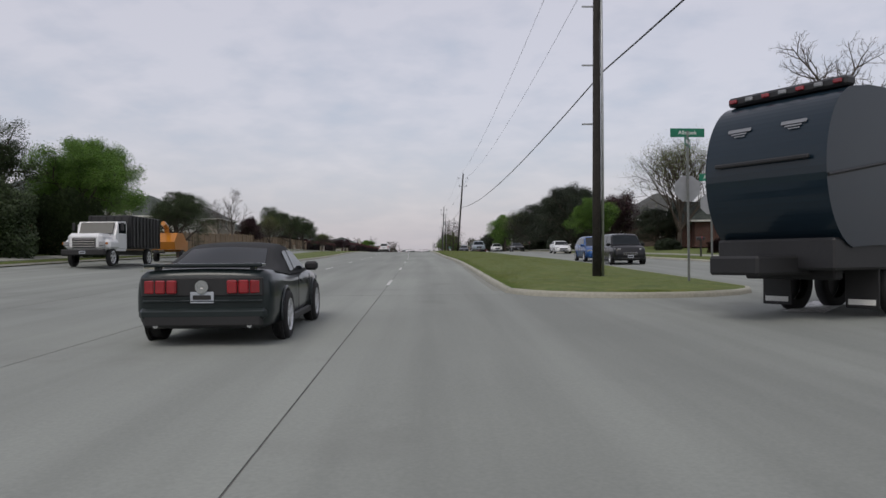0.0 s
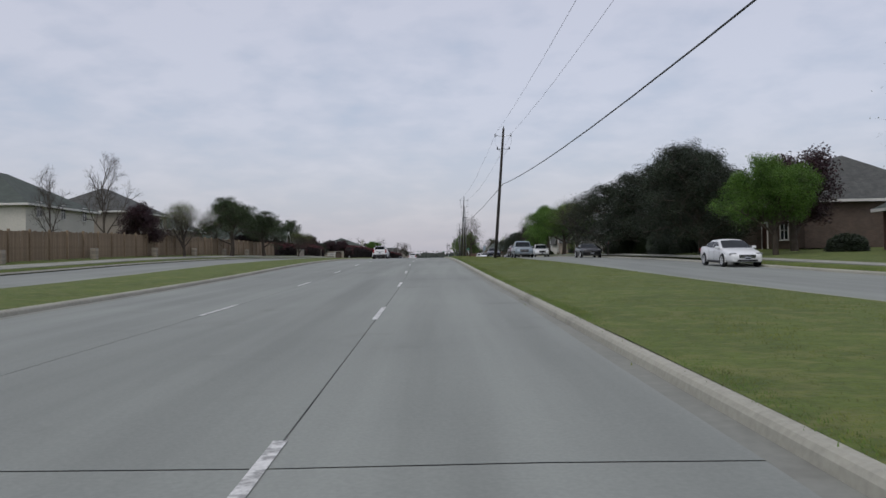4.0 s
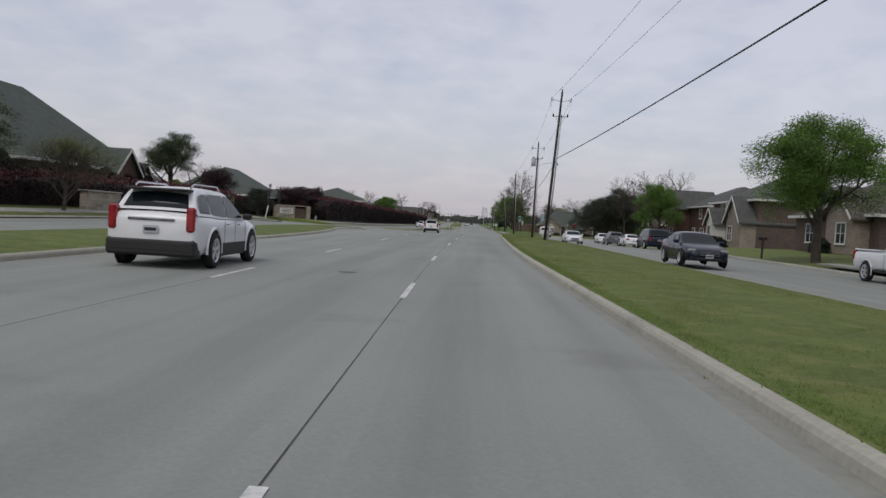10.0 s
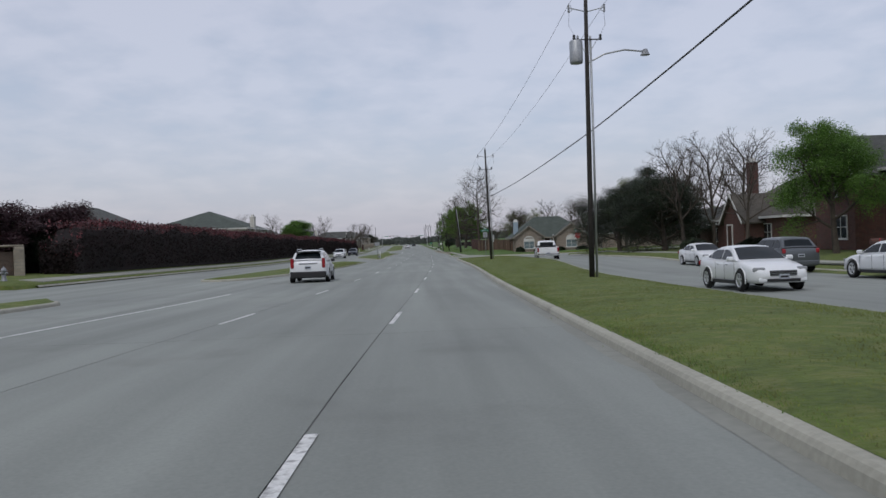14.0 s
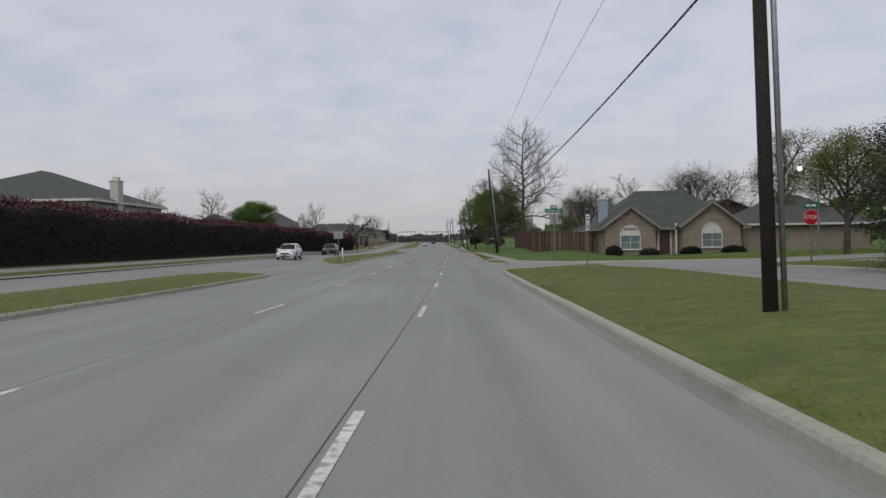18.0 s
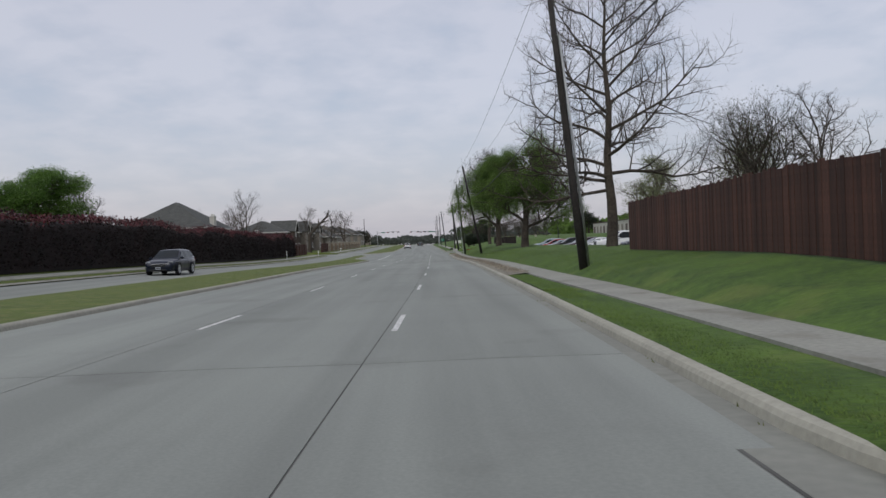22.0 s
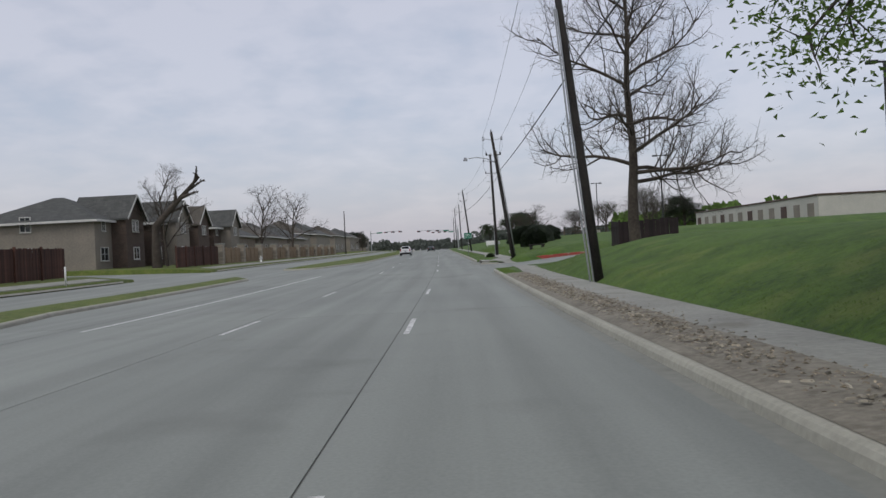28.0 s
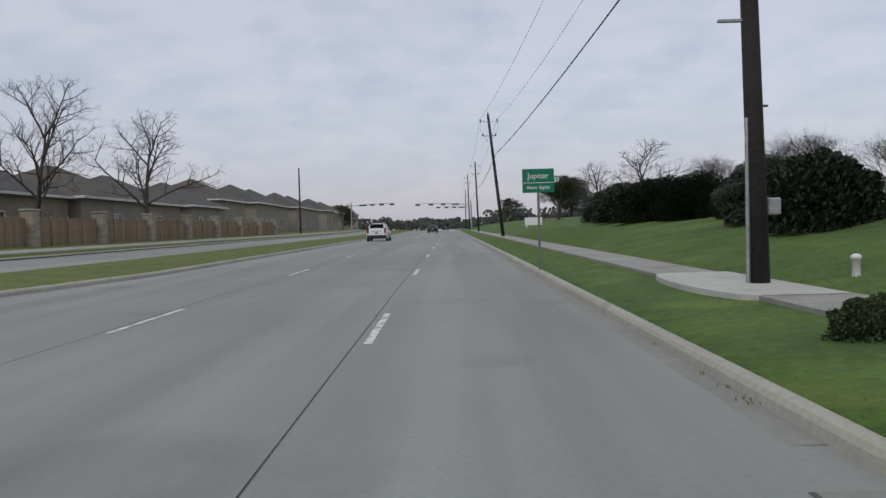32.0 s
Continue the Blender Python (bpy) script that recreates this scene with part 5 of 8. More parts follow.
# ---- walls, roofs and glass ----
def brick_material(name, a, b, mortar, scale=1.0):
    m = bpy.data.materials.new(name)
    m.use_nodes = True
    n, l = m.node_tree.nodes, m.node_tree.links
    bs = n["Principled BSDF"]
    tc = n.new("ShaderNodeTexCoord")
    sp, cb = n.new("ShaderNodeSeparateXYZ"), n.new("ShaderNodeCombineXYZ")
    ad = n.new("ShaderNodeMath")
    l.new(tc.outputs["Object"], sp.inputs[0])
    l.new(sp.outputs["X"], ad.inputs[0])
    l.new(sp.outputs["Y"], ad.inputs[1])
    l.new(ad.outputs[0], cb.inputs["X"])
    l.new(sp.outputs["Z"], cb.inputs["Y"])
    br = n.new("ShaderNodeTexBrick")
    br.inputs["Color1"].default_value, br.inputs["Color2"].default_value, br.inputs["Mortar"].default_value = (*a, 1), (*b, 1), (*mortar, 1)
    br.inputs["Scale"].default_value, br.inputs["Mortar Size"].default_value = scale, 0.006
    br.inputs["Brick Width"].default_value, br.inputs["Row Height"].default_value = 0.21, 0.076
    l.new(cb.outputs[0], br.inputs["Vector"])
    nz = n.new("ShaderNodeTexNoise")
    nz.inputs["Scale"].default_value, nz.inputs["Detail"].default_value = 1.3, 6.0
    l.new(tc.outputs["Object"], nz.inputs["Vector"])
    mr = n.new("ShaderNodeMapRange")
    mr.inputs["To Min"].default_value, mr.inputs["To Max"].default_value = 0.65, 1.3
    l.new(nz.outputs[0], mr.inputs["Value"])
    mx = n.new("ShaderNodeMix")
    mx.data_type, mx.blend_type = "RGBA", "MULTIPLY"
    mx.inputs[0].default_value = 1.0
    l.new(br.outputs["Color"], mx.inputs[6])
    l.new(mr.outputs[0], mx.inputs[7])
    l.new(mx.outputs[2], bs.inputs["Base Color"])
    bp = n.new("ShaderNodeBump")
    bp.inputs["Strength"].default_value, bp.inputs["Distance"].default_value = 0.5, 0.01
    l.new(br.outputs["Fac"], bp.inputs["Height"])
    bp.invert = True
    l.new(bp.outputs[0], bs.inputs["Normal"])
    bs.inputs["Roughness"].default_value = 0.9
    return m


RED_BRICK = brick_material("dark_red_brick", (0.105, 0.040, 0.030), (0.06, 0.027, 0.022), (0.11, 0.095, 0.08))
TAN_BRICK = brick_material("tan_brick", (0.265, 0.215, 0.17), (0.185, 0.145, 0.115), (0.34, 0.315, 0.275))
BROWN_BRICK = brick_material("brown_brick", (0.105, 0.072, 0.055), (0.068, 0.047, 0.038), (0.12, 0.105, 0.09))
STONE = brick_material("pale_stone", (0.34, 0.30, 0.24), (0.22, 0.19, 0.15), (0.24, 0.22, 0.19), 0.42)
SHINGLE = brick_material("grey_shingles", (0.085, 0.088, 0.08), (0.06, 0.062, 0.058), (0.04, 0.04, 0.04), 0.6)
GREEN_SHINGLE = brick_material("grey_green_shingles", (0.075, 0.09, 0.075), (0.055, 0.068, 0.058), (0.035, 0.04, 0.035), 0.6)
BROWN_SHINGLE = brick_material("weathered_brown_shingles", (0.10, 0.088, 0.07), (0.075, 0.068, 0.055), (0.045, 0.04, 0.035), 0.6)
SIDING = material("cream_siding", (0.52, 0.50, 0.45), (0.42, 0.41, 0.37), 0.7, 6, 0.5)
TAUPE = material("taupe_siding", (0.26, 0.23, 0.19), (0.19, 0.17, 0.145), 0.8, 6, 0.5)
BLUE_SIDING = material("pale_blue_siding", (0.30, 0.37, 0.43), (0.23, 0.29, 0.34), 0.7, 6, 0.5)
TRIM = material("white_trim", (0.62, 0.61, 0.58), (0.5, 0.49, 0.46), 0.6, 8, 1.0)
DARK_DOOR = material("dark_stained_door", (0.07, 0.03, 0.02), (0.04, 0.02, 0.014), 0.5, 6, 1)
WINDOW = material("window_glass", (0.035, 0.045, 0.05), (0.02, 0.026, 0.03), 0.08, 2, 0.3, glass=True)
BLIND = material("window_with_blinds", (0.20, 0.25, 0.26), (0.13, 0.17, 0.18), 0.15, 2, 0.6, glass=True)
FENCE_TAN = material("tan_fence_boards", (0.285, 0.215, 0.142), (0.175, 0.127, 0.083), 0.9, 9, 0.8, bump=0.004, per="object", spread=0.15)
FENCE_RED = material("red_stained_boards", (0.082, 0.034, 0.023), (0.044, 0.020, 0.014), 0.9, 10, 0.9, bump=0.004, per="object", spread=0.45)
FENCE_GREY = material("weathered_boards", (0.115, 0.075, 0.05), (0.06, 0.04, 0.03), 0.9, 10, 0.9, bump=0.004, per="object", spread=0.6)


def hip_roof(sh, w, d, z, h, over=0.5, cx=0.0, cy=0.0):
    a, b = w / 2 + over, d / 2 + over
    z0 = z - over * h / (min(w, d) / 2)
    if w >= d:
        r = [(-(w - d) / 2, 0), ((w - d) / 2, 0)]
    else:
        r = [(0, -(d - w) / 2), (0, (d - w) / 2)]
    vs = [Vector((cx + x, cy + y, z0)) for x, y in ((-a, -b), (a, -b), (a, b), (-a, b))] + [Vector((cx + x, cy + y, z + h)) for x, y in r]
    vs += [v - Vector((0, 0, 0.18)) for v in vs[:4]]
    if w >= d:
        fs = [(0, 1, 5, 4), (1, 2, 5), (2, 3, 4, 5), (3, 0, 4)]
    else:
        fs = [(0, 1, 4), (1, 2, 5, 4), (2, 3, 5), (3, 0, 4, 5)]
    fs += [(0, 6, 7, 1), (1, 7, 8, 2), (2, 8, 9, 3), (3, 9, 6, 0), (9, 8, 7, 6)]
    return sh.add(vs, fs)


def gable_roof(sh, x0, x1, y0, y1, z, h, over=0.35, thick=0.16, run_y=True):
    """Two slopes; the ridge runs along y (or x)."""
    def put(a, b, c):
        return Vector((a, b, c)) if run_y else Vector((b, a, c))
    if not run_y:
        x0, x1, y0, y1 = y0, y1, x0, x1
    c, half = (x0 + x1) / 2, (x1 - x0) / 2
    k = h / half
    za = z - over * k
    vs = []
    for yy in (y0 - over, y1 + over):
        vs += [put(x0 - over, yy, za), put(c, yy, z + h), put(x1 + over, yy, za), put(x0 - over, yy, za - thick), put(c, yy, z + h - thick), put(x1 + over, yy, za - thick)]
    return sh.add(vs, [(0, 1, 7, 6), (1, 2, 8, 7), (3, 9, 10, 4), (4, 10, 11, 5), (0, 3, 4, 1), (1, 4, 5, 2), (6, 7, 10, 9), (7, 8, 11, 10), (0, 6, 9, 3), (2, 5, 11, 8)])


def window(parent, x, z, w, h, y, pane=WINDOW, arch=False, bars=(1, 1), axis="y", sign=-1):
    """A framed window in a wall that faces along the axis."""
    def size(a, b, c):
        return (a, b, c) if axis == "y" else (b, a, c)

    def at(a, b, c):
        return (a, b, c) if axis == "y" else (b, a, c)
    o = sign * 0.035
    win = part("window", Shape().box(at(x, y + sign * 0.005, z), size(w, 0.03, h), 0.004), pane, parent)
    fr = Shape()
    for s in (-1, 1):
        fr.box(at(x + s * w / 2, y + o, z), size(0.08, 0.07, h + 0.08), 0.01)
        fr.box(at(x, y + o, z + s * h / 2), size(w + 0.08, 0.07, 0.08), 0.01)
    for i in range(1, bars[0] + 1):
        fr.box(at(x - w / 2 + w * i / (bars[0] + 1), y + o * 0.7, z), size(0.04, 0.05, h), 0.005)
    for i in range(1, bars[1] + 1):
        fr.box(at(x, y + o * 0.7, z - h / 2 + h * i / (bars[1] + 1)), size(w, 0.05, 0.04), 0.005)
    if arch:
        k = 10
        pts = [at(x + w / 2 * math.cos(math.pi * i / k), y + o, z + h / 2 + w / 2 * math.sin(math.pi * i / k)) for i in range(k + 1)]
        fr.tube(pts, 0.05, 5)
        fan = Shape()
        vs = [Vector(at(x, y + sign * 0.02, z + h / 2))] + [Vector(at(x + w / 2 * math.cos(math.pi * i / k), y + sign * 0.02, z + h / 2 + w / 2 * math.sin(math.pi * i / k))) for i in range(k + 1)]
        fan.add(vs, [(0, i, i + 1) for i in range(1, k + 1)])
        part("fanlight", fan, TRIM, win)
    part("window_frame", fr, TRIM, win)
    part("window_sill", Shape().box(at(x, y + sign * 0.06, z - h / 2 - 0.06), size(w + 0.16, 0.12, 0.06), 0.01), TRIM, win)
    return win


def house(off, y, turn, w, d, h, rise, label, wall=RED_BRICK, roof=SHINGLE, storeys=1, gables=(), chimney=None, door=None, garage=None, windows=None, roof_kind="hip",
          group="houses along the street", pane=WINDOW, at=None, trim=None):
    """A house with its front towards local -y."""
    trim = trim or TRIM
    base = (at or land(off, y)) - Vector((0, 0, 0.1))
    ob = thing("house", base, turn, label, "house", group)
    part("wall", Shape().box((0, 0, h / 2), (w, d, h), 0.02), wall, ob)
    rf = Shape()
    if roof_kind == "hip":
        hip_roof(rf, w, d, h, rise)
        crown = part("roof", rf, roof, ob)
    else:
        gable_roof(rf, -w / 2, w / 2, -d / 2, d / 2, h, rise, run_y=False)
        crown = part("roof", rf, roof, ob)
        for s in (-1, 1):
            part("gable_wall", Shape().prism([(-d / 2, h), (d / 2, h), (0, h + rise - 0.1)], s * (w / 2 - 0.1), s * w / 2, "x"), wall, ob)
    ez = h - 0.5 * rise / (min(w, d) / 2) - 0.09
    for s in (-1, 1):
        part("fascia", Shape().box((0, s * (d / 2 + 0.515), ez), (w + 1.04, 0.03, 0.2), 0.005), trim, ob)
        part("fascia", Shape().box((s * (w / 2 + 0.515), 0, ez), (0.03, d + 1.0, 0.2), 0.005), trim, ob)
    for gx, gw, gd, gh, gr, gmat in gables:
        # a front bay: width, reach, wall height and roof rise
        y0 = -d / 2 - gd
        bay = part("bay", Shape().box((gx, y0 + gd / 2 + 0.1, gh / 2), (gw, gd + 0.2, gh), 0.02), gmat, ob)
        part("gable_wall", Shape().prism([(gx - gw / 2, gh), (gx + gw / 2, gh), (gx, gh + gr - 0.08)], y0, y0 + 0.25), gmat, bay)
        rg = Shape()
        gable_roof(rg, gx - gw / 2, gx + gw / 2, y0, y0 + gd + min(d / 2, 3.5), gh, gr)
        part("bay_roof", rg, roof, bay)
        k = math.atan2(gr, gw / 2)
        for s in (-1, 1):
            ln = math.hypot(gr + 0.35 * gr / (gw / 2), gw / 2 + 0.35)
            part("bargeboard", Shape().box((gx + s * (gw / 4 + 0.175), y0 - 0.37, gh + gr / 2 - 0.27), (ln, 0.04, 0.2), 0.005, Matrix.Rotation(s * k, 3, "Y")), trim, bay)
    if chimney:
        cx, cy, top, mat = chimney
        cw = 0.72 if mat is BLUE_SIDING else 1.1
        ch = part("chimney", Shape().box((cx, cy, top / 2), (cw, 0.75, top), 0.02), mat, ob)
        part("chimney_cap", Shape().box((cx, cy, top + 0.06), (cw + 0.12, 0.87, 0.12), 0.02).box((cx, cy, top + 0.28), (0.5, 0.5, 0.3), 0.02), TRIM, ch)
    for wx, wz, ww, wh, kind in windows or ():
        yy = -d / 2
        for gx, gw, gd, gh, gr, gmat in gables:
            if abs(wx - gx) < gw / 2:
                yy = -d / 2 - gd
        if kind == "door":
            dr = part("door", Shape().box((wx, yy - 0.03, wh / 2 + 0.1), (ww, 0.08, wh), 0.01), DARK_DOOR, ob)
            part("door_frame", Shape().box((wx - ww / 2 - 0.06, yy - 0.04, wh / 2 + 0.1), (0.12, 0.12, wh + 0.1)).box((wx + ww / 2 + 0.06, yy - 0.04, wh / 2 + 0.1), (0.12, 0.12, wh + 0.1))
                 .box((wx, yy - 0.04, wh + 0.18), (ww + 0.24, 0.12, 0.12)), TRIM, dr)
        elif kind == "garage":
            dr = part("garage_door", Shape().box((wx, yy - 0.02, wh / 2 + 0.08), (ww, 0.06, wh), 0.01), TRIM, ob)
            for i in range(4):
                part("door_panel", Shape().box((wx, yy - 0.06, 0.08 + wh * (i + 0.5) / 4), (ww * 0.96, 0.03, wh / 4 - 0.05), 0.008), SIDING, dr)
        else:
            window(ob, wx, wz, ww, wh, yy, pane, kind == "arch", (1, 1))
    if storeys > 1 or windows is None:
        rows = [1.5 + 2.8 * i for i in range(storeys)]
        k = max(int(w // 3.6), 2)
        if windows is None:
            for rz in rows:
                for i in range(k):
                    window(ob, -w / 2 + w * (i + 0.5) / k, rz, 1.0, 1.35, -d / 2, pane)
        for rz in rows:
            for s in (-1, 1):
                window(ob, 0.6, rz, 0.95, 1.3, s * w / 2, pane, axis="x", sign=s)
    return ob


FAR_ROOF = "two-storey house with a hipped shingle roof behind the hedge"
# far side, backs to the street
house(-38, 98, 90, 14, 11, 5.4, 2.8, "two-storey cream house with a grey-green roof behind the fence", SIDING, GREEN_SHINGLE, 2)
house(-41, 137.5, 90, 14, 12, 5.0, 3.3, "two-storey cream house with a grey-green roof behind the fence", SIDING, GREEN_SHINGLE, 2, chimney=(4, 5, 8.2, SIDING))
house(-40, 160, 90, 13, 11, 5.6, 3.0, "two-storey taupe house with a dark roof behind the fence", TAUPE, SHINGLE, 2)
house(-40, 176, 90, 14, 11, 4.0, 3.0, "house with a low grey roof behind the fence", TAN_BRICK, GREEN_SHINGLE)
house(-34.0, 204, 90, 17, 13, 3.2, 5.4, "single-storey house with a wide grey-green roof behind the hedge", RED_BRICK, GREEN_SHINGLE, gables=((3.5, 4, 1.2, 2.8, 1.7, RED_BRICK),), windows=((3.5, 1.5, 1.2, 1.3, ""),))
house(-40, 228, 90, 12, 11, 3.2, 3.2, "single-storey brick house with a grey hipped roof", RED_BRICK, SHINGLE, gables=((-2.5, 4, 1.2, 2.8, 1.7, RED_BRICK),), windows=((-2.5, 1.5, 1.2, 1.3, ""),))
house(-35.0, 256.5, 90, 17, 11, 3.0, 3.4, "single-storey brick house with a wide grey-green hipped roof", RED_BRICK, GREEN_SHINGLE, gables=((6.0, 3.0, 1.0, 2.7, 1.3, RED_BRICK), (4.4, 3.0, 1.8, 2.4, 1.2, RED_BRICK)), windows=((4.4, 1.4, 1.5, 1.2, ""), (-2, 1.5, 1.4, 1.3, "")))
house(-31.5, 284, 90, 12, 10, 3.0, 2.6, FAR_ROOF, TAN_BRICK, SHINGLE)
house(-36.5, 342, 90, 17, 15, 5.0, 2.9, FAR_ROOF, SIDING, GREEN_SHINGLE, 2, chimney=(-3, -7.6, 6.6, SIDING))
house(-41, 374, 90, 13, 11, 3.6, 2.8, FAR_ROOF, TAN_BRICK, SHINGLE)
house(-40, 408, 90, 13, 11, 3.8, 2.9, FAR_ROOF, TAUPE, SHINGLE)
house(-40, 459, 90, 15, 13, 5.2, 4.0, "two-storey house with a wide grey hipped roof behind the hedge", TAN_BRICK, SHINGLE, 2, chimney=(-2.5, -6.2, 6.6, SIDING))

# townhouses in a row, gable ends to the street
k = 0
for i, y in enumerate((478, 503, 514, 525, 536, 548, 561, 574, 588, 602, 618, 634, 650, 668, 688, 710, 735)):
    if y == 478:
        continue
    if y > 540:
        tall = y > 600
        house(-33.5 - (i % 2), y, 90, 12.5, 11, 5.0 if tall else 3.8, 2.9 if tall else 2.8, "tan brick house with a hipped roof behind the fence", TAUPE if tall or i % 2 == 0 else TAN_BRICK, SHINGLE if i % 3 else BROWN_SHINGLE, 2 if tall else 1,
              windows=((0.2, 1.6, 1.4, 1.2, ""), (-3.2, 1.6, 1.2, 1.2, "")), group="row of townhouses")
        continue
    w_ = 10.0 if i % 2 else 9.0
    roof_ = SHINGLE if i % 3 else BROWN_SHINGLE
    g = ((0.6, 4.2, 1.4, 5.0, 2.0, BROWN_BRICK if i % 2 else TAUPE),)
    house(-34.5 - (i % 2), y, 90, w_, 11, 4.7, 2.3, "two-storey brown brick townhouse with a gabled back wing and dark roof", BROWN_BRICK if i % 2 == 0 else TAUPE, roof_, 2, gables=g,
          windows=((0.2, 4.0, 0.6, 1.1, ""), (1.0, 4.0, 0.6, 1.1, ""), (0.6, 1.4, 1.3, 1.1, ""), (-3.2, 4.0, 0.7, 1.0, ""), (-3.2, 1.4, 1.6, 1.2, "")), group="row of townhouses")

# houses on the service road, fronts to the street
RW = ((-4, 1.5, 1.6, 1.5, ""), (0.2, 1.05, 1.0, 2.1, "door"), (4, 1.5, 1.5, 1.5, ""))
house(36, 50, -90, 15, 11, 3.0, 3.4, "dark brick house with a grey hipped roof and bare trees", BROWN_BRICK, SHINGLE, 1, ((-4, 5, 1.4, 2.9, 2.4, TAN_BRICK), (3.5, 4, 1.0, 2.9, 1.9, BROWN_BRICK)), (5, 1, 7.2, RED_BRICK), windows=RW)
house(36.5, 78, -90, 16, 12, 5.5, 3.0, "two-storey red brick house with a dark green-grey roof", RED_BRICK, GREEN_SHINGLE, 2, ((-4.5, 4.6, 1.4, 5.2, 2.2, STONE),), (5.5, 0, 9.2, RED_BRICK), windows=RW + ((4, 4.3, 1.3, 1.3, ""), (-4.5, 4.3, 1.2, 1.3, "")))
house(36, 103, -90, 15, 11, 3.2, 3.4, "single-storey brick house with a grey-green roof", RED_BRICK, GREEN_SHINGLE, 1, ((4, 4.6, 1.2, 2.9, 2.2, RED_BRICK),), windows=RW)
house(36, 127, -90, 15, 12, 4.0, 3.8, "brick house with a tall hipped roof behind dark trees", BROWN_BRICK, SHINGLE, 1, ((-4, 4.8, 1.2, 3.0, 2.3, BROWN_BRICK),), None, windows=RW)
house(36.5, 149, -90, 14, 11, 5.2, 3.0, "two-storey brick house with a broad chimney", RED_BRICK, SHINGLE, 2, (), (-2.5, -5.4, 9.6, RED_BRICK), windows=RW)
house(33, 182, -90, 14, 11, 3.2, 3.2, "single-storey brick house with a white-columned gabled porch", RED_BRICK, SHINGLE, 1, ((-3.6, 4.0, 2.2, 2.9, 1.9, BROWN_BRICK), (1.0, 2.4, 2.6, 2.6, 1.3, TRIM)), None, windows=RW)
house(34, 208, -90, 14, 11, 3.2, 3.3, "low brick house with a hipped roof", BROWN_BRICK, BROWN_SHINGLE, 1, ((3.6, 4.2, 1.2, 2.9, 2.0, TAN_BRICK),), None, windows=RW)
house(34.5, 234, -90, 15, 12, 5.3, 2.9, "two-storey dark brick house with pale gabled porch fronts", BROWN_BRICK, SHINGLE, 2, ((5.0, 4.6, 1.6, 3.0, 2.4, TAN_BRICK), (0.6, 3.0, 2.6, 2.7, 1.5, TRIM)), None, windows=RW + ((-4, 4.2, 1.2, 1.3, ""), (3, 4.2, 1.2, 1.3, "")))
house(35.5, 256, -90, 15, 12, 5.4, 2.8, "two-storey dark brick house with a gabled side wing", RED_BRICK, SHINGLE, 2, ((-4.8, 5.0, 2.0, 5.2, 2.4, RED_BRICK),), None, windows=RW + ((-4.8, 4.2, 1.0, 1.3, ""), (3, 4.2, 1.2, 1.3, "")))
house(35, 281, -90, 15, 11, 3.2, 3.4, "single-storey red brick house with a tall chimney and a gabled porch", RED_BRICK, BROWN_SHINGLE, 1, ((1.0, 4.6, 1.8, 2.8, 2.3, RED_BRICK),), (-4.6, -3.0, 8.4, RED_BRICK), windows=RW)
house(38, 303, -90, 12, 10, 3.1, 3.0, "low brick house behind dark trees", BROWN_BRICK, SHINGLE, 1, ((0, 4, 1.2, 2.8, 1.9, BROWN_BRICK),), None, windows=RW)

# the corner house, front to the side street
corner = house(19.9, 341.9, 0, 12.4, 8.1, 2.75, 3.1, "single-storey tan brick corner house with arched windows under gables", TAN_BRICK, GREEN_SHINGLE, 1,
               ((-3.8, 4.4, 0.5, 2.75, 1.6, TAN_BRICK), (3.0, 5.0, 1.3, 2.75, 1.9, TAN_BRICK)), (-5.6, -1.9, 5.0, BLUE_SIDING),
               windows=((-3.8, 1.15, 1.7, 1.2, "arch"), (-0.7, 1.05, 0.95, 2.1, "door"), (3.0, 1.25, 1.7, 1.2, "arch")), pane=BLIND, trim=TAUPE)
part("porch_post", Shape().box((0.2, -4.5, 1.4), (0.16, 0.16, 2.7), 0.02), TRIM, corner)
house(21.5, 371, 90, 8, 9.4, 2.7, 2.0, "pale blue gabled outbuilding behind the board fence", BLUE_SIDING, SHINGLE, 1, (), None, windows=(), roof_kind="gable")
house(36, 352, 0, 12, 10, 3.0, 2.8, "house with a dark roof behind the corner house", TAN_BRICK, SHINGLE, 1, (), None, windows=())
house(48, 322 + 16, 0, 13, 10, 3.0, 3.2, "single-storey brick house along the side street", TAN_BRICK, SHINGLE, 1, ((0, 5, 1, 2.8, 2, TAN_BRICK),), None, windows=((0, 1.4, 1.4, 1.3, ""),))


APT_WALL = material("dark_taupe_panels", (0.066, 0.058, 0.05), (0.045, 0.039, 0.034), 0.8, 6, 0.5)


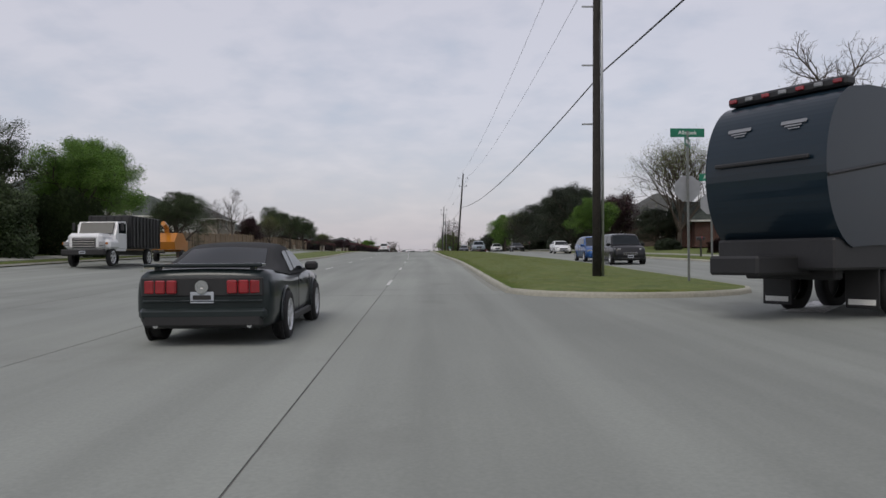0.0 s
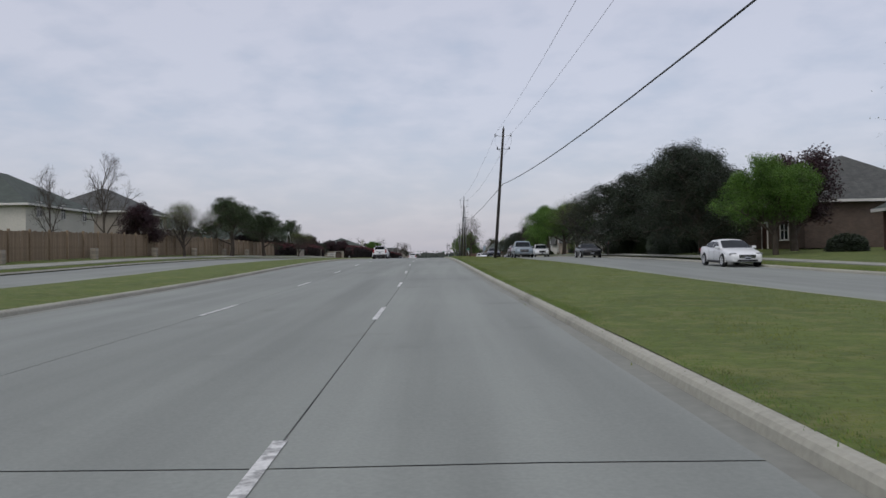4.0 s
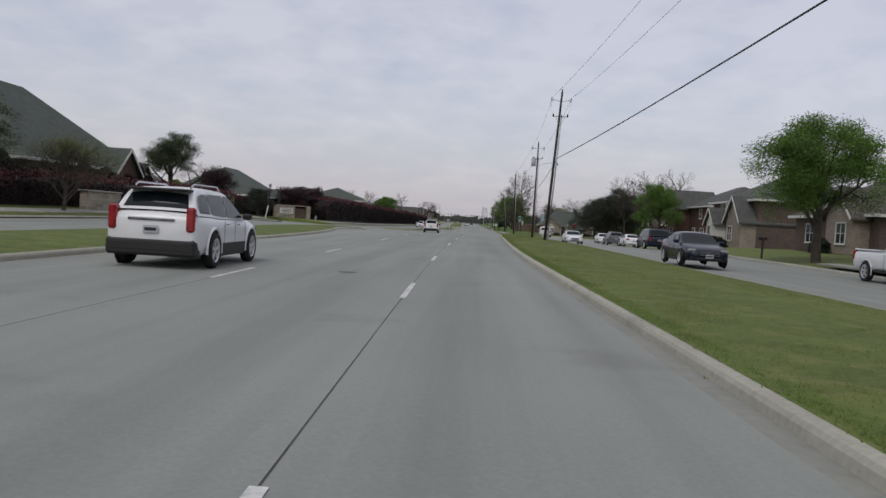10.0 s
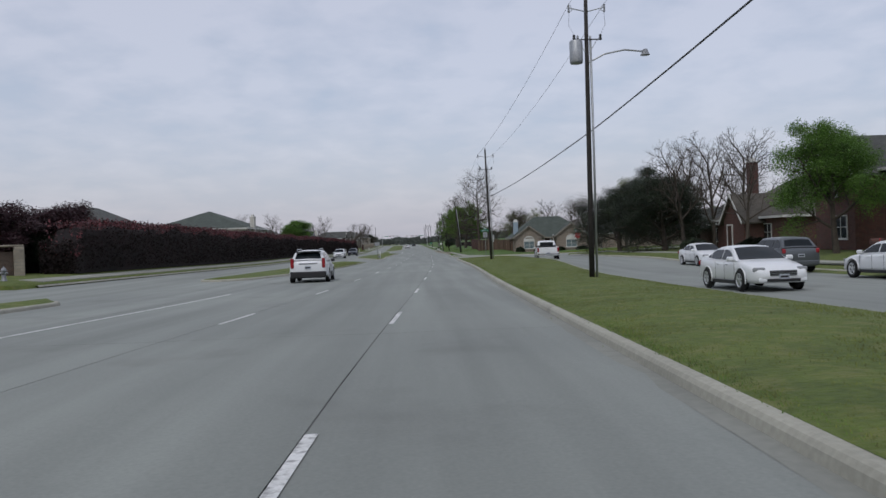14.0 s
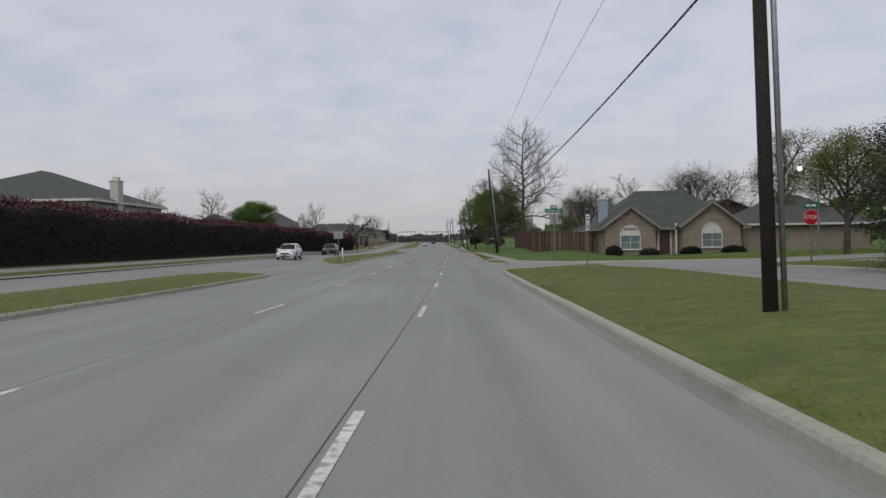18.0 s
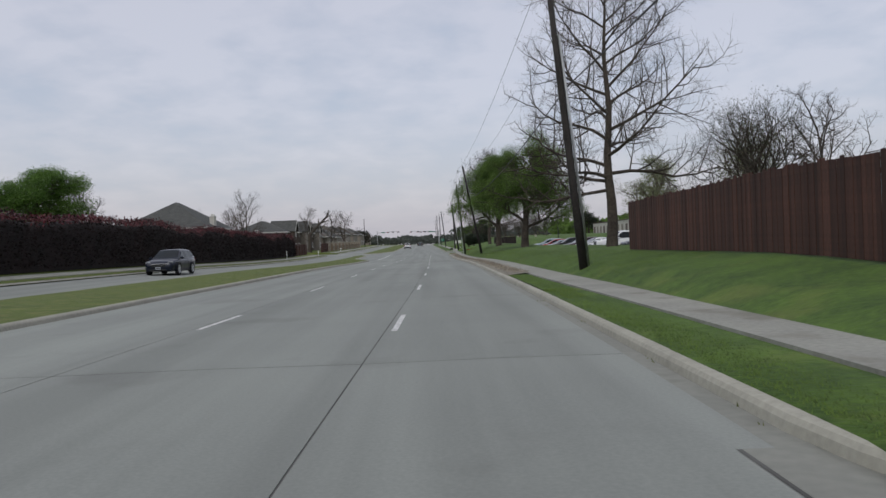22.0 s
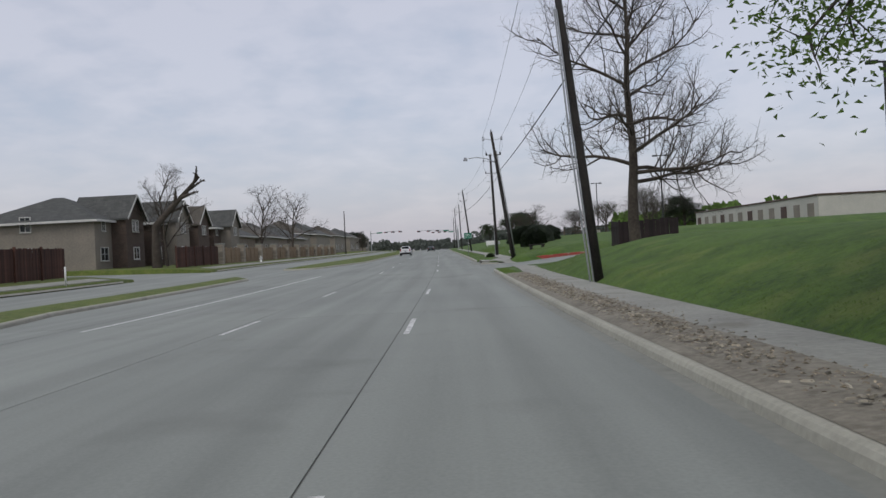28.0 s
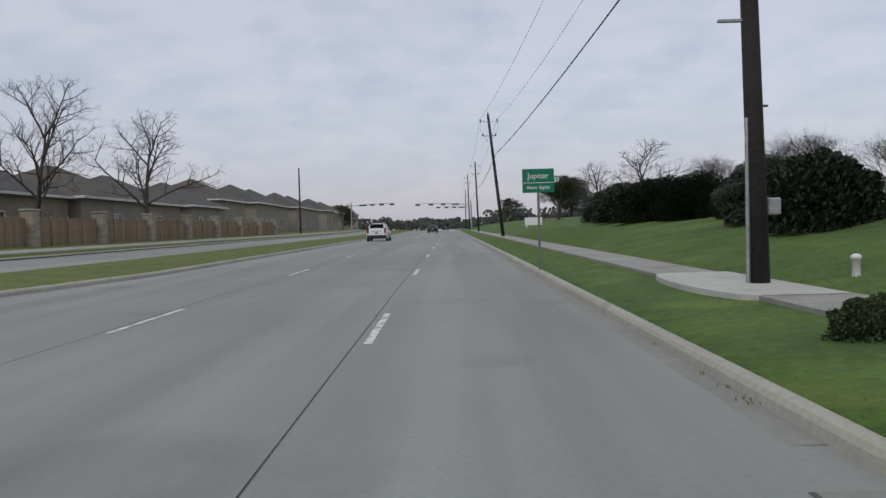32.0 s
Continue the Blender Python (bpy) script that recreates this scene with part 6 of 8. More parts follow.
# the apartment block behind the grass slope
def apartments():
    b = land(43.5, 431, -0.15)
    ob = thing("apartment_building", b, -90, "two-storey apartment block with dark brick bays and tall white windows", "apartment building")
    L, D, Hh = 80.0, 14.0, 5.0
    part("wall", Shape().box((0, 0, Hh / 2), (L, D, Hh), 0.02), APT_WALL, ob)
    rf = Shape()
    gable_roof(rf, -L / 2, L / 2, -D / 2, D / 2, Hh, 2.9, 0.9, run_y=False)
    roof_ = part("roof", rf, BROWN_SHINGLE, ob)
    n_ = 12
    for i in range(n_):
        x = -L / 2 + L * (i + 0.5) / n_
        if i % 2 == 0:
            bay = part("brick_bay", Shape().box((x, -D / 2 - 0.5, Hh / 2), (4.2, 1.0, Hh), 0.02), BROWN_BRICK, ob)
            for s in (-1, 1):
                part("corner_board", Shape().box((x + s * 2.16, -D / 2 - 0.98, Hh / 2), (0.14, 0.14, Hh), 0.01), TRIM, bay)
        for z in (1.35, 3.75):
            for dx in (-1.0, 0.9):
                window(ob, x + dx, z, 0.75, 1.6, -D / 2 - (1.0 if i % 2 == 0 else 0.0), WINDOW, False, (0, 1))
        part("pilaster", Shape().box((x + L / n_ / 2, -D / 2 - 0.06, Hh / 2), (0.22, 0.14, Hh), 0.01), TRIM, ob)
    part("fascia", Shape().box((0, -D / 2 - 0.92, Hh - 0.42), (L + 1.8, 0.04, 0.28), 0.005), TRIM, roof_)
    for i in range(9):
        x = -L / 2 + L * (i + 0.5) / 9
        part("roof_seam", Shape().tube([Vector((x, -D / 2 - 0.9, Hh - 0.22)), Vector((x, -0.2, Hh + 2.86))], 0.04, 5), TRIM, roof_)
    end = Shape().prism([(-D / 2, Hh), (D / 2, Hh), (0, Hh + 2.8)], L / 2 - 0.2, L / 2 - 0.02, "x")
    end.prism([(-D / 2, Hh), (D / 2, Hh), (0, Hh + 2.8)], -L / 2 + 0.02, -L / 2 + 0.2, "x")
    part("gable_wall", end, RED_BRICK, ob)


apartments()
lot = ribbon("car_park", frange(385, 476, 6), lambda y: [(12.2, rise_at(12.2, y) - 0.02), (18, rise_at(18, y) + 0.03), (36, rise_at(36, y) + 0.03)], CONCRETE)
tagged(lot, "grey car park between the grass slope and the apartments", "car park", kind="structure")


def long_block(off, y, turn, L, D, Hh, label, wall):
    ob = thing("long_building", land(off, y, -0.2), turn, label, "building", "distant buildings")
    part("wall", Shape().box((0, 0, Hh / 2), (L, D, Hh), 0.03), wall, ob)
    part("parapet", Shape().box((0, 0, Hh + 0.15), (L + 0.3, D + 0.3, 0.3), 0.03), BROWN_BRICK, ob)
    for i in range(int(L // 5)):
        dr = part("bay_door", Shape().box((-L / 2 + 5 * i + 2.5, -D / 2 - 0.04, 1.3), (2.2, 0.1, 2.5), 0.02), TAUPE if i % 3 else DARK_DOOR, ob)
    return ob


long_block(66, 580, -90, 60, 14, 3.6, "long low pale storage building beyond the grass bank", SIDING)


# ---- fences ----
def fence_run(name, a, b, label, mat, height=1.85, panel=2.4, board=0.15, group="fences", cap=True, posts=True, board_parts=True, back=1):
    """Upright boards on rails between posts, from a to b (off, y)."""
    pa, pb = land(*a), land(*b)
    ob = thing(name, pa, 0, label, "fence", group)
    d = pb - pa
    flat_len = math.hypot(d.x, d.y)
    ang = math.atan2(d.y, d.x)
    n_ = max(int(flat_len / panel), 1)
    r = random.Random(int(a[1]))
    me_cache = {}
    for i in range(n_):
        o = a[0] + (b[0] - a[0]) * i / n_
        yy = a[1] + (b[1] - a[1]) * i / n_
        o2 = a[0] + (b[0] - a[0]) * (i + 1) / n_
        y2 = a[1] + (b[1] - a[1]) * (i + 1) / n_
        p, q = land(o, yy) - pa, land(o2, y2) - pa
        seg = q - p
        ln = math.hypot(seg.x, seg.y)
        dz = seg.z
        rot = Matrix.Rotation(math.atan2(seg.y, seg.x), 3, "Z")
        k = int(ln / board)
        if board_parts:
            for j in range(k):
                key = r.randrange(5)
                if key not in me_cache:
                    rr = random.Random(key)
                    hh = height * rr.uniform(0.975, 1.015)
                    me_cache[key] = mesh_of("board", *(lambda s: (s.v, s.f))(Shape().box((0, 0, hh / 2 + 0.03), (board * 1.07, 0.02, hh), 0.004)), mat)
                bo = part("board", me_cache[key], None, ob)
                u = (j + 0.5) / k
                c = p + seg * u
                bo.matrix_basis = Matrix.Translation(c + rot @ Vector((0, 0.012 * (j % 2) + r.uniform(-0.004, 0.004), 0))) @ rot.to_4x4() @ Matrix.Rotation(r.uniform(-0.012, 0.012), 4, "Y")
        else:
            sh = Shape()
            for j in range(k):
                hh = height * r.uniform(0.985, 1.01)
                c = p + seg * ((j + 0.5) / k) + Vector((0, 0, hh / 2 + 0.03))
                sh.box(c + rot @ Vector((0, r.uniform(-0.006, 0.006), 0)), (ln / k - 0.01, 0.022, hh), 0.004, rot)
            part("fence_panel", sh, mat, ob)
        rails = Shape()
        for z in (0.35, height - 0.3):
            rails.box((p + q) / 2 + Vector((0, 0, z)) + rot @ Vector((0, 0.05 * back, 0)), (ln, 0.04, 0.09), 0.004, rot)
        part("rail", rails, mat, ob)
        if posts:
            part("post", Shape().box(p + Vector((0, 0, height / 2 + 0.05)) + rot @ Vector((0, -0.03, 0)), (0.12, 0.13, height + 0.15), 0.012, rot), mat, ob)
    return ob


for a, b in ((40, 86), (86, 132), (132, 178)):
    fence_run("wooden_fence", (-22.2, a), (-22.2, b), "tan board fence with dark posts behind the far walkway", FENCE_TAN, 1.75, 2.4, 0.165)
fence_run("wooden_fence", (8.1, 341.0), (8.1, 361.5), "red-stained board fence along the walkway", FENCE_RED, 1.8, 2.4, 0.14, posts=False, back=-1)
fence_run("wooden_fence", (8.1, 341.0), (14.0, 339.6), "weathered brown board fence beside the corner house", FENCE_GREY, 1.75, 2.4, 0.14, board_parts=True)
fence_run("wooden_fence", (-22.3, 462), (-22.3, 476), "dark red board fence beside the side street", FENCE_RED, 1.8, 2.4, 0.15)
fence_run("wooden_fence", (-22.3, 496), (-22.3, 509), "dark red board fence behind the townhouses", FENCE_RED, 1.8, 2.4, 0.15)


def pillar(off, y, w, h, label, mat=STONE, cap=True):
    ob = thing("stone_pillar", land(off, y), 0, label, "pillar", "fence pillars")
    part("shaft", Shape().box((0, 0, h / 2 - 0.05), (w, w, h + 0.1), 0.03), mat, ob)
    if cap:
        part("cap", Shape().box((0, 0, h + 0.05), (w + 0.12, w + 0.12, 0.12), 0.03), WALKWAY, ob)


ys_ = [509.6 + 8.8 * i for i in range(11)]
for a, b in zip(ys_, ys_[1:]):
    fence_run("wooden_fence", (-22.3, a + 0.4), (-22.3, b - 0.4), "tan board fence panel between stone pillars", FENCE_TAN, 1.6, 2.0, 0.15)
for y in ys_:
    pillar(-22.25, y, 0.75, 2.0, "square pale stone pillar in the townhouse fence")
for y in (64, 86, 101, 113, 125, 136, 147, 158, 168):
    pillar(-21.6, y, 0.42, 0.75, "short pale stone footing before the board fence", STONE, False)


# ---- entrance wall, signs, lamps and small things ----
def entrance_wall(off, y, turn, plate, label):
    ob = thing("entrance_wall", land(off, y), turn, label, "wall", "entrance walls")
    part("wall", Shape().box((-0.9, 0, 0.75), (2.5, 0.5, 1.8), 0.04), STONE, ob)
    part("side_wall", Shape().box((1.2, 0.1, 0.6), (1.7, 0.3, 1.5), 0.03), BROWN_BRICK, ob)
    part("coping", Shape().box((0.1, 0, 1.68), (4.9, 0.62, 0.12), 0.03), STONE, ob)
    for o, w in ((-2.35, 0.4), (2.3, 0.55)):
        part("pillar", Shape().box((o, 0, 0.75), (w, 0.66, 1.74), 0.04), STONE, ob)
    if plate:
        pl = part("sign_plate", Shape().box((-0.85, -0.27, 0.95), (1.9, 0.06, 0.75), 0.02), TRIM, ob)
        for i, (z, w_) in enumerate(((1.15, 1.3), (0.95, 1.5), (0.77, 1.0))):
            part("plate_bar", Shape().box((-0.85, -0.305, z), (w_, 0.012, 0.07), 0.003), BLACK_METAL, pl)
    return ob


entrance_wall(-25.6, 254.3, 32, True, "low pale stone entrance wall with a name plate")
entrance_wall(-24.5, 222.5, 140, True, "low pale stone entrance wall with a name plate")
wing = thing("entrance_wall", land(-20.9, 192.5), 90, "plain tan stone garden wall before the hedge", "wall", "entrance walls")
part("wall", Shape().box((0, 0, 0.5), (4.2, 0.5, 1.1), 0.04), STONE, wing)
part("coping", Shape().box((0, 0, 1.09), (4.4, 0.62, 0.1), 0.03), WALKWAY, wing)

SIGN_GREEN = material("sign_green", (0.0, 0.16, 0.085), (0.0, 0.13, 0.07), 0.4, 4, 1)
SIGN_WHITE = material("sign_white", (0.75, 0.75, 0.74), (0.66, 0.66, 0.65), 0.4, 4, 1)
SIGN_RED = material("sign_red", (0.42, 0.012, 0.02), (0.36, 0.01, 0.018), 0.4, 4, 1)
SIGN_BACK = material("sign_back", (0.34, 0.35, 0.36), (0.27, 0.28, 0.29), 0.45, 5, 1, metal=0.5)
POST = material("sign_post_steel", (0.20, 0.21, 0.20), (0.13, 0.135, 0.13), 0.5, 10, 2, metal=0.4)


def lettering(text, size, mat, parent, at, turn=None):
    """Raised letters as a mesh, facing -y."""
    cu = bpy.data.curves.new("lettering", "FONT")
    cu.body, cu.size, cu.extrude, cu.align_x, cu.align_y = text, size, 0.002, "CENTER", "CENTER"
    tmp = bpy.data.objects.new("lettering", cu)
    scene.collection.objects.link(tmp)
    dg = bpy.context.evaluated_depsgraph_get()
    me = bpy.data.meshes.new_from_object(tmp.evaluated_get(dg))
    bpy.data.objects.remove(tmp)
    me.materials.clear()
    me.materials.append(mat)
    ob = part("lettering", me, mat, parent)
    ob.matrix_basis = Matrix.Translation(at) @ (turn or Matrix()) @ Matrix.Rotation(math.pi / 2, 4, "X")
    return ob


def post_of(ob, h, w=0.06):
    return part("post", Shape().box((0, 0, h / 2), (w, w, h), 0.006), POST, ob)


def blade(ob, z, text, w, turn, size=0.17, both=True):
    rot = Matrix.Rotation(radians(turn), 4, "Z")
    b = part("name_blade", Shape().box((0, 0, z), (w, 0.02, 0.26), 0.006, rot.to_3x3()), SIGN_GREEN, ob)
    for s in (0, math.pi):
        r2 = rot @ Matrix.Rotation(s, 4, "Z")
        if text:
            lettering(text, size, SIGN_WHITE, b, Vector((0, 0, z)) + (r2 @ Vector((0, -0.013, 0))), r2)
        else:
            part("blade_bar", Shape().box(Vector((0, 0, z)) + (r2 @ Vector((0, -0.013, 0))), (w * 0.7, 0.004, 0.1), 0.001, r2.to_3x3()), SIGN_WHITE, b)
    return b


def octagon(ob, z, y0, text=True, turn=0):
    rot = Matrix.Rotation(radians(turn), 4, "Z")
    r = 0.41
    pts = [(r * math.cos(radians(22.5 + 45 * i)), z + r * math.sin(radians(22.5 + 45 * i))) for i in range(8)]
    sh = Shape().prism(pts, y0, y0 + 0.012)
    sh.v = [rot @ v for v in sh.v]
    s = part("octagon_plate", sh, SIGN_RED if text else SIGN_BACK, ob)
    if text:
        lettering("STOP", 0.27, SIGN_WHITE, s, rot @ Vector((0, y0 - 0.003, z)), rot)
        rim = Shape().tube([rot @ Vector((a * 0.95, y0 - 0.002, z + (c - z) * 0.95)) for a, c in pts + pts[:1]], 0.008, 4)
        part("white_rim", rim, SIGN_WHITE, s)
    return s


s1 = thing("street_name_sign", land(9.0, 35.3), 0, "green street-name blades on a tall steel post", "street sign", "signs")
post_of(s1, 4.45)
blade(s1, 4.4, "Albrook", 1.05, 4)
blade(s1, 4.12, "", 0.95, 62)
octagon(s1, 2.75, 0.06, False)
s2 = thing("street_name_sign", land(11.6, 40.5), 0, "green street-name blades over a stop sign seen from behind", "street sign", "signs")
post_of(s2, 3.5)
blade(s2, 3.45, "Albrook", 0.9, 4)
blade(s2, 3.2, "", 0.8, 80)
octagon(s2, 2.5, 0.06, False)
s3 = thing("street_name_sign", land(8.3, 327.2), 0, "green street-name blades on a tall steel post at the corner", "street sign", "signs")
post_of(s3, 3.75, 0.07)
blade(s3, 3.68, "Mountain Side", 1.35, -3, 0.17)
blade(s3, 3.95, "", 0.95, 55)
part("sign_plate", Shape().box((0, 0.05, 3.05), (0.62, 0.012, 0.76), 0.004), SIGN_BACK, s3)
s4 = thing("stop_sign", land(18.6, 308.2), 0, "red octagonal stop sign with a green name blade", "stop sign", "signs")
post_of(s4, 2.9)
octagon(s4, 2.25, -0.05)
blade(s4, 2.85, "", 0.8, 10)
s5 = thing("speed_sign", spot(8.2, 312.6, 0.14), 52, "white rectangular speed sign on a steel post in the verge", "road sign", "signs")
post_of(s5, 2.9)
pl = part("sign_plate", Shape().box((0, -0.045, 2.45), (0.46, 0.012, 0.9), 0.02), SIGN_WHITE, s5)
lettering("10", 0.34, BLACK_METAL, pl, (0, -0.054, 2.22))
for z in (2.78, 2.62):
    part("plate_bar", Shape().box((0, -0.054, z), (0.3, 0.004, 0.07), 0.001), BLACK_METAL, pl)
s6 = thing("road_sign", spot(-8.2, 331.3, 0.16), 0, "pale double sign plate on a post at the median's nose", "road sign", "signs")
post_of(s6, 2.55)
part("sign_plate", Shape().box((-0.19, -0.04, 2.2), (0.36, 0.012, 0.6), 0.01), SIGN_BACK, s6)
part("sign_plate", Shape().box((0.19, -0.04, 2.2), (0.36, 0.012, 0.6), 0.01), SIGN_BACK, s6)
s7 = thing("marker_post", spot(-7.7, 329.9, 0.14), 0, "slim white marker post at the median's nose", "marker post", "signs")
part("post", Shape().tube([(0, 0, 0), (0, 0, 1.2)], 0.05, 10), WHITE_PLASTIC, s7, smooth=True)
for dy, h in ((0.0, 0.42), (0.35, 0.34)):
    ub = thing("utility_box", spot(-8.0 + 0.3 * dy, 331.9 + dy, 0.15), 10, "small pale utility box in the median grass", "utility box", "utility boxes")
    part("body", Shape().box((0, 0, h / 2), (0.14, 0.1, h), 0.015), CERAMIC, ub)
    part("lid", Shape().box((0, 0, h + 0.01), (0.16, 0.12, 0.03), 0.008), CERAMIC, ub)
s8 = thing("direction_sign", land(3.4, 512.4), 0, "green guide sign for the next signal on a post", "road sign", "signs")
post_of(s8, 2.05)
pl = part("sign_plate", Shape().box((0, -0.05, 2.24), (0.80, 0.012, 0.60), 0.02), SIGN_GREEN, s8)
lettering("Jupiter", 0.20, SIGN_WHITE, pl, (0, -0.06, 2.36))
lettering("Next Signal", 0.125, SIGN_WHITE, pl, (0, -0.06, 2.07))
part("divider", Shape().box((0, -0.058, 2.19), (0.76, 0.004, 0.012), 0.001), SIGN_WHITE, pl)
s9 = thing("board_sign", land(9.9, 574.8, -0.2), 0, "low blank white board sign on the grass", "board sign", "signs")
part("board", Shape().box((0, 0, 0.75), (1.8, 0.1, 0.8), 0.02), SIGN_WHITE, s9)
for s in (-0.7, 0.7):
    part("leg", Shape().box((s, 0.02, 0.2), (0.1, 0.1, 0.5), 0.01), SIGN_WHITE, s9)
for o, y, h in ((-19.4, 396, 1.3), (-19.4, 440, 1.3), (-19.4, 470, 1.0)):
    m_ = thing("marker_post", land(o, y), 0, "slim white marker post by the walkway", "marker post", "signs")
    part("post", Shape().tube([(0, 0, 0), (0, 0, h)], 0.05, 8), WHITE_PLASTIC, m_, smooth=True)


def hydrant(off, y, label, mat=WHITE_PLASTIC):
    ob = thing("fire_hydrant", land(off, y), 0, label, "fire hydrant", "hydrants")
    part("barrel", Shape().lathe([(0.16, 0), (0.16, 0.04), (0.11, 0.06), (0.11, 0.48), (0.14, 0.5), (0.14, 0.54), (0.11, 0.6), (0.05, 0.68), (0.0, 0.7)], sides=14), mat, ob, smooth=True)
    for a in (0, 90, 180):
        part("nozzle", Shape().tube([(0, 0, 0.4), (0.19 * math.cos(radians(a)), -0.19 * math.sin(radians(a)), 0.4)], 0.055, 8), mat, ob)
    part("nut", Shape().box((0, 0, 0.72), (0.05, 0.05, 0.06), 0.006), mat, ob)


mk = thing("marker_post", land(7.0, 503.9), 0, "short white plastic marker post with a domed cap on the grass", "marker post", "signs")
part("post", Shape().lathe([(0.06, -0.05), (0.06, 0.24), (0.075, 0.25), (0.075, 0.29), (0.04, 0.32), (0, 0.325)], sides=12), WHITE_PLASTIC, mk, smooth=True)
hydrant(-20.9, 522, "pale fire hydrant before the fence")
hydrant(-21.0, 249, "pale blue fire hydrant by the entrance", CERAMIC)


def area_lamp(off, y, h, label="tall dark car-park lamp with two flat heads"):
    ob = thing("car_park_lamp", land(off, y, -0.2), 0, label, "lamp post", "car-park lamps")
    part("base", Shape().tube([(0, 0, 0), (0, 0, 0.7)], 0.28, 12), KERB, ob)
    part("pole", Shape().box((0, 0, h / 2), (0.13, 0.13, h), 0.01), BLACK_METAL, ob)
    part("crossarm", Shape().box((0, 0, h), (0.9, 0.09, 0.09), 0.01), BLACK_METAL, ob)
    for s in (-1, 1):
        part("lamp_head", Shape().box((s * 0.62, 0, h), (0.5, 0.36, 0.16), 0.03), BLACK_METAL, ob)


area_lamp(25.4, 516.7, 8.2)
area_lamp(26.3, 557.2, 8.2)
area_lamp(22.0, 466, 9.0)

sl = thing("street_lamp", land(24.0, 319.0), 0, "slim dark street lamp with a pale lit globe", "street lamp", "signs")
part("pole", Shape().tube([(0, 0, 0), (0, 0, 5.0), (-0.3, 0, 5.5), (-1.1, 0, 5.6)], 0.06, 8), POST, sl)
GLOBE = material("lamp_globe", (0.8, 0.82, 0.78), (0.75, 0.78, 0.74), 0.3)
gb = GLOBE.node_tree.nodes["Principled BSDF"]
gb.inputs["Emission Color"].default_value, gb.inputs["Emission Strength"].default_value = (0.9, 1.0, 0.85, 1), 1.5
part("lamp_head", Shape().lathe([(0, -0.16), (0.12, -0.1), (0.15, 0.02), (0.1, 0.12), (0, 0.14)], (-1.15, 0, 5.52), sides=12), GLOBE, sl)
el = thing("entrance_lamp", land(-20.4, 225.0), 0, "leaning lamp post with a white globe by the entrance", "lamp post", "signs")
part("base", Shape().tube([(0, 0, -0.1), (0.24, 0, 1.25)], 0.06, 8), WHITE_PLASTIC, el)
part("pole", Shape().tube([(0.24, 0, 1.25), (0.33, 0, 2.0), (0.35, 0, 3.1)], 0.05, 8), BLACK_METAL, el)
part("lamp_head", Shape().lathe([(0, -0.05), (0.12, 0.0), (0.16, 0.15), (0.12, 0.3), (0.0, 0.38)], (0.35, 0, 3.1), sides=12), CERAMIC, el)


def mailbox(off, y, mat=BLACK_METAL, label="mailbox on a wooden post beside the service road"):
    ob = thing("mailbox", land(off, y), -90, label, "mailbox", "mailboxes")
    part("post", Shape().box((0, 0, 0.5), (0.1, 0.1, 1.1), 0.01), POLE_WOOD, ob)
    prof = [(-0.09, 1.05), (0.09, 1.05), (0.09, 1.17)] + [(0.09 * math.cos(radians(a)), 1.17 + 0.09 * math.sin(radians(a))) for a in (30, 60, 90, 120, 150)] + [(-0.09, 1.17)]
    b_ = part("box", Shape().prism(prof, -0.28, 0.24), mat, ob)
    part("flag", Shape().box((0.1, 0.05, 1.2), (0.012, 0.04, 0.16), 0.002), SIGN_RED, b_)


for o, y, m_ in ((18.8, 84.5, WHITE_PLASTIC), (18.8, 86.0, BLACK_METAL), (18.8, 62, BLACK_METAL), (18.8, 137, BLACK_METAL), (18.8, 195, BLACK_METAL), (18.9, 240.5, RED_BRICK), (18.9, 300, BLACK_METAL)):
    mailbox(o, y, m_)

rail = thing("rail_fence", land(24.0, 551.0), 0, "low brown post-and-rail fence on the rise", "fence", "fences")
ends = [land(19.0 + 1.7 * i, 560.0 - 2.9 * i) - land(24.0, 551.0) for i in range(8)]
for p_ in ends:
    part("post", Shape().box(p_ + Vector((0, 0, 0.5)), (0.12, 0.12, 1.1), 0.01), FENCE_GREY, rail)
for z in (0.45, 0.9):
    for p_, q_ in zip(ends, ends[1:]):
        part("rail", Shape().tube([p_ + Vector((0, 0, z)), q_ + Vector((0, 0, z))], 0.05, 6), FENCE_GREY, rail)
bench = thing("bench", land(9.2, 500.6), 10, "low dark plank bench half sunk in the grass bank", "bench")
part("seat", Shape().box((0, 0, 0.33), (1.5, 0.42, 0.09), 0.02), POLE_WOOD, bench)
for s in (-0.55, 0.55):
    part("leg", Shape().box((s, 0, 0.04), (0.2, 0.34, 0.52), 0.02), POLE_WOOD, bench)
DARK_BOARDS = material("dark_boards", (0.024, 0.016, 0.015), (0.013, 0.009, 0.008), 0.9, 10, 0.9, per="object", spread=0.3)
fence_run("bin_enclosure", (12.6, 482.2), (16.6, 482.2), "dark board screen round the bins", DARK_BOARDS, 1.9, 2.2, 0.15)
fence_run("bin_enclosure", (12.6, 482.3), (12.6, 484.7), "dark board screen round the bins", DARK_BOARDS, 1.9, 2.2, 0.15)


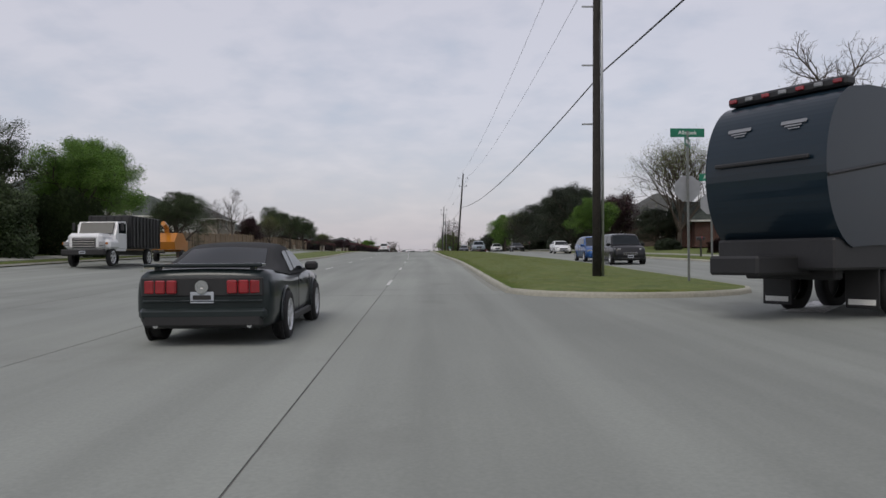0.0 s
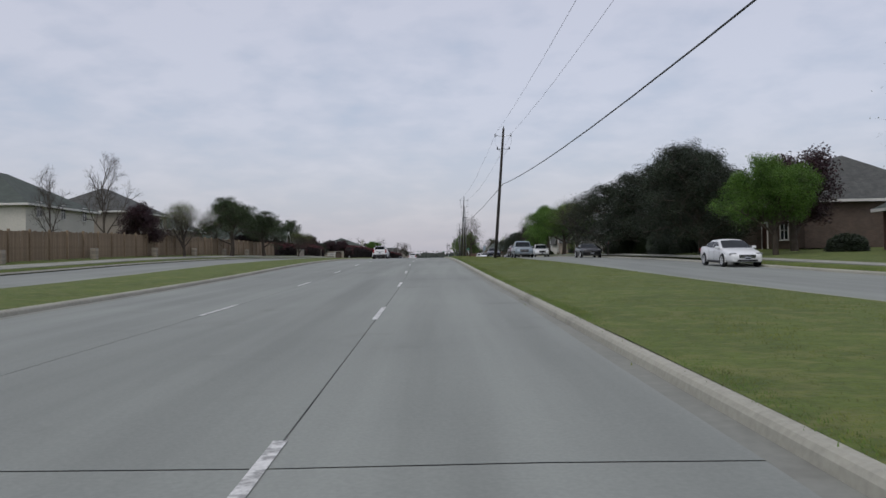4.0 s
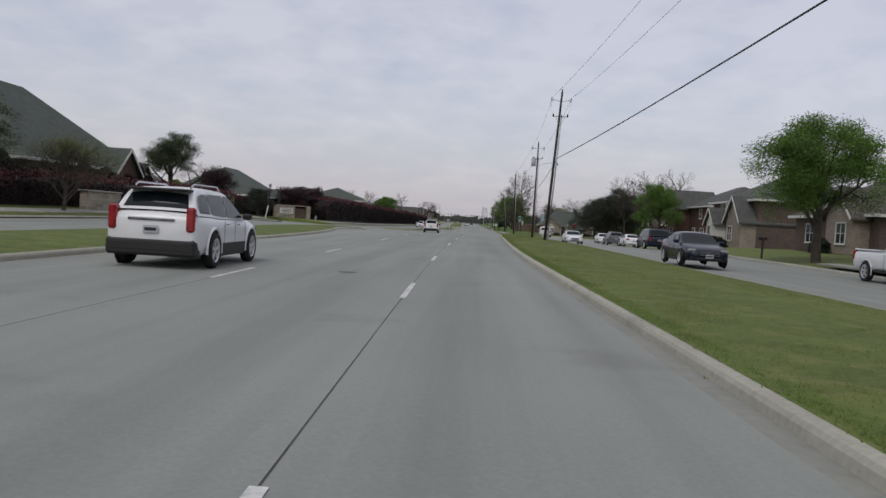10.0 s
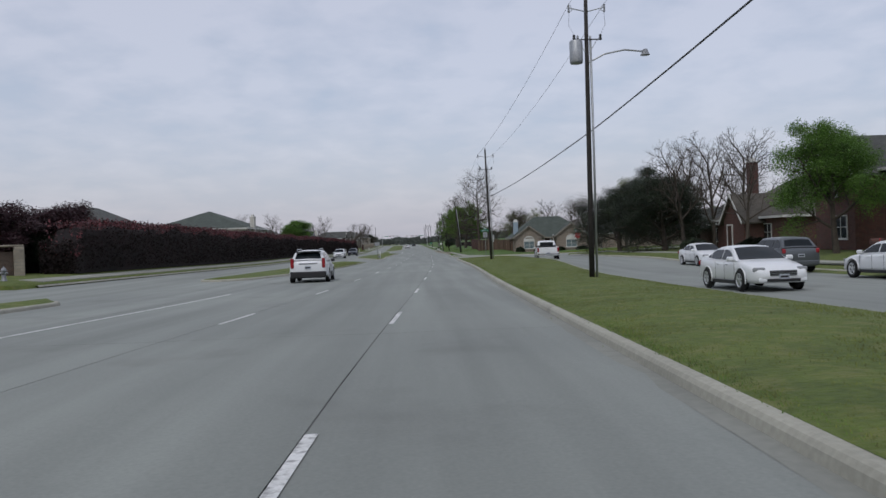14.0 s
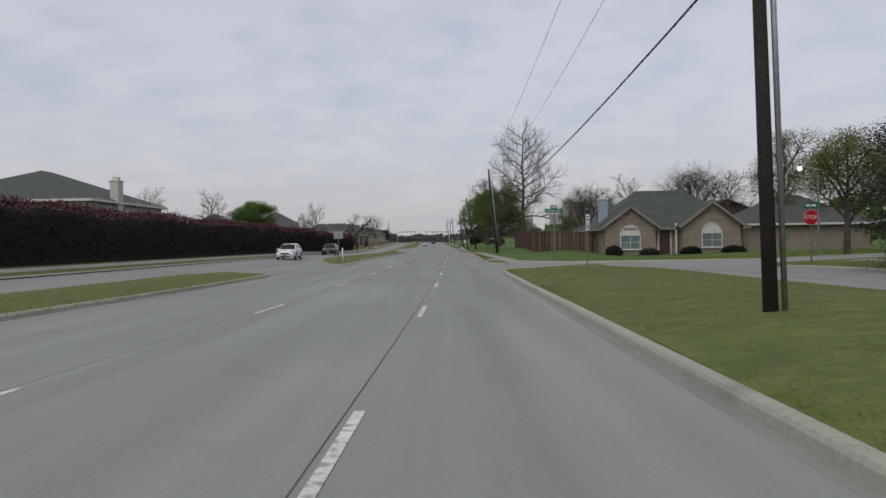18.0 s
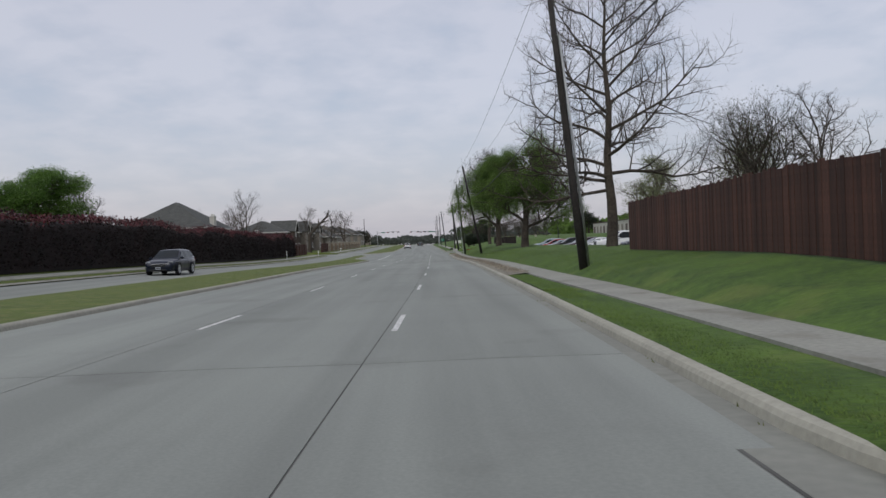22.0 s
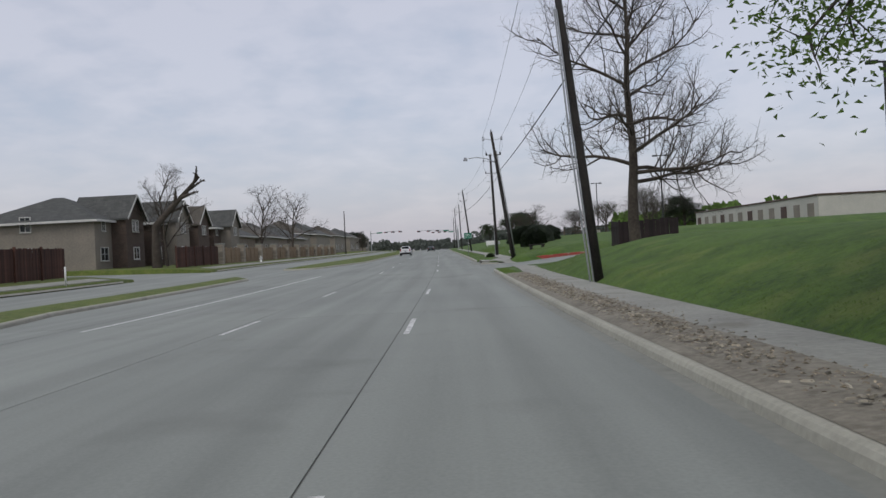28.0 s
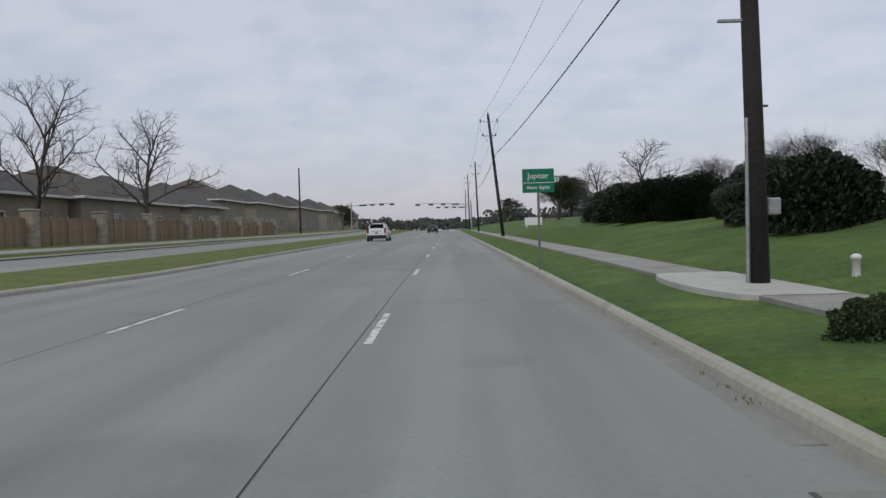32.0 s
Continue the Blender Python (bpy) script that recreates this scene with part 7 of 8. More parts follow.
def signal_arm(off, y, reach, label="dark mast arm with hanging traffic signals over the street"):
    ob = thing("traffic_signal", land(off, y, -0.2), 0, label, "traffic signal", "traffic signals")
    part("pole", Shape().tube([(0, 0, 0), (0, 0, 6.4)], [0.16, 0.11], 10), STEEL, ob)
    s = math.copysign(1, reach)
    part("mast_arm", Shape().tube([(0, 0, 5.6), (reach * 0.5, 0, 5.95), (reach, 0, 6.05)], [0.1, 0.07, 0.05], 8), STEEL, ob)
    for f in (0.5, 0.72, 0.96):
        hd = part("signal_head", Shape().box((reach * f, -0.1, 5.75), (1.0, 0.25, 0.36), 0.03), BLACK_METAL, ob)
        for i in (-1, 0, 1):
            part("lens", Shape().lathe([(0.0, -0.24), (0.11, -0.235), (0.12, -0.2)], (reach * f + i * 0.31, 0, 5.75), "y", 12), SIGN_RED if i == -1 else BLACK_METAL, hd)
    part("name_plate", Shape().box((reach * 0.28, -0.12, 5.7), (1.6, 0.03, 0.35), 0.01), SIGN_GREEN, ob)


signal_arm(-19.5, 660, 9.0)
signal_arm(6.0, 664, -12.0)
signal_arm(7.0, 700, -9.0)

# ---- far woods along the horizon ----
# distance haze is mixed into this leaf colour as a grey paleness
LEAF["far"] = material("hazed_far_foliage", (0.085, 0.098, 0.085), (0.055, 0.064, 0.055), 0.9, 2, 0.4, per="island", spread=0.3)


def woods(name, y, o0, o1, h, seed, kind="dark"):
    r = random.Random(seed)
    sh = Shape()
    o = o0
    while o < o1:
        w = r.uniform(6, 14)
        hh = h * r.uniform(0.6, 1.25)
        b = Vector((o, y + r.uniform(-20, 20), level(y) + 1.0))
        for _ in range(90):
            a = r.uniform(0, 6.28)
            c = b + Vector((math.cos(a) * w * 0.55 * r.random() ** 0.5, math.sin(a) * 3, hh * r.random() ** 0.7))
            d = Vector((r.gauss(0, 1), r.gauss(0, 0.4), r.gauss(0, 1))).normalized()
            e = d.cross(Vector((0, 1, 0))).normalized()
            s = r.uniform(0.6, 1.7)
            sh.add([c - d * s, c + e * s * 0.7, c + d * s, c - e * s * 0.6], [(0, 1, 2, 3)])
        o += w * (0.3 if name == "far_woods" else 0.55)
    ob = part(name, sh, LEAF[kind])
    return tagged(ob, "far belt of trees along the horizon", "trees", kind="stuff")


woods("far_woods", 960, -420, -14, 6, 1, "far")
woods("far_woods", 1000, -14, 40, 5.5, 5, "far")
woods("far_woods", 940, 24, 420, 8, 2, "far")
woods("near_woods", 690, 60, 260, 8, 3, "oak")
woods("near_woods", 600, -260, -70, 8, 4, "dark")
for y, a, b in ((60, 60, 160), (150, 62, 160), (240, 62, 160), (330, 75, 170), (420, 75, 170)):
    woods("yard_trees", y, a, b, 7, int(y), "oak")
for y in (80, 170, 260, 350):
    woods("yard_trees", y, -150, -58, 6, int(y) + 1, "oak")

# ---- vehicles ----
def car_paint(name, colour, metal=0.0):
    m = material(name, colour, tuple(c * 0.9 for c in colour), 0.28, 40, 1.5, coat=0.4, metal=metal)
    m.node_tree.nodes["Principled BSDF"].inputs["Specular IOR Level"].default_value = 0.25
    return m


PAINTS = {
    "white": car_paint("white_car_paint", (0.72, 0.73, 0.74)),
    "black": car_paint("black_car_paint", (0.006, 0.0065, 0.008)),
    "charcoal": car_paint("charcoal_car_paint", (0.014, 0.021, 0.022), 0.1),
    "blue": car_paint("blue_car_paint", (0.015, 0.075, 0.24), 0.2),
    "navy": car_paint("navy_car_paint", (0.007, 0.011, 0.024), 0.2),
    "maroon": car_paint("maroon_car_paint", (0.036, 0.011, 0.018), 0.2),
    "silver": car_paint("silver_blue_car_paint", (0.25, 0.30, 0.34), 0.3),
    "grey": car_paint("grey_car_paint", (0.11, 0.12, 0.13), 0.3),
    "red": car_paint("red_car_paint", (0.25, 0.02, 0.02), 0.1),
}
CAR_GLASS = material("tinted_car_glass", (0.012, 0.016, 0.019), (0.007, 0.010, 0.012), 0.05, 2, 0.5)
CAR_GLASS.node_tree.nodes["Principled BSDF"].inputs["Specular IOR Level"].default_value = 0.22
TYRE = material("tyre_rubber", (0.016, 0.016, 0.017), rough=0.85)
RIM = material("alloy_rim", (0.62, 0.63, 0.64), (0.5, 0.51, 0.52), 0.32, 8, 2, metal=0.6)
CLADDING = material("black_plastic", (0.014, 0.014, 0.015), rough=0.6)
TAIL = material("red_tail_lamp", (0.30, 0.016, 0.022), (0.17, 0.008, 0.013), 0.15, 6, 2, glass=True)
HEAD = material("clear_head_lamp", (0.30, 0.31, 0.32), (0.16, 0.165, 0.17), 0.08, 6, 2, glass=True)
AMBER = material("amber_lamp", (0.55, 0.18, 0.02), rough=0.2)
CHROME = material("chrome", (0.6, 0.61, 0.62), (0.5, 0.51, 0.52), 0.12, 4, 1, metal=1.0)
SOFT_TOP = material("soft_top_fabric", (0.022, 0.023, 0.025), (0.016, 0.017, 0.018), 0.9, 60, 3, bump=0.002)

KINDS = {}
# length, width, height, wheel radius, axles (share of the length), body stations (share, width, low, top), greenhouse (base rear, roof rear, roof front, base front)
KINDS["sedan"] = (4.75, 1.80, 1.40, 0.33, (0.21, 0.79), ((0, .80, .42, .86), (.015, .90, .30, .97), (.05, .97, .22, 1.01), (.2, 1, .2, .99), (.34, 1, .2, .95), (.6, 1, .2, .93), (.72, 1, .2, .92),
              (.86, .98, .22, .82), (.95, .92, .24, .72), (.985, .82, .30, .63), (1, .70, .38, .56)), (.12, .28, .53, .72))
KINDS["coupe"] = (4.78, 1.88, 1.38, 0.345, (0.20, 0.77), ((0, .84, .40, .93), (.012, .93, .28, 1.0), (.05, .98, .22, 1.02), (.2, 1, .2, .98), (.34, .98, .2, .93), (.6, .98, .2, .92), (.7, 1, .2, .93),
              (.86, .98, .2, .88), (.95, .93, .22, .80), (.985, .86, .28, .72), (1, .78, .36, .62)), (.14, .34, .53, .69))
KINDS["suv"] = (4.83, 1.91, 1.66, 0.375, (0.21, 0.79), ((0, .84, .46, .95), (.01, .93, .34, 1.08), (.04, .98, .26, 1.12), (.2, 1, .24, 1.1), (.34, 1, .24, 1.06), (.6, 1, .24, 1.04), (.72, 1, .24, 1.04),
            (.86, .98, .26, .97), (.95, .93, .28, .88), (.985, .86, .32, .78), (1, .76, .4, .66)), (.03, .10, .52, .73))
KINDS["box"] = (4.0, 1.74, 1.64, 0.33, (0.17, 0.81), ((0, .90, .40, .95), (.01, .96, .30, 1.02), (.05, .99, .22, 1.03), (.3, 1, .2, 1.02), (.6, 1, .2, 1.02), (.76, 1, .2, 1.02),
            (.9, .98, .22, .98), (.97, .94, .26, .88), (.99, .88, .3, .76), (1, .80, .38, .6)), (.02, .05, .66, .80))
KINDS["hatch"] = (4.35, 1.77, 1.55, 0.32, (0.17, 0.81), ((0, .82, .42, .92), (.01, .92, .30, 1.02), (.05, .98, .22, 1.04), (.2, 1, .2, 1.02), (.6, 1, .2, .98), (.74, 1, .2, .96),
              (.87, .98, .22, .86), (.95, .92, .24, .74), (.985, .84, .3, .64), (1, .72, .38, .56)), (.03, .13, .52, .79))
KINDS["van"] = (5.1, 2.0, 1.76, 0.345, (0.2, 0.8), ((0, .88, .42, .95), (.01, .95, .30, 1.04), (.04, .99, .22, 1.06), (.3, 1, .2, 1.04), (.6, 1, .2, 1.02), (.78, 1, .2, 1.0),
            (.89, .97, .22, .90), (.96, .90, .26, .78), (.99, .82, .32, .66), (1, .70, .4, .56)), (.02, .08, .60, .83))
KINDS["pickup"] = (5.6, 1.98, 1.84, 0.39, (0.2, 0.8), ((0, .93, .50, 1.16), (.006, .97, .44, 1.18), (.03, .99, .42, 1.18), (.2, 1, .42, 1.18), (.41, 1, .40, 1.18), (.42, 1, .40, 1.16), (.6, 1, .38, 1.14), (.70, 1, .38, 1.14),
               (.86, .98, .38, 1.10), (.96, .95, .40, 1.04), (.99, .90, .42, .95), (1, .84, .46, .8)), (.41, .425, .60, .70))


def loft(stations, L, W):
    """Cross-sections from tail to nose, closed at both ends."""
    sh = Shape()
    n_ = 0
    for f, wf, zl, zt in stations:
        w, hgt, y = W / 2 * wf, zt - zl, (f - 0.5) * L
        halfring = [(0.0, zl), (0.80 * w, zl), (0.95 * w, zl + 0.08 * hgt), (w, zl + 0.28 * hgt), (w, zl + 0.55 * hgt), (0.985 * w, zl + 0.78 * hgt), (0.95 * w, zl + 0.92 * hgt), (0.86 * w, zt), (0.5 * w, zt + 0.018), (0.0, zt + 0.026)]
        ring = halfring + [(-x, z) for x, z in halfring[-2:0:-1]]
        n_ = len(ring)
        sh.v += [Vector((x, y, z)) for x, z in ring]
    k = len(stations)
    for i in range(k - 1):
        for j in range(n_):
            a, b = i * n_ + j, i * n_ + (j + 1) % n_
            sh.f.append((a, a + n_, b + n_, b))
    sh.f.append(tuple(range(n_)))
    sh.f.append(tuple(range((k - 1) * n_, k * n_))[::-1])
    return sh


WHEELS = {}


def wheel(parent, x, y, r, side, spokes=5):
    if r not in WHEELS:
        ty = Shape().lathe([(r * 0.62, -0.10), (r * 0.93, -0.11), (r, -0.08), (r, 0.08), (r * 0.93, 0.11), (r * 0.66, 0.105), (r * 0.62, 0.06)], axis="x", sides=22)
        rim = Shape().lathe([(0.0, 0.10), (0.045, 0.098), (0.07, 0.07)], axis="x", sides=14).lathe([(r * 0.70, 0.104), (r * 0.66, 0.108), (r * 0.61, 0.09), (r * 0.59, 0.05)], axis="x", sides=22)
        for i in range(spokes):
            m = Matrix.Rotation(2 * math.pi * i / spokes, 3, "X")
            for q in (-1, 1):
                m2 = m @ Matrix.Rotation(0.13 * q, 3, "X")
                rim.box(m2 @ Vector((0.078, 0, r * 0.34)), (0.03, r * 0.11, r * 0.60), 0.01, m2)
        disc = Shape().lathe([(0.0, 0.056), (r * 0.6, 0.056)], axis="x", sides=16)
        WHEELS[r] = (mesh_of("tyre", ty.v, ty.f, TYRE, True), mesh_of("rim", rim.v, rim.f, RIM), mesh_of("brake_disc", disc.v, disc.f, BLACK_METAL))
    w = new("wheel")
    w.parent = parent
    w.matrix_basis = Matrix.Translation((x, y, r)) @ (Matrix() if side > 0 else Matrix.Rotation(math.pi, 4, "Z"))
    for nm, me in zip(("tyre", "rim", "brake_disc"), WHEELS[r]):
        part(nm, me, None, w)
    return w


PLATE = material("number_plate", (0.42, 0.45, 0.49), (0.30, 0.32, 0.36), 0.4, 30, 4)


def plate_of(ob, y, z, sign):
    pl = part("number_plate", Shape().box((0, y, z), (0.31, 0.012, 0.15), 0.004), PLATE, ob)
    part("plate_bar", Shape().box((0, y + sign * 0.009, z), (0.24, 0.004, 0.06), 0.001), CLADDING, pl)


def vehicle(kind, paint, off, y, turn, label, base=None, extras=(), category="car", group="parked cars", at=None):
    L, W, H, r, axles, stations, (b0, r0, r1, b1) = KINDS[kind]
    p = at if at is not None else spot(off, y, 0.03 if base is None else base)
    slope = math.degrees(math.atan2(level(y + 2) - level(y - 2), 4.0)) * (1 if abs(turn) < 90 else -1)
    ob = new("pickup_truck" if kind == "pickup" else "car")
    ob.matrix_basis = pose(*p, 0, 0, turn) @ pose(0, 0, 0, slope if abs(abs(turn) - 90) > 45 else 0, 0, 0)
    tagged(ob, label, category, group)
    col = PAINTS[paint]
    part("body", loft(stations, L, W), col, ob, smooth=True)
    top_at = lambda f: steps(f, [(s[0], s[3]) for s in stations])
    Y = lambda f: (f - 0.5) * L
    # cabin: one rounded shell with panes set into it
    belt_w, roof_w = W / 2 * 0.93, W / 2 * (0.70 if kind not in ("box", "van", "pickup") else 0.78)
    cab_mat = SOFT_TOP if "soft_top" in extras else col
    zb0 = top_at((b0 + b1) / 2) - 0.02
    line_ = [(b0, top_at(b0) - 0.01), (r0, H - 0.045), ((r0 + r1) / 2, H), (r1, H - 0.03), (b1, top_at(b1) - 0.01)]
    ridge = lambda f: sum(steps(min(max(f + d, b0), b1), line_) for d in (-0.03, -0.015, 0, 0.015, 0.03)) / 5
    wide = lambda z: belt_w + (roof_w - belt_w) * min(max((z - zb0) / (H - zb0), 0.0), 1.0) ** 1.1
    sh, n_ = Shape(), 0
    fs_ = [b0 + (b1 - b0) * i / 28 for i in range(29)]
    for f in fs_:
        z, zb = ridge(f), top_at(f) - 0.03
        h = max(z - zb, 0.012)
        wt, k = wide(z), min(1.0, h / 0.3)
        half = [(belt_w, zb), (wide(zb + 0.5 * h), zb + 0.5 * h), (wt, z - min(0.08, 0.4 * h)), (wt * 0.965, z - min(0.035, 0.18 * h)), (wt * 0.87, z - 0.006), (wt * 0.45, z + 0.02 * k), (0, z + 0.028 * k)]
        ring = half + [(-x, zz) for x, zz in half[-2::-1]]
        n_ = len(ring)
        sh.v += [Vector((x, Y(f), zz)) for x, zz in ring]
    for i in range(28):
        for j in range(n_ - 1):
            q = i * n_ + j
            sh.f.append((q, q + 1, q + n_ + 1, q + n_))
    cabin = part("cabin", sh, cab_mat, ob, smooth=True)

    def screen(name, fa, fb, share):
        g = Shape()
        for i in range(7):
            f = fa + (fb - fa) * i / 6
            z = ridge(f)
            slope_ = (ridge(f + 0.01) - ridge(f - 0.01)) / (0.02 * L)
            nrm = Vector((0, -slope_, 1)).normalized() * 0.012
            wt = wide(z) * share
            for j in range(-3, 4):
                u = j / 3
                g.v.append(Vector((u * wt, Y(f), z + 0.028 * min(1.0, max(z - top_at(f), 0) / 0.3) * (1 - u * u) - 0.006 * abs(u))) + nrm)
        for i in range(6):
            for j in range(6):
                q = i * 7 + j
                g.f.append((q, q + 1, q + 8, q + 7))
        part(name, g, CAR_GLASS, ob, smooth=True)

    screen("windscreen", r1 + (b1 - r1) * 0.10, b1 - (b1 - r1) * 0.06, 0.90)
    if kind != "pickup":
        screen("rear_window", b0 + (r0 - b0) * (0.12 if kind not in ("suv", "van", "box", "hatch") else 0.16), b0 + (r0 - b0) * 0.86, 0.80)
    else:
        part("rear_window", Shape().box((0, Y(b0) - 0.005, top_at(b0) + 0.33), (W * 0.62, 0.03, 0.36), 0.012), CAR_GLASS, ob)
    fa, fb = b0 + (r0 - b0) * 0.45, b1 - (b1 - r1) * 0.16
    if kind == "pickup":
        cuts_ = [(b0 + 0.012, b1 - (b1 - r1) * 0.2)]
    elif kind in ("suv", "van", "box"):
        cuts_ = [(fa, 0.20), (0.215, 0.42), (0.437, fb)] if kind != "box" else [(fa, 0.22), (0.24, 0.46), (0.48, fb)]
    elif kind == "coupe":
        cuts_ = [(r0 + 0.01 if "soft_top" in extras else fa, 0.42), (0.435, fb)]
    else:
        cuts_ = [(fa, 0.235), (0.245, 0.435), (0.452, fb)]
    for side in (-1, 1):
        for ca, cb in cuts_:
            g, m_ = Shape(), 0
            for i in range(9):
                f = ca + (cb - ca) * i / 8
                lo, hi = top_at(f) + 0.025, min(ridge(f) - 0.10, H - 0.12)
                hi = max(hi, lo + 0.004)
                g.v += [Vector((side * (wide(z) + 0.012), Y(f), z)) for z in (lo, (lo + hi) / 2, hi)]
            for i in range(8):
                for j in range(2):
                    q = i * 3 + j
                    g.f.append((q, q + 1, q + 4, q + 3) if side < 0 else (q, q + 3, q + 4, q + 1))
            part("side_window", g, CAR_GLASS, ob)
        # doors, handles, mirrors, sills
        seams = (0.36, 0.52, 0.69) if kind in ("sedan", "suv", "hatch", "van", "box") else (0.43, 0.66)
        for f in seams:
            part("door_seam", Shape().box((side * (W / 2 - 0.001), Y(f), top_at(f) - 0.36), (0.008, 0.012, 0.58), 0.001), CLADDING, ob)
        for f in seams[:-1]:
            part("door_handle", Shape().box((side * (W / 2 + 0.005), Y(f) + 0.22, top_at(f) - 0.14), (0.035, 0.17, 0.03), 0.01), CHROME if "chrome" in extras else col, ob)
        mz = top_at(b1) + 0.06
        mr = part("mirror", Shape().box((side * (W / 2 + 0.06), Y(b1) - 0.28, mz), (0.22, 0.13, 0.15), 0.05), CLADDING if "black_mirror" in extras else col, ob)
        part("sill", Shape().box((side * (W / 2 - 0.035), Y(0.5), stations[4][2] + 0.05), (0.09, L * 0.38, 0.12), 0.02), CLADDING, ob)
        for f in axles:
            # flat black disc painted as the shaded wheel well; the body is uncut
            part("painted_wheel_well", Shape().lathe([(0.0, 0.0), (r + 0.05, 0.0), (r + 0.06, -0.04)], (side * (W / 2 + 0.003), Y(f), r + 0.01), "x", 20), VOID_SHADE, ob)
            lip = [(side * (W / 2 + 0.004), Y(f) + (r + 0.055) * math.cos(radians(a)), r + (r + 0.055) * math.sin(radians(a))) for a in range(-16, 197, 12)]
            if "cladding" not in extras:
                part("arch_lip", Shape().tube(lip, 0.022, 6), col, ob, smooth=True)
            wheel(ob, side * (W / 2 - 0.048), Y(f), r, side)
            if "cladding" in extras:
                pts = [(side * (W / 2 + 0.01), Y(f) + (r + 0.09) * math.cos(radians(a)), r + (r + 0.09) * math.sin(radians(a))) for a in range(-10, 191, 20)]
                part("arch_trim", Shape().tube(pts, 0.035, 5), col, ob)
        # lamps
        hl = stations[-3]
        hz = hl[3] - 0.07
        part("headlamp", Shape().box((side * W / 2 * 0.73, Y(0.957), hz), (0.36, 0.17, 0.14), 0.045, Matrix.Rotation(-side * 0.35, 3, "Z")), HEAD, ob)
        if kind in ("suv", "van", "box", "hatch", "pickup"):
            tl = part("tail_lamp", Shape().box((side * W / 2 * (0.82 if kind != "pickup" else 0.90), Y(0.012), top_at(0.05) - (0.20 if kind != "suv" else 0.12)), (0.17, 0.20, 0.40 if kind != "suv" else 0.50 if "cladding" in extras else 0.22), 0.04, Matrix.Rotation(side * 0.15, 3, "Z")), TAIL, ob)
        elif "pony" in extras:
            for i in range(3):
                part("tail_lamp", Shape().box((side * (0.40 + 0.15 * i), Y(0.0) - 0.034 + 0.012 * i, 0.80), (0.135, 0.06, 0.18), 0.015, Matrix.Rotation(side * 0.10, 3, "Z")), TAIL, ob)
        else:
            part("tail_lamp", Shape().box((side * W / 2 * 0.76, Y(0.012), top_at(0.05) - 0.18), (0.36, 0.16, 0.17), 0.04, Matrix.Rotation(side * 0.22, 3, "Z")), TAIL, ob)
    zf = stations[-1][3]
    gr = part("grille", Shape().box((0, Y(1.0) - 0.01, zf - 0.02), (W * 0.46, 0.06, 0.17 if kind != "pickup" else 0.3), 0.03), CLADDING, ob)
    for i in range(3):
        part("grille_bar", Shape().box((0, Y(1.0) + 0.025, zf - 0.08 + i * 0.06), (W * 0.44, 0.015, 0.018), 0.004), CHROME, gr)
    part("front_bumper", Shape().box((0, Y(0.981), stations[-1][2] - 0.04), (W * 0.82, 0.17, 0.16), 0.06), CHROME if kind == "pickup" else col, ob)
    part("lower_grille", Shape().box((0, Y(0.999), stations[-1][2] - 0.05), (W * 0.56, 0.1, 0.09), 0.02), CLADDING, ob)
    part("rear_bumper", Shape().box((0, Y(0.012), 0.44 if kind != "pickup" else 0.60), (W * (0.90 if kind != "pickup" else 0.96), 0.20, 0.16 if kind != "suv" else 0.24), 0.05), CHROME if kind == "pickup" else (CLADDING if "cladding" in extras else col), ob)
    plate_of(ob, Y(0) - (0.03 if kind != "pickup" else 0.12), 0.78 if kind in ("suv", "van", "hatch", "box") else 0.66, -1)
    plate_of(ob, Y(1) + 0.05, stations[-1][2] + 0.06, 1)
    if kind == "pickup":
        bed = Shape().box((0, Y(0.205), 1.195), (W * 0.80, L * 0.375, 0.03), 0.005)
        part("bed_well", bed, CLADDING, ob)
        for s in (-1, 1):
            part("bed_rail", Shape().box((s * W * 0.45, Y(0.205), 1.215), (0.12, L * 0.385, 0.06), 0.02), col, ob)
        part("tailgate", Shape().box((0, Y(0.0) + 0.015, 0.98), (W * 0.76, 0.07, 0.46), 0.02), col, ob)
    if "cladding" in extras:
        for s in (-1, 1):
            part("side_cladding", Shape().box((s * (W / 2 - 0.02), Y(0.5), 0.40), (0.07, L * 0.50, 0.24), 0.03), CLADDING, ob)
        part("rear_cladding", Shape().box((0, Y(0.03), 0.42), (W * 0.95, 0.36, 0.34), 0.05), CLADDING, ob)
        part("garnish", Shape().box((0, Y(0) - 0.005, 0.98), (0.95, 0.05, 0.06), 0.015), CHROME, ob)
        for s in (-1, 1):
            pts = [(s * roof_w * 0.86, Y(r0) + 0.05, H - 0.02), (s * roof_w * 0.86, Y(r0) + 0.2, H + 0.06), (s * roof_w * 0.86, Y(r1) - 0.3, H + 0.07), (s * roof_w * 0.86, Y(r1) - 0.1, H - 0.01)]
            part("roof_rail", Shape().tube(pts, 0.02, 6), CHROME, ob)
        part("spoiler", Shape().box((0, Y(r0) - 0.12, H - 0.07), (roof_w * 1.9, 0.36, 0.05), 0.02), CLADDING, ob)
    if "pony" in extras:
        part("tail_panel", Shape().box((0, Y(0) - 0.004, 0.80), (W * 0.86, 0.05, 0.25), 0.02), CLADDING, ob)
        part("rear_valance", Shape().box((0, Y(0) + 0.02, 0.36), (W * 0.84, 0.12, 0.20), 0.04), CLADDING, ob)
        part("bumper_crease", Shape().box((0, Y(0) - 0.012, 0.61), (W * 0.84, 0.05, 0.03), 0.012), col, ob)
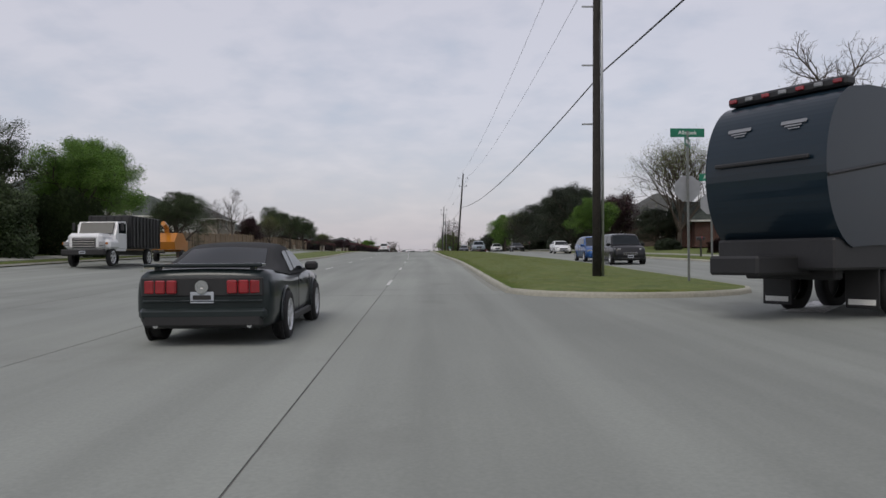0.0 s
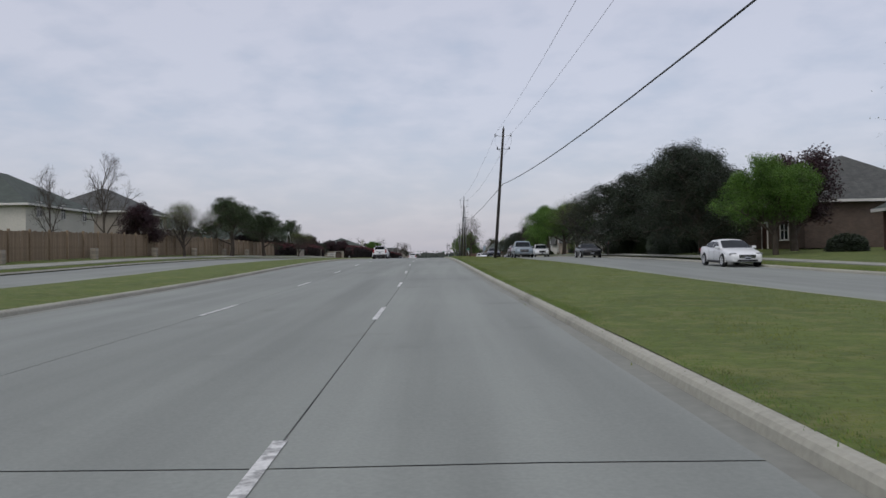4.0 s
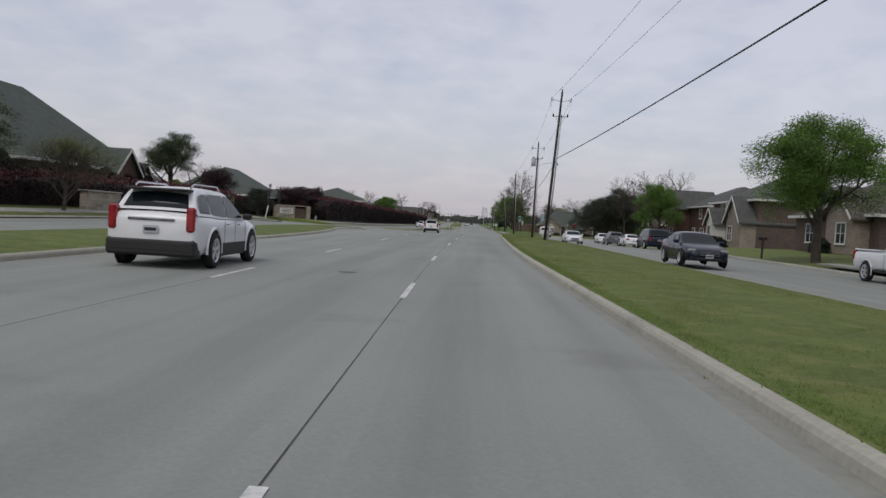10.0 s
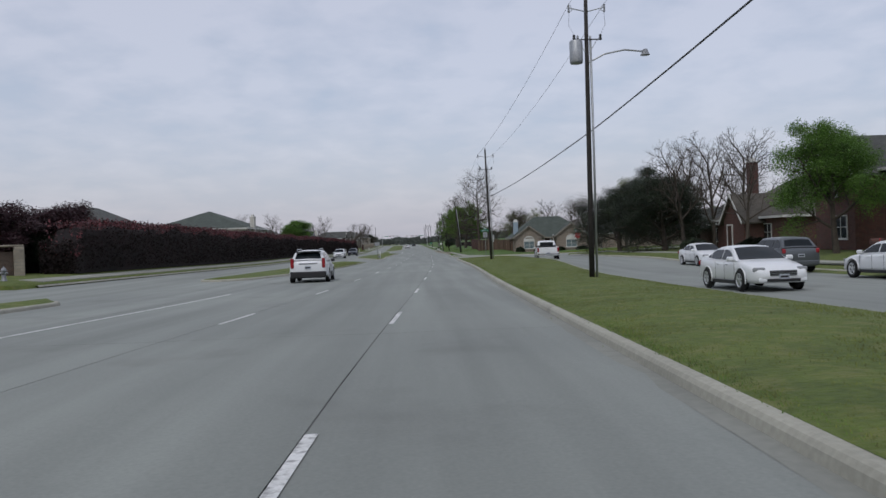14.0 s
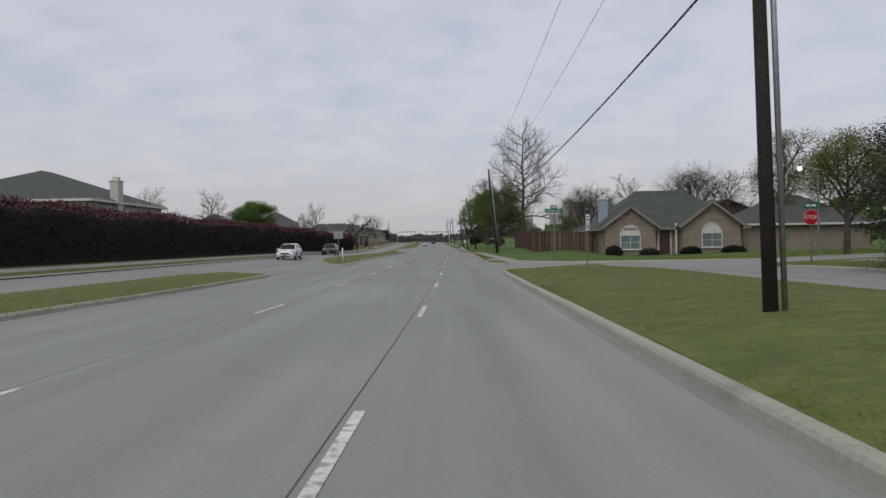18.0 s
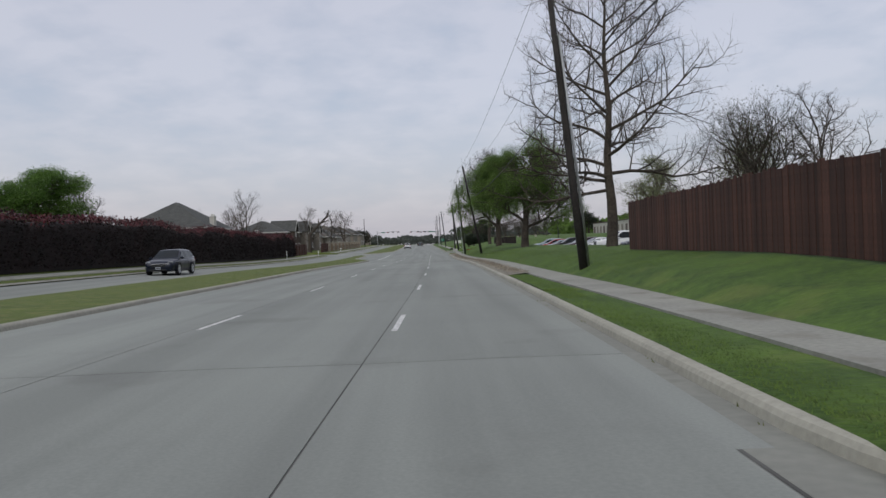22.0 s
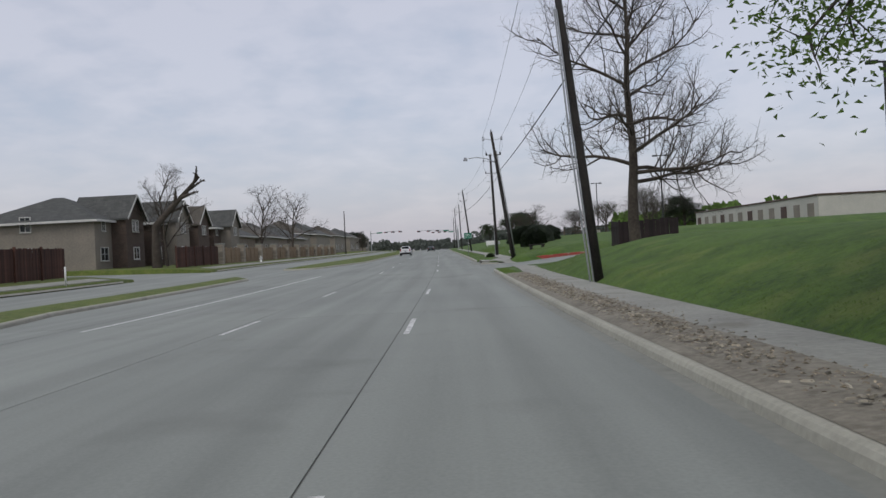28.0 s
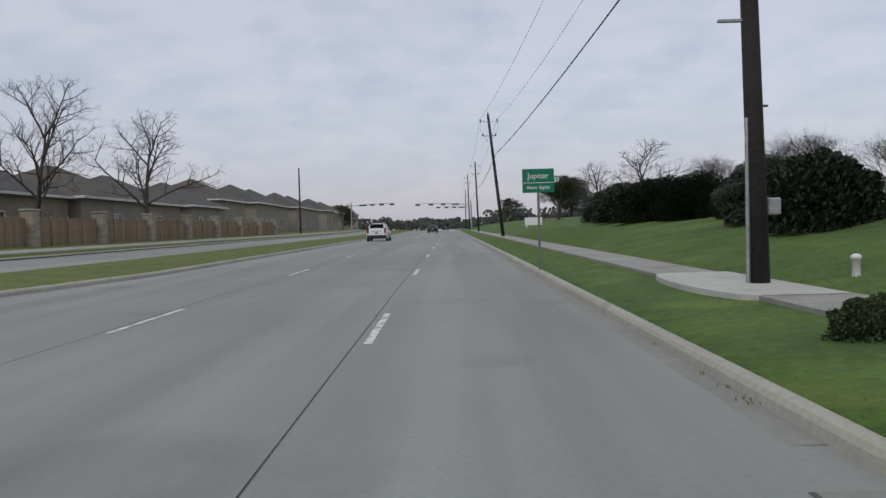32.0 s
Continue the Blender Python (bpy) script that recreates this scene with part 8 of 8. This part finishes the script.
        part("round_badge", Shape().lathe([(0.0, -0.05), (0.03, -0.052), (0.03, -0.044), (0.062, -0.044), (0.062, -0.055), (0.088, -0.055), (0.09, -0.02)], (0, Y(0), 0.80), "y", 20), CHROME, ob)
        part("spoiler", Shape().box((0, Y(0.03), 1.085), (W * 0.84, 0.26, 0.045), 0.02), col, ob)
        for s in (-1, 1):
            part("spoiler_foot", Shape().box((s * W * 0.34, Y(0.036), 1.04), (0.07, 0.16, 0.09), 0.02), col, ob)
        for s in (-1, 1):
            part("exhaust_tip", Shape().tube([(s * 0.62, Y(0) + 0.2, 0.29), (s * 0.62, Y(0) - 0.03, 0.29)], 0.038, 10), CHROME, ob)
    return ob


# moving traffic as it stands at one moment
vehicle("coupe", "charcoal", -1.80, 24.95, 0, "charcoal two-door convertible with a black soft top", 0.01, ("pony", "soft_top", "black_mirror"), "car", "traffic on the street")
vehicle("suv", "white", -5.25, 164.2, 0.5, "white crossover with tall red tail lamps in the median lane", 0.01, ("cladding", "chrome", "black_mirror"), "car", "traffic on the street")
vehicle("suv", "white", -6.0, 251.4, 1.5, "white crossover with black lower cladding and tall red tail lamps", 0.01, ("cladding", "chrome", "black_mirror"), "car", "traffic on the street")
vehicle("suv", "white", -5.6, 568, 0, "white crossover far ahead in the median lane", 0.01, ("cladding", "chrome", "black_mirror"), "car", "traffic on the street")
vehicle("sedan", "charcoal", -1.9, 641, 0, "dark sedan far ahead in the middle lane", 0.01, (), "car", "traffic on the street")
vehicle("suv", "white", -16.3, 351.6, 180, "white crossover coming the other way", 0.15, ("chrome",), "car", "traffic on the street")
vehicle("suv", "navy", -16.8, 384.0, 180, "dark crossover coming the other way", 0.17, (), "car", "traffic on the street")
# parked along the service road
vehicle("box", "black", 12.0, 55.3, 180, "boxy black wagon parked by the grass verge")
vehicle("hatch", "blue", 11.9, 61.6, 180, "bright blue hatchback parked by the grass verge")
vehicle("sedan", "white", 17.0, 101.0, 180, "white sporty sedan standing in the service road", 0.02)
vehicle("coupe", "black", 16.9, 137.4, 180, "black convertible with its roof up on the far side", -0.08, ("soft_top",))
vehicle("pickup", "silver", 11.5, 147.2, 180, "old silver-blue pickup truck parked by the verge", -0.08, (), "pickup truck")
vehicle("sedan", "maroon", 11.7, 154.8, 180, "dark maroon sedan parked behind a pickup truck")
vehicle("pickup", "white", 17.4, 175.5, 180, "white flatbed pickup truck standing at the kerb", -0.08, (), "pickup truck")
vehicle("sedan", "navy", 10.9, 181.0, 180, "navy blue sedan parked by the grass verge")
vehicle("van", "navy", 16.6, 216.5, 0, "navy minivan parked on the far side of the service road", -0.15)
vehicle("sedan", "white", 18.0, 237.6, 0, "white sedan parked on the far side of the service road", -0.15)
vehicle("suv", "grey", 17.4, 246.8, 0, "grey crossover parked on the far side of the service road", -0.15)
vehicle("sedan", "white", 11.15, 234.3, 180, "white sedan with a chrome grille parked by the verge", -0.15, ("chrome",))
vehicle("sedan", "white", 17.6, 258.5, 180, "white sedan standing further along the service road", -0.12)
vehicle("pickup", "white", 10.9, 283.2, -6, "white pickup truck with its tailgate to the street corner", 0.07, (), "pickup truck")
# in the apartments' car park
LOT = (("pickup", "white", 18.3, 404.5, 90, "white pickup truck"), ("sedan", "white", 18.5, 411.5, 90, "white sedan"), ("sedan", "white", 18.0, 415.2, 90, "white sedan"), ("sedan", "charcoal", 18.4, 419.0, 90, "dark sedan"),
       ("hatch", "maroon", 18.2, 423.4, 90, "dark maroon hatchback"), ("sedan", "grey", 18.6, 429.0, 90, "grey sedan"), ("suv", "black", 18.3, 433.5, 90, "black crossover"), ("sedan", "silver", 18.3, 441.0, 90, "silver sedan"),
       ("sedan", "navy", 18.6, 397.5, 90, "navy sedan"), ("hatch", "red", 18.2, 445.5, 90, "red hatchback"), ("sedan", "white", 18.5, 391.5, 90, "white sedan"), ("suv", "silver", 18.6, 454.0, 90, "silver crossover"))
for kind, paint, o, y, turn, label in LOT:
    vehicle(kind, paint, o, y, turn, label + " parked nose-on to the grass slope", None, (), "pickup truck" if kind == "pickup" else "car", "cars in the car park", at=land(o, y, 0.04))


def dump_truck(off, y, turn):
    ob = thing("dump_truck", spot(off, y, 0.12), turn, "white-cabbed work truck with a dark high-sided box", "truck")
    wht = PAINTS["white"]
    part("frame", Shape().box((0, -0.6, 0.75), (0.9, 7.4, 0.25), 0.03), CLADDING, ob)
    part("hood", Shape().box((0, 3.0, 1.25), (1.7, 1.5, 0.85), 0.16), wht, ob)
    for s in (-1, 1):
        fd = part("fender", Shape().box((s * 0.92, 2.75, 1.12), (0.46, 1.35, 0.5), 0.16), wht, ob)
        part("headlamp", Shape().box((s * 0.88, 3.72, 1.15), (0.28, 0.1, 0.22), 0.04), HEAD, ob)
        part("amber_lamp", Shape().box((s * 1.07, 3.62, 1.16), (0.1, 0.12, 0.12), 0.03), AMBER, ob)
        part("mirror", Shape().box((s * 1.25, 2.05, 2.05), (0.16, 0.1, 0.42), 0.03), CLADDING, ob)
        dr = part("door", Shape().box((s * 1.0, 1.5, 1.55), (0.06, 1.25, 1.25), 0.03), wht, ob)
        part("door_window", Shape().box((s * 1.02, 1.5, 1.98), (0.05, 0.95, 0.52), 0.03), CAR_GLASS, dr)
    part("cab", Shape().prism([(0.9, 0.8), (2.28, 0.8), (2.28, 1.62), (1.95, 2.32), (0.95, 2.38), (0.8, 2.2)], -0.99, 0.99, "x"), wht, ob)
    m = Matrix.Rotation(-0.44, 3, "X")
    part("windscreen", Shape().box((0, 2.19, 1.98), (1.72, 0.05, 0.66), 0.02, Matrix.Rotation(0.44, 3, "X")), CAR_GLASS, ob)
    g = part("grille", Shape().box((0, 3.77, 1.2), (1.15, 0.06, 0.5), 0.03), CLADDING, ob)
    for i in range(4):
        part("grille_bar", Shape().box((0, 3.81, 1.02 + 0.12 * i), (1.1, 0.03, 0.035), 0.006), CHROME, g)
    part("bumper", Shape().box((0, 3.85, 0.72), (2.15, 0.2, 0.3), 0.05), CLADDING, ob)
    plate_of(ob, 3.97, 0.72, 1)
    bx = part("box", Shape().box((0, -1.7, 1.85), (2.3, 4.5, 1.75), 0.04), BLACK_METAL, ob)
    for s in (-1, 1):
        for i in range(9):
            part("rib", Shape().box((s * 1.18, -3.8 + 0.52 * i, 1.85), (0.06, 0.09, 1.7), 0.01), CLADDING, bx)
    for i in range(6):
        part("rib", Shape().box((-1.0 + 0.4 * i, 0.57, 1.85), (0.09, 0.05, 1.7), 0.01), CLADDING, bx)
    for s in (-1, 1):
        wheel(ob, s * 0.95, 2.75, 0.48, s)
        wheel(ob, s * 0.95, -2.4, 0.48, s)


dump_truck(-15.7, 55.3, 180)
ch = thing("wood_chipper", spot(-15.7, 64.7, 0.12), 180, "orange towed wood chipper behind the work truck", "trailer")
ORANGE = car_paint("orange_paint", (0.45, 0.17, 0.02))
part("body", Shape().prism([(-1.2, 0.8), (1.0, 0.8), (1.2, 1.3), (0.5, 1.9), (-0.6, 1.9), (-1.3, 1.4)], -0.75, 0.75, "x"), ORANGE, ch)
part("chute", Shape().tube([(0, 0.3, 1.8), (0, 0.5, 2.3), (0, 1.1, 2.5)], 0.16, 8), ORANGE, ch)
part("feed_tray", Shape().box((0, -1.5, 1.05), (1.4, 0.7, 0.7), 0.03), ORANGE, ch)
part("drawbar", Shape().box((0, 2.0, 0.62), (0.14, 2.2, 0.12), 0.02), CLADDING, ch)
for s in (-1, 1):
    wheel(ch, s * 0.85, -0.1, 0.39, s)


def refuse_truck(off, y, turn):
    ob = thing("refuse_truck", spot(off, y, 0.01), turn, "dark blue-black refuse truck with a bulging curved tailgate", "truck")
    tank = car_paint("slate_truck_paint", (0.008, 0.018, 0.028))
    part("chassis", Shape().box((0, 3.2, 0.85), (1.0, 8.6, 0.3), 0.04), CLADDING, ob)
    side = [(0.9, 1.15)] + [(0.55 - 0.95 * math.sin(radians(a)) * 0.9, 2.35 - 1.25 * math.cos(radians(a))) for a in range(10, 171, 5)] + [(0.9, 3.65), (7.2, 3.65), (7.3, 3.3), (7.3, 1.15)]
    body = part("tank", Shape().prism(side, -1.22, 1.22, "x"), tank, ob)
    part("hopper_sill", Shape().box((0, 0.9, 1.02), (2.36, 1.9, 0.5), 0.04), BLACK_METAL, ob)
    part("top_rail", Shape().box((0, 0.45, 3.68), (2.4, 0.28, 0.16), 0.04), BLACK_METAL, ob)
    for i in range(7):
        part("marker_lamp", Shape().box((-1.05 + 0.35 * i, 0.29, 3.68), (0.16, 0.05, 0.07), 0.02), TAIL if i % 2 == 0 else HEAD, ob)
    for s in (-1, 1):
        part("seam", Shape().tube([(s * 1.23, -0.28, 2.2), (s * 1.23, 2.0, 2.55), (s * 1.23, 7.0, 2.6)], 0.03, 5), BLACK_METAL, ob)
        for i in range(5):
            part("rib", Shape().box((s * 1.24, 1.6 + 1.3 * i, 2.4), (0.06, 0.14, 2.4), 0.02), tank, ob)
        tilt_ = Matrix.Translation((s * 0.55, -0.176, 3.056)) @ Matrix.Rotation(radians(-24.8), 4, "X")
        bd = part("decal", Shape().box((0, -0.008, 0.03), (0.36, 0.008, 0.08), 0.002).box((0, -0.008, -0.05), (0.24, 0.008, 0.035), 0.002).box((0.02, -0.008, -0.11), (0.16, 0.008, 0.025), 0.002), CERAMIC, ob)
        bd.matrix_basis = tilt_ @ Matrix.Diagonal((1.35, 1, 0.8, 1))
        part("mud_flap", Shape().box((s * 0.85, 1.25, 0.5), (0.62, 0.03, 0.72), 0.01), CLADDING, ob)
        part("flap_plate", Shape().box((s * 0.85, 1.23, 0.24), (0.5, 0.012, 0.09), 0.004), WHITE_PLASTIC, ob)
        part("tail_lamp", Shape().box((s * 1.0, 0.3, 1.05), (0.18, 0.06, 0.18), 0.03), TAIL, ob)
        for yy in (2.0, 3.3, 8.2):
            wheel(ob, s * 1.02, yy, 0.5, s)
    part("hitch", Shape().box((0, 0.5, 0.72), (1.8, 0.25, 0.22), 0.03), CLADDING, ob)
    part("tail_bar", Shape().box((0, -0.36, 2.5), (1.9, 0.06, 0.07), 0.02), BLACK_METAL, ob)
    part("cab", Shape().prism([(7.5, 1.0), (9.3, 1.0), (9.4, 1.9), (9.1, 3.0), (7.5, 3.0)], -1.2, 1.2, "x"), PAINTS["white"], ob)
    ob.scale = (1.0, 1.0, 1.09)


refuse_truck(7.3, 25.8, -60)

# ---- grass blades, clods and small litter on the ground ----
def tufts(name, count, pick, seed, label, low=0.014, high=0.034, mat=BLADES):
    """Clumps of short blades; pick gives a place on the ground."""
    r = random.Random(seed)
    vs, fs = [], []
    for _ in range(count):
        c = pick(r)
        for _b in range(3):
            a, h = r.uniform(-1.2, 1.2), r.uniform(low, high)
            w = 0.007 + 0.1 * h
            q = c + Vector((r.gauss(0, 0.05), r.gauss(0, 0.05), -0.01))
            dx, dy = math.cos(a) * w, math.sin(a) * w
            i = len(vs)
            vs += [(q.x - dx, q.y - dy, q.z), (q.x + dx, q.y + dy, q.z), (q.x + r.gauss(0, 0.5) * h, q.y + r.uniform(0.1, 1.0) * h, q.z + h)]
            fs.append((i, i + 1, i + 2))
    me = mesh_of(name, vs, fs, mat, True)
    me.normals_split_custom_set_from_vertices([(r.gauss(0, 0.22), r.gauss(0, 0.22), 1.0) for _ in vs])
    ob = part(name, me, mat)
    return tagged(ob, label, "grass", kind="stuff")


def crowned(o, lo, hi, crown):
    return 0.135 + crown * math.sin(math.pi * min(max((o - lo) / (hi - lo), 0), 1))


def on_verge(r):
    y = r.uniform(33, 310)
    o = 3.55 + 6.15 * r.random() ** 1.7
    return spot(o, y, crowned(o, 3.47, 9.85, verge_crown(y)) - 1.5 * dip_at(y) * (o - 3.47) / 6.4)


def on_clumps(r):
    """Only where the lawn grows in rough patches."""
    while True:
        p = on_verge(r)
        if noise.noise((p.x * 0.9, p.y * 0.9, 4)) > 0.12:
            return p


def on_slope(r):
    y = r.uniform(352, 474)
    o = 5.40 + 2.8 * r.random() ** 1.5
    return land(o, y)


def on_strip(r):
    y = r.choice((r.uniform(333, 362), r.uniform(466, 473), r.uniform(496, 560)))
    o = r.uniform(3.55, 4.25 if y < 480 else 4.9)
    return spot(o, y, 0.15) if y < 480 else land(o, y)


def on_bank(r):
    y = r.uniform(488, 560)
    return land(6.2 + 3.2 * r.random() ** 1.5, y)


def on_edge(r):
    y = r.choice((r.uniform(44, 190), r.uniform(266, 306), r.uniform(360, 434), r.uniform(516, 600)))
    o = -8.05 - 3.0 * r.random() ** 1.5
    return spot(o, y, crowned(o, -13.75, -8.0, 0.1))


LUSH_BLADES = material("lush_blades", (0.092, 0.150, 0.018), (0.052, 0.092, 0.011), 0.9, 3, 0.3, per="island", spread=0.35)
tufts("verge_grass", 60000, on_verge, 1, "short grass blades on the wide verge")
tufts("kerb_fringe", 26000, lambda r: spot(3.53 + 0.25 * r.random() ** 1.5, r.uniform(33, 309), 0.13), 8, "longer lush grass overhanging the verge's kerb", 0.016, 0.048, LUSH_BLADES)
tufts("verge_clumps", 22000, on_clumps, 9, "uneven clumps of coarser grass on the verge", 0.018, 0.042)
tufts("slope_grass", 20000, on_slope, 2, "short lush grass blades on the slope", mat=LUSH_BLADES)
tufts("strip_grass", 14000, on_strip, 3, "grass blades between kerb and walkway", 0.012, 0.032, LUSH_BLADES)
tufts("bank_grass", 20000, on_bank, 4, "lush grass blades on the bank", 0.014, 0.036, LUSH_BLADES)
tufts("median_grass", 16000, on_edge, 5, "short grass blades along the median's edge")
tufts("kerb_weeds", 160, lambda r: spot(3.30 + r.gauss(0, 0.04), r.choice((r.uniform(35, 300), r.uniform(335, 470), r.uniform(498, 560))), 0.01), 6, "sparse weeds in the gutter joint", 0.02, 0.05)

rng = random.Random(31)
clods = Shape()
for i in range(1500):
    y = rng.uniform(363, 462)
    o = min(max(rng.gauss(3.98, 0.26), 3.6), 4.7)
    s = rng.uniform(0.012, 0.038)
    c = spot(o, y, 0.205)
    clods.add([c + Vector((s, 0, 0)), c + Vector((0, s * 0.8, 0)), c - Vector((s * 0.9, 0, 0)), c - Vector((0, s * 0.7, 0)), c + Vector((s * 0.2, 0, s * 0.6))], [(0, 1, 4), (1, 2, 4), (2, 3, 4), (3, 0, 4)])
CLOD = material("clods", (0.30, 0.265, 0.205), (0.14, 0.115, 0.085), 0.95, 6, 1.0, per="island", spread=0.5)
tagged(part("clods", clods, CLOD), "dry clods and gravel on the bare strip", "gravel", kind="stuff")

# flat broken chips on the bare strip, thickest where it widens
rng = random.Random(77)
chips = Shape()
for i in range(2600):
    y = rng.choice((rng.uniform(364, 392), rng.uniform(364, 462), rng.uniform(436, 461)))
    o = min(max(rng.gauss(3.95, 0.22), 3.6), 4.5)
    a, l, w, h = rng.uniform(0, 3.14), rng.uniform(0.02, 0.06), rng.uniform(0.008, 0.022), rng.uniform(0.008, 0.02)
    c = spot(o, y, 0.2 + 0.012 * rng.random())
    u, v = Vector((math.cos(a) * l, math.sin(a) * l, rng.uniform(-0.006, 0.006))), Vector((-math.sin(a) * w, math.cos(a) * w, 0))
    t_ = Vector((0, 0, h))
    chips.add([c - u - v, c + u - v, c + u * 0.8 + v, c - u * 0.9 + v, c - u * 0.8 - v * 0.7 + t_, c + u * 0.85 - v * 0.6 + t_, c + u * 0.6 + v * 0.6 + t_, c - u * 0.7 + v * 0.7 + t_],
              [(4, 5, 6, 7), (0, 1, 5, 4), (1, 2, 6, 5), (2, 3, 7, 6), (3, 0, 4, 7)])
CHIP = material("broken_chips", (0.32, 0.295, 0.235), (0.17, 0.15, 0.115), 0.95, 8, 1.2, per="island", spread=0.5)
tagged(part("chips", chips, CHIP), "pale broken chips of bark and concrete on the bare strip", "rubble", kind="stuff")
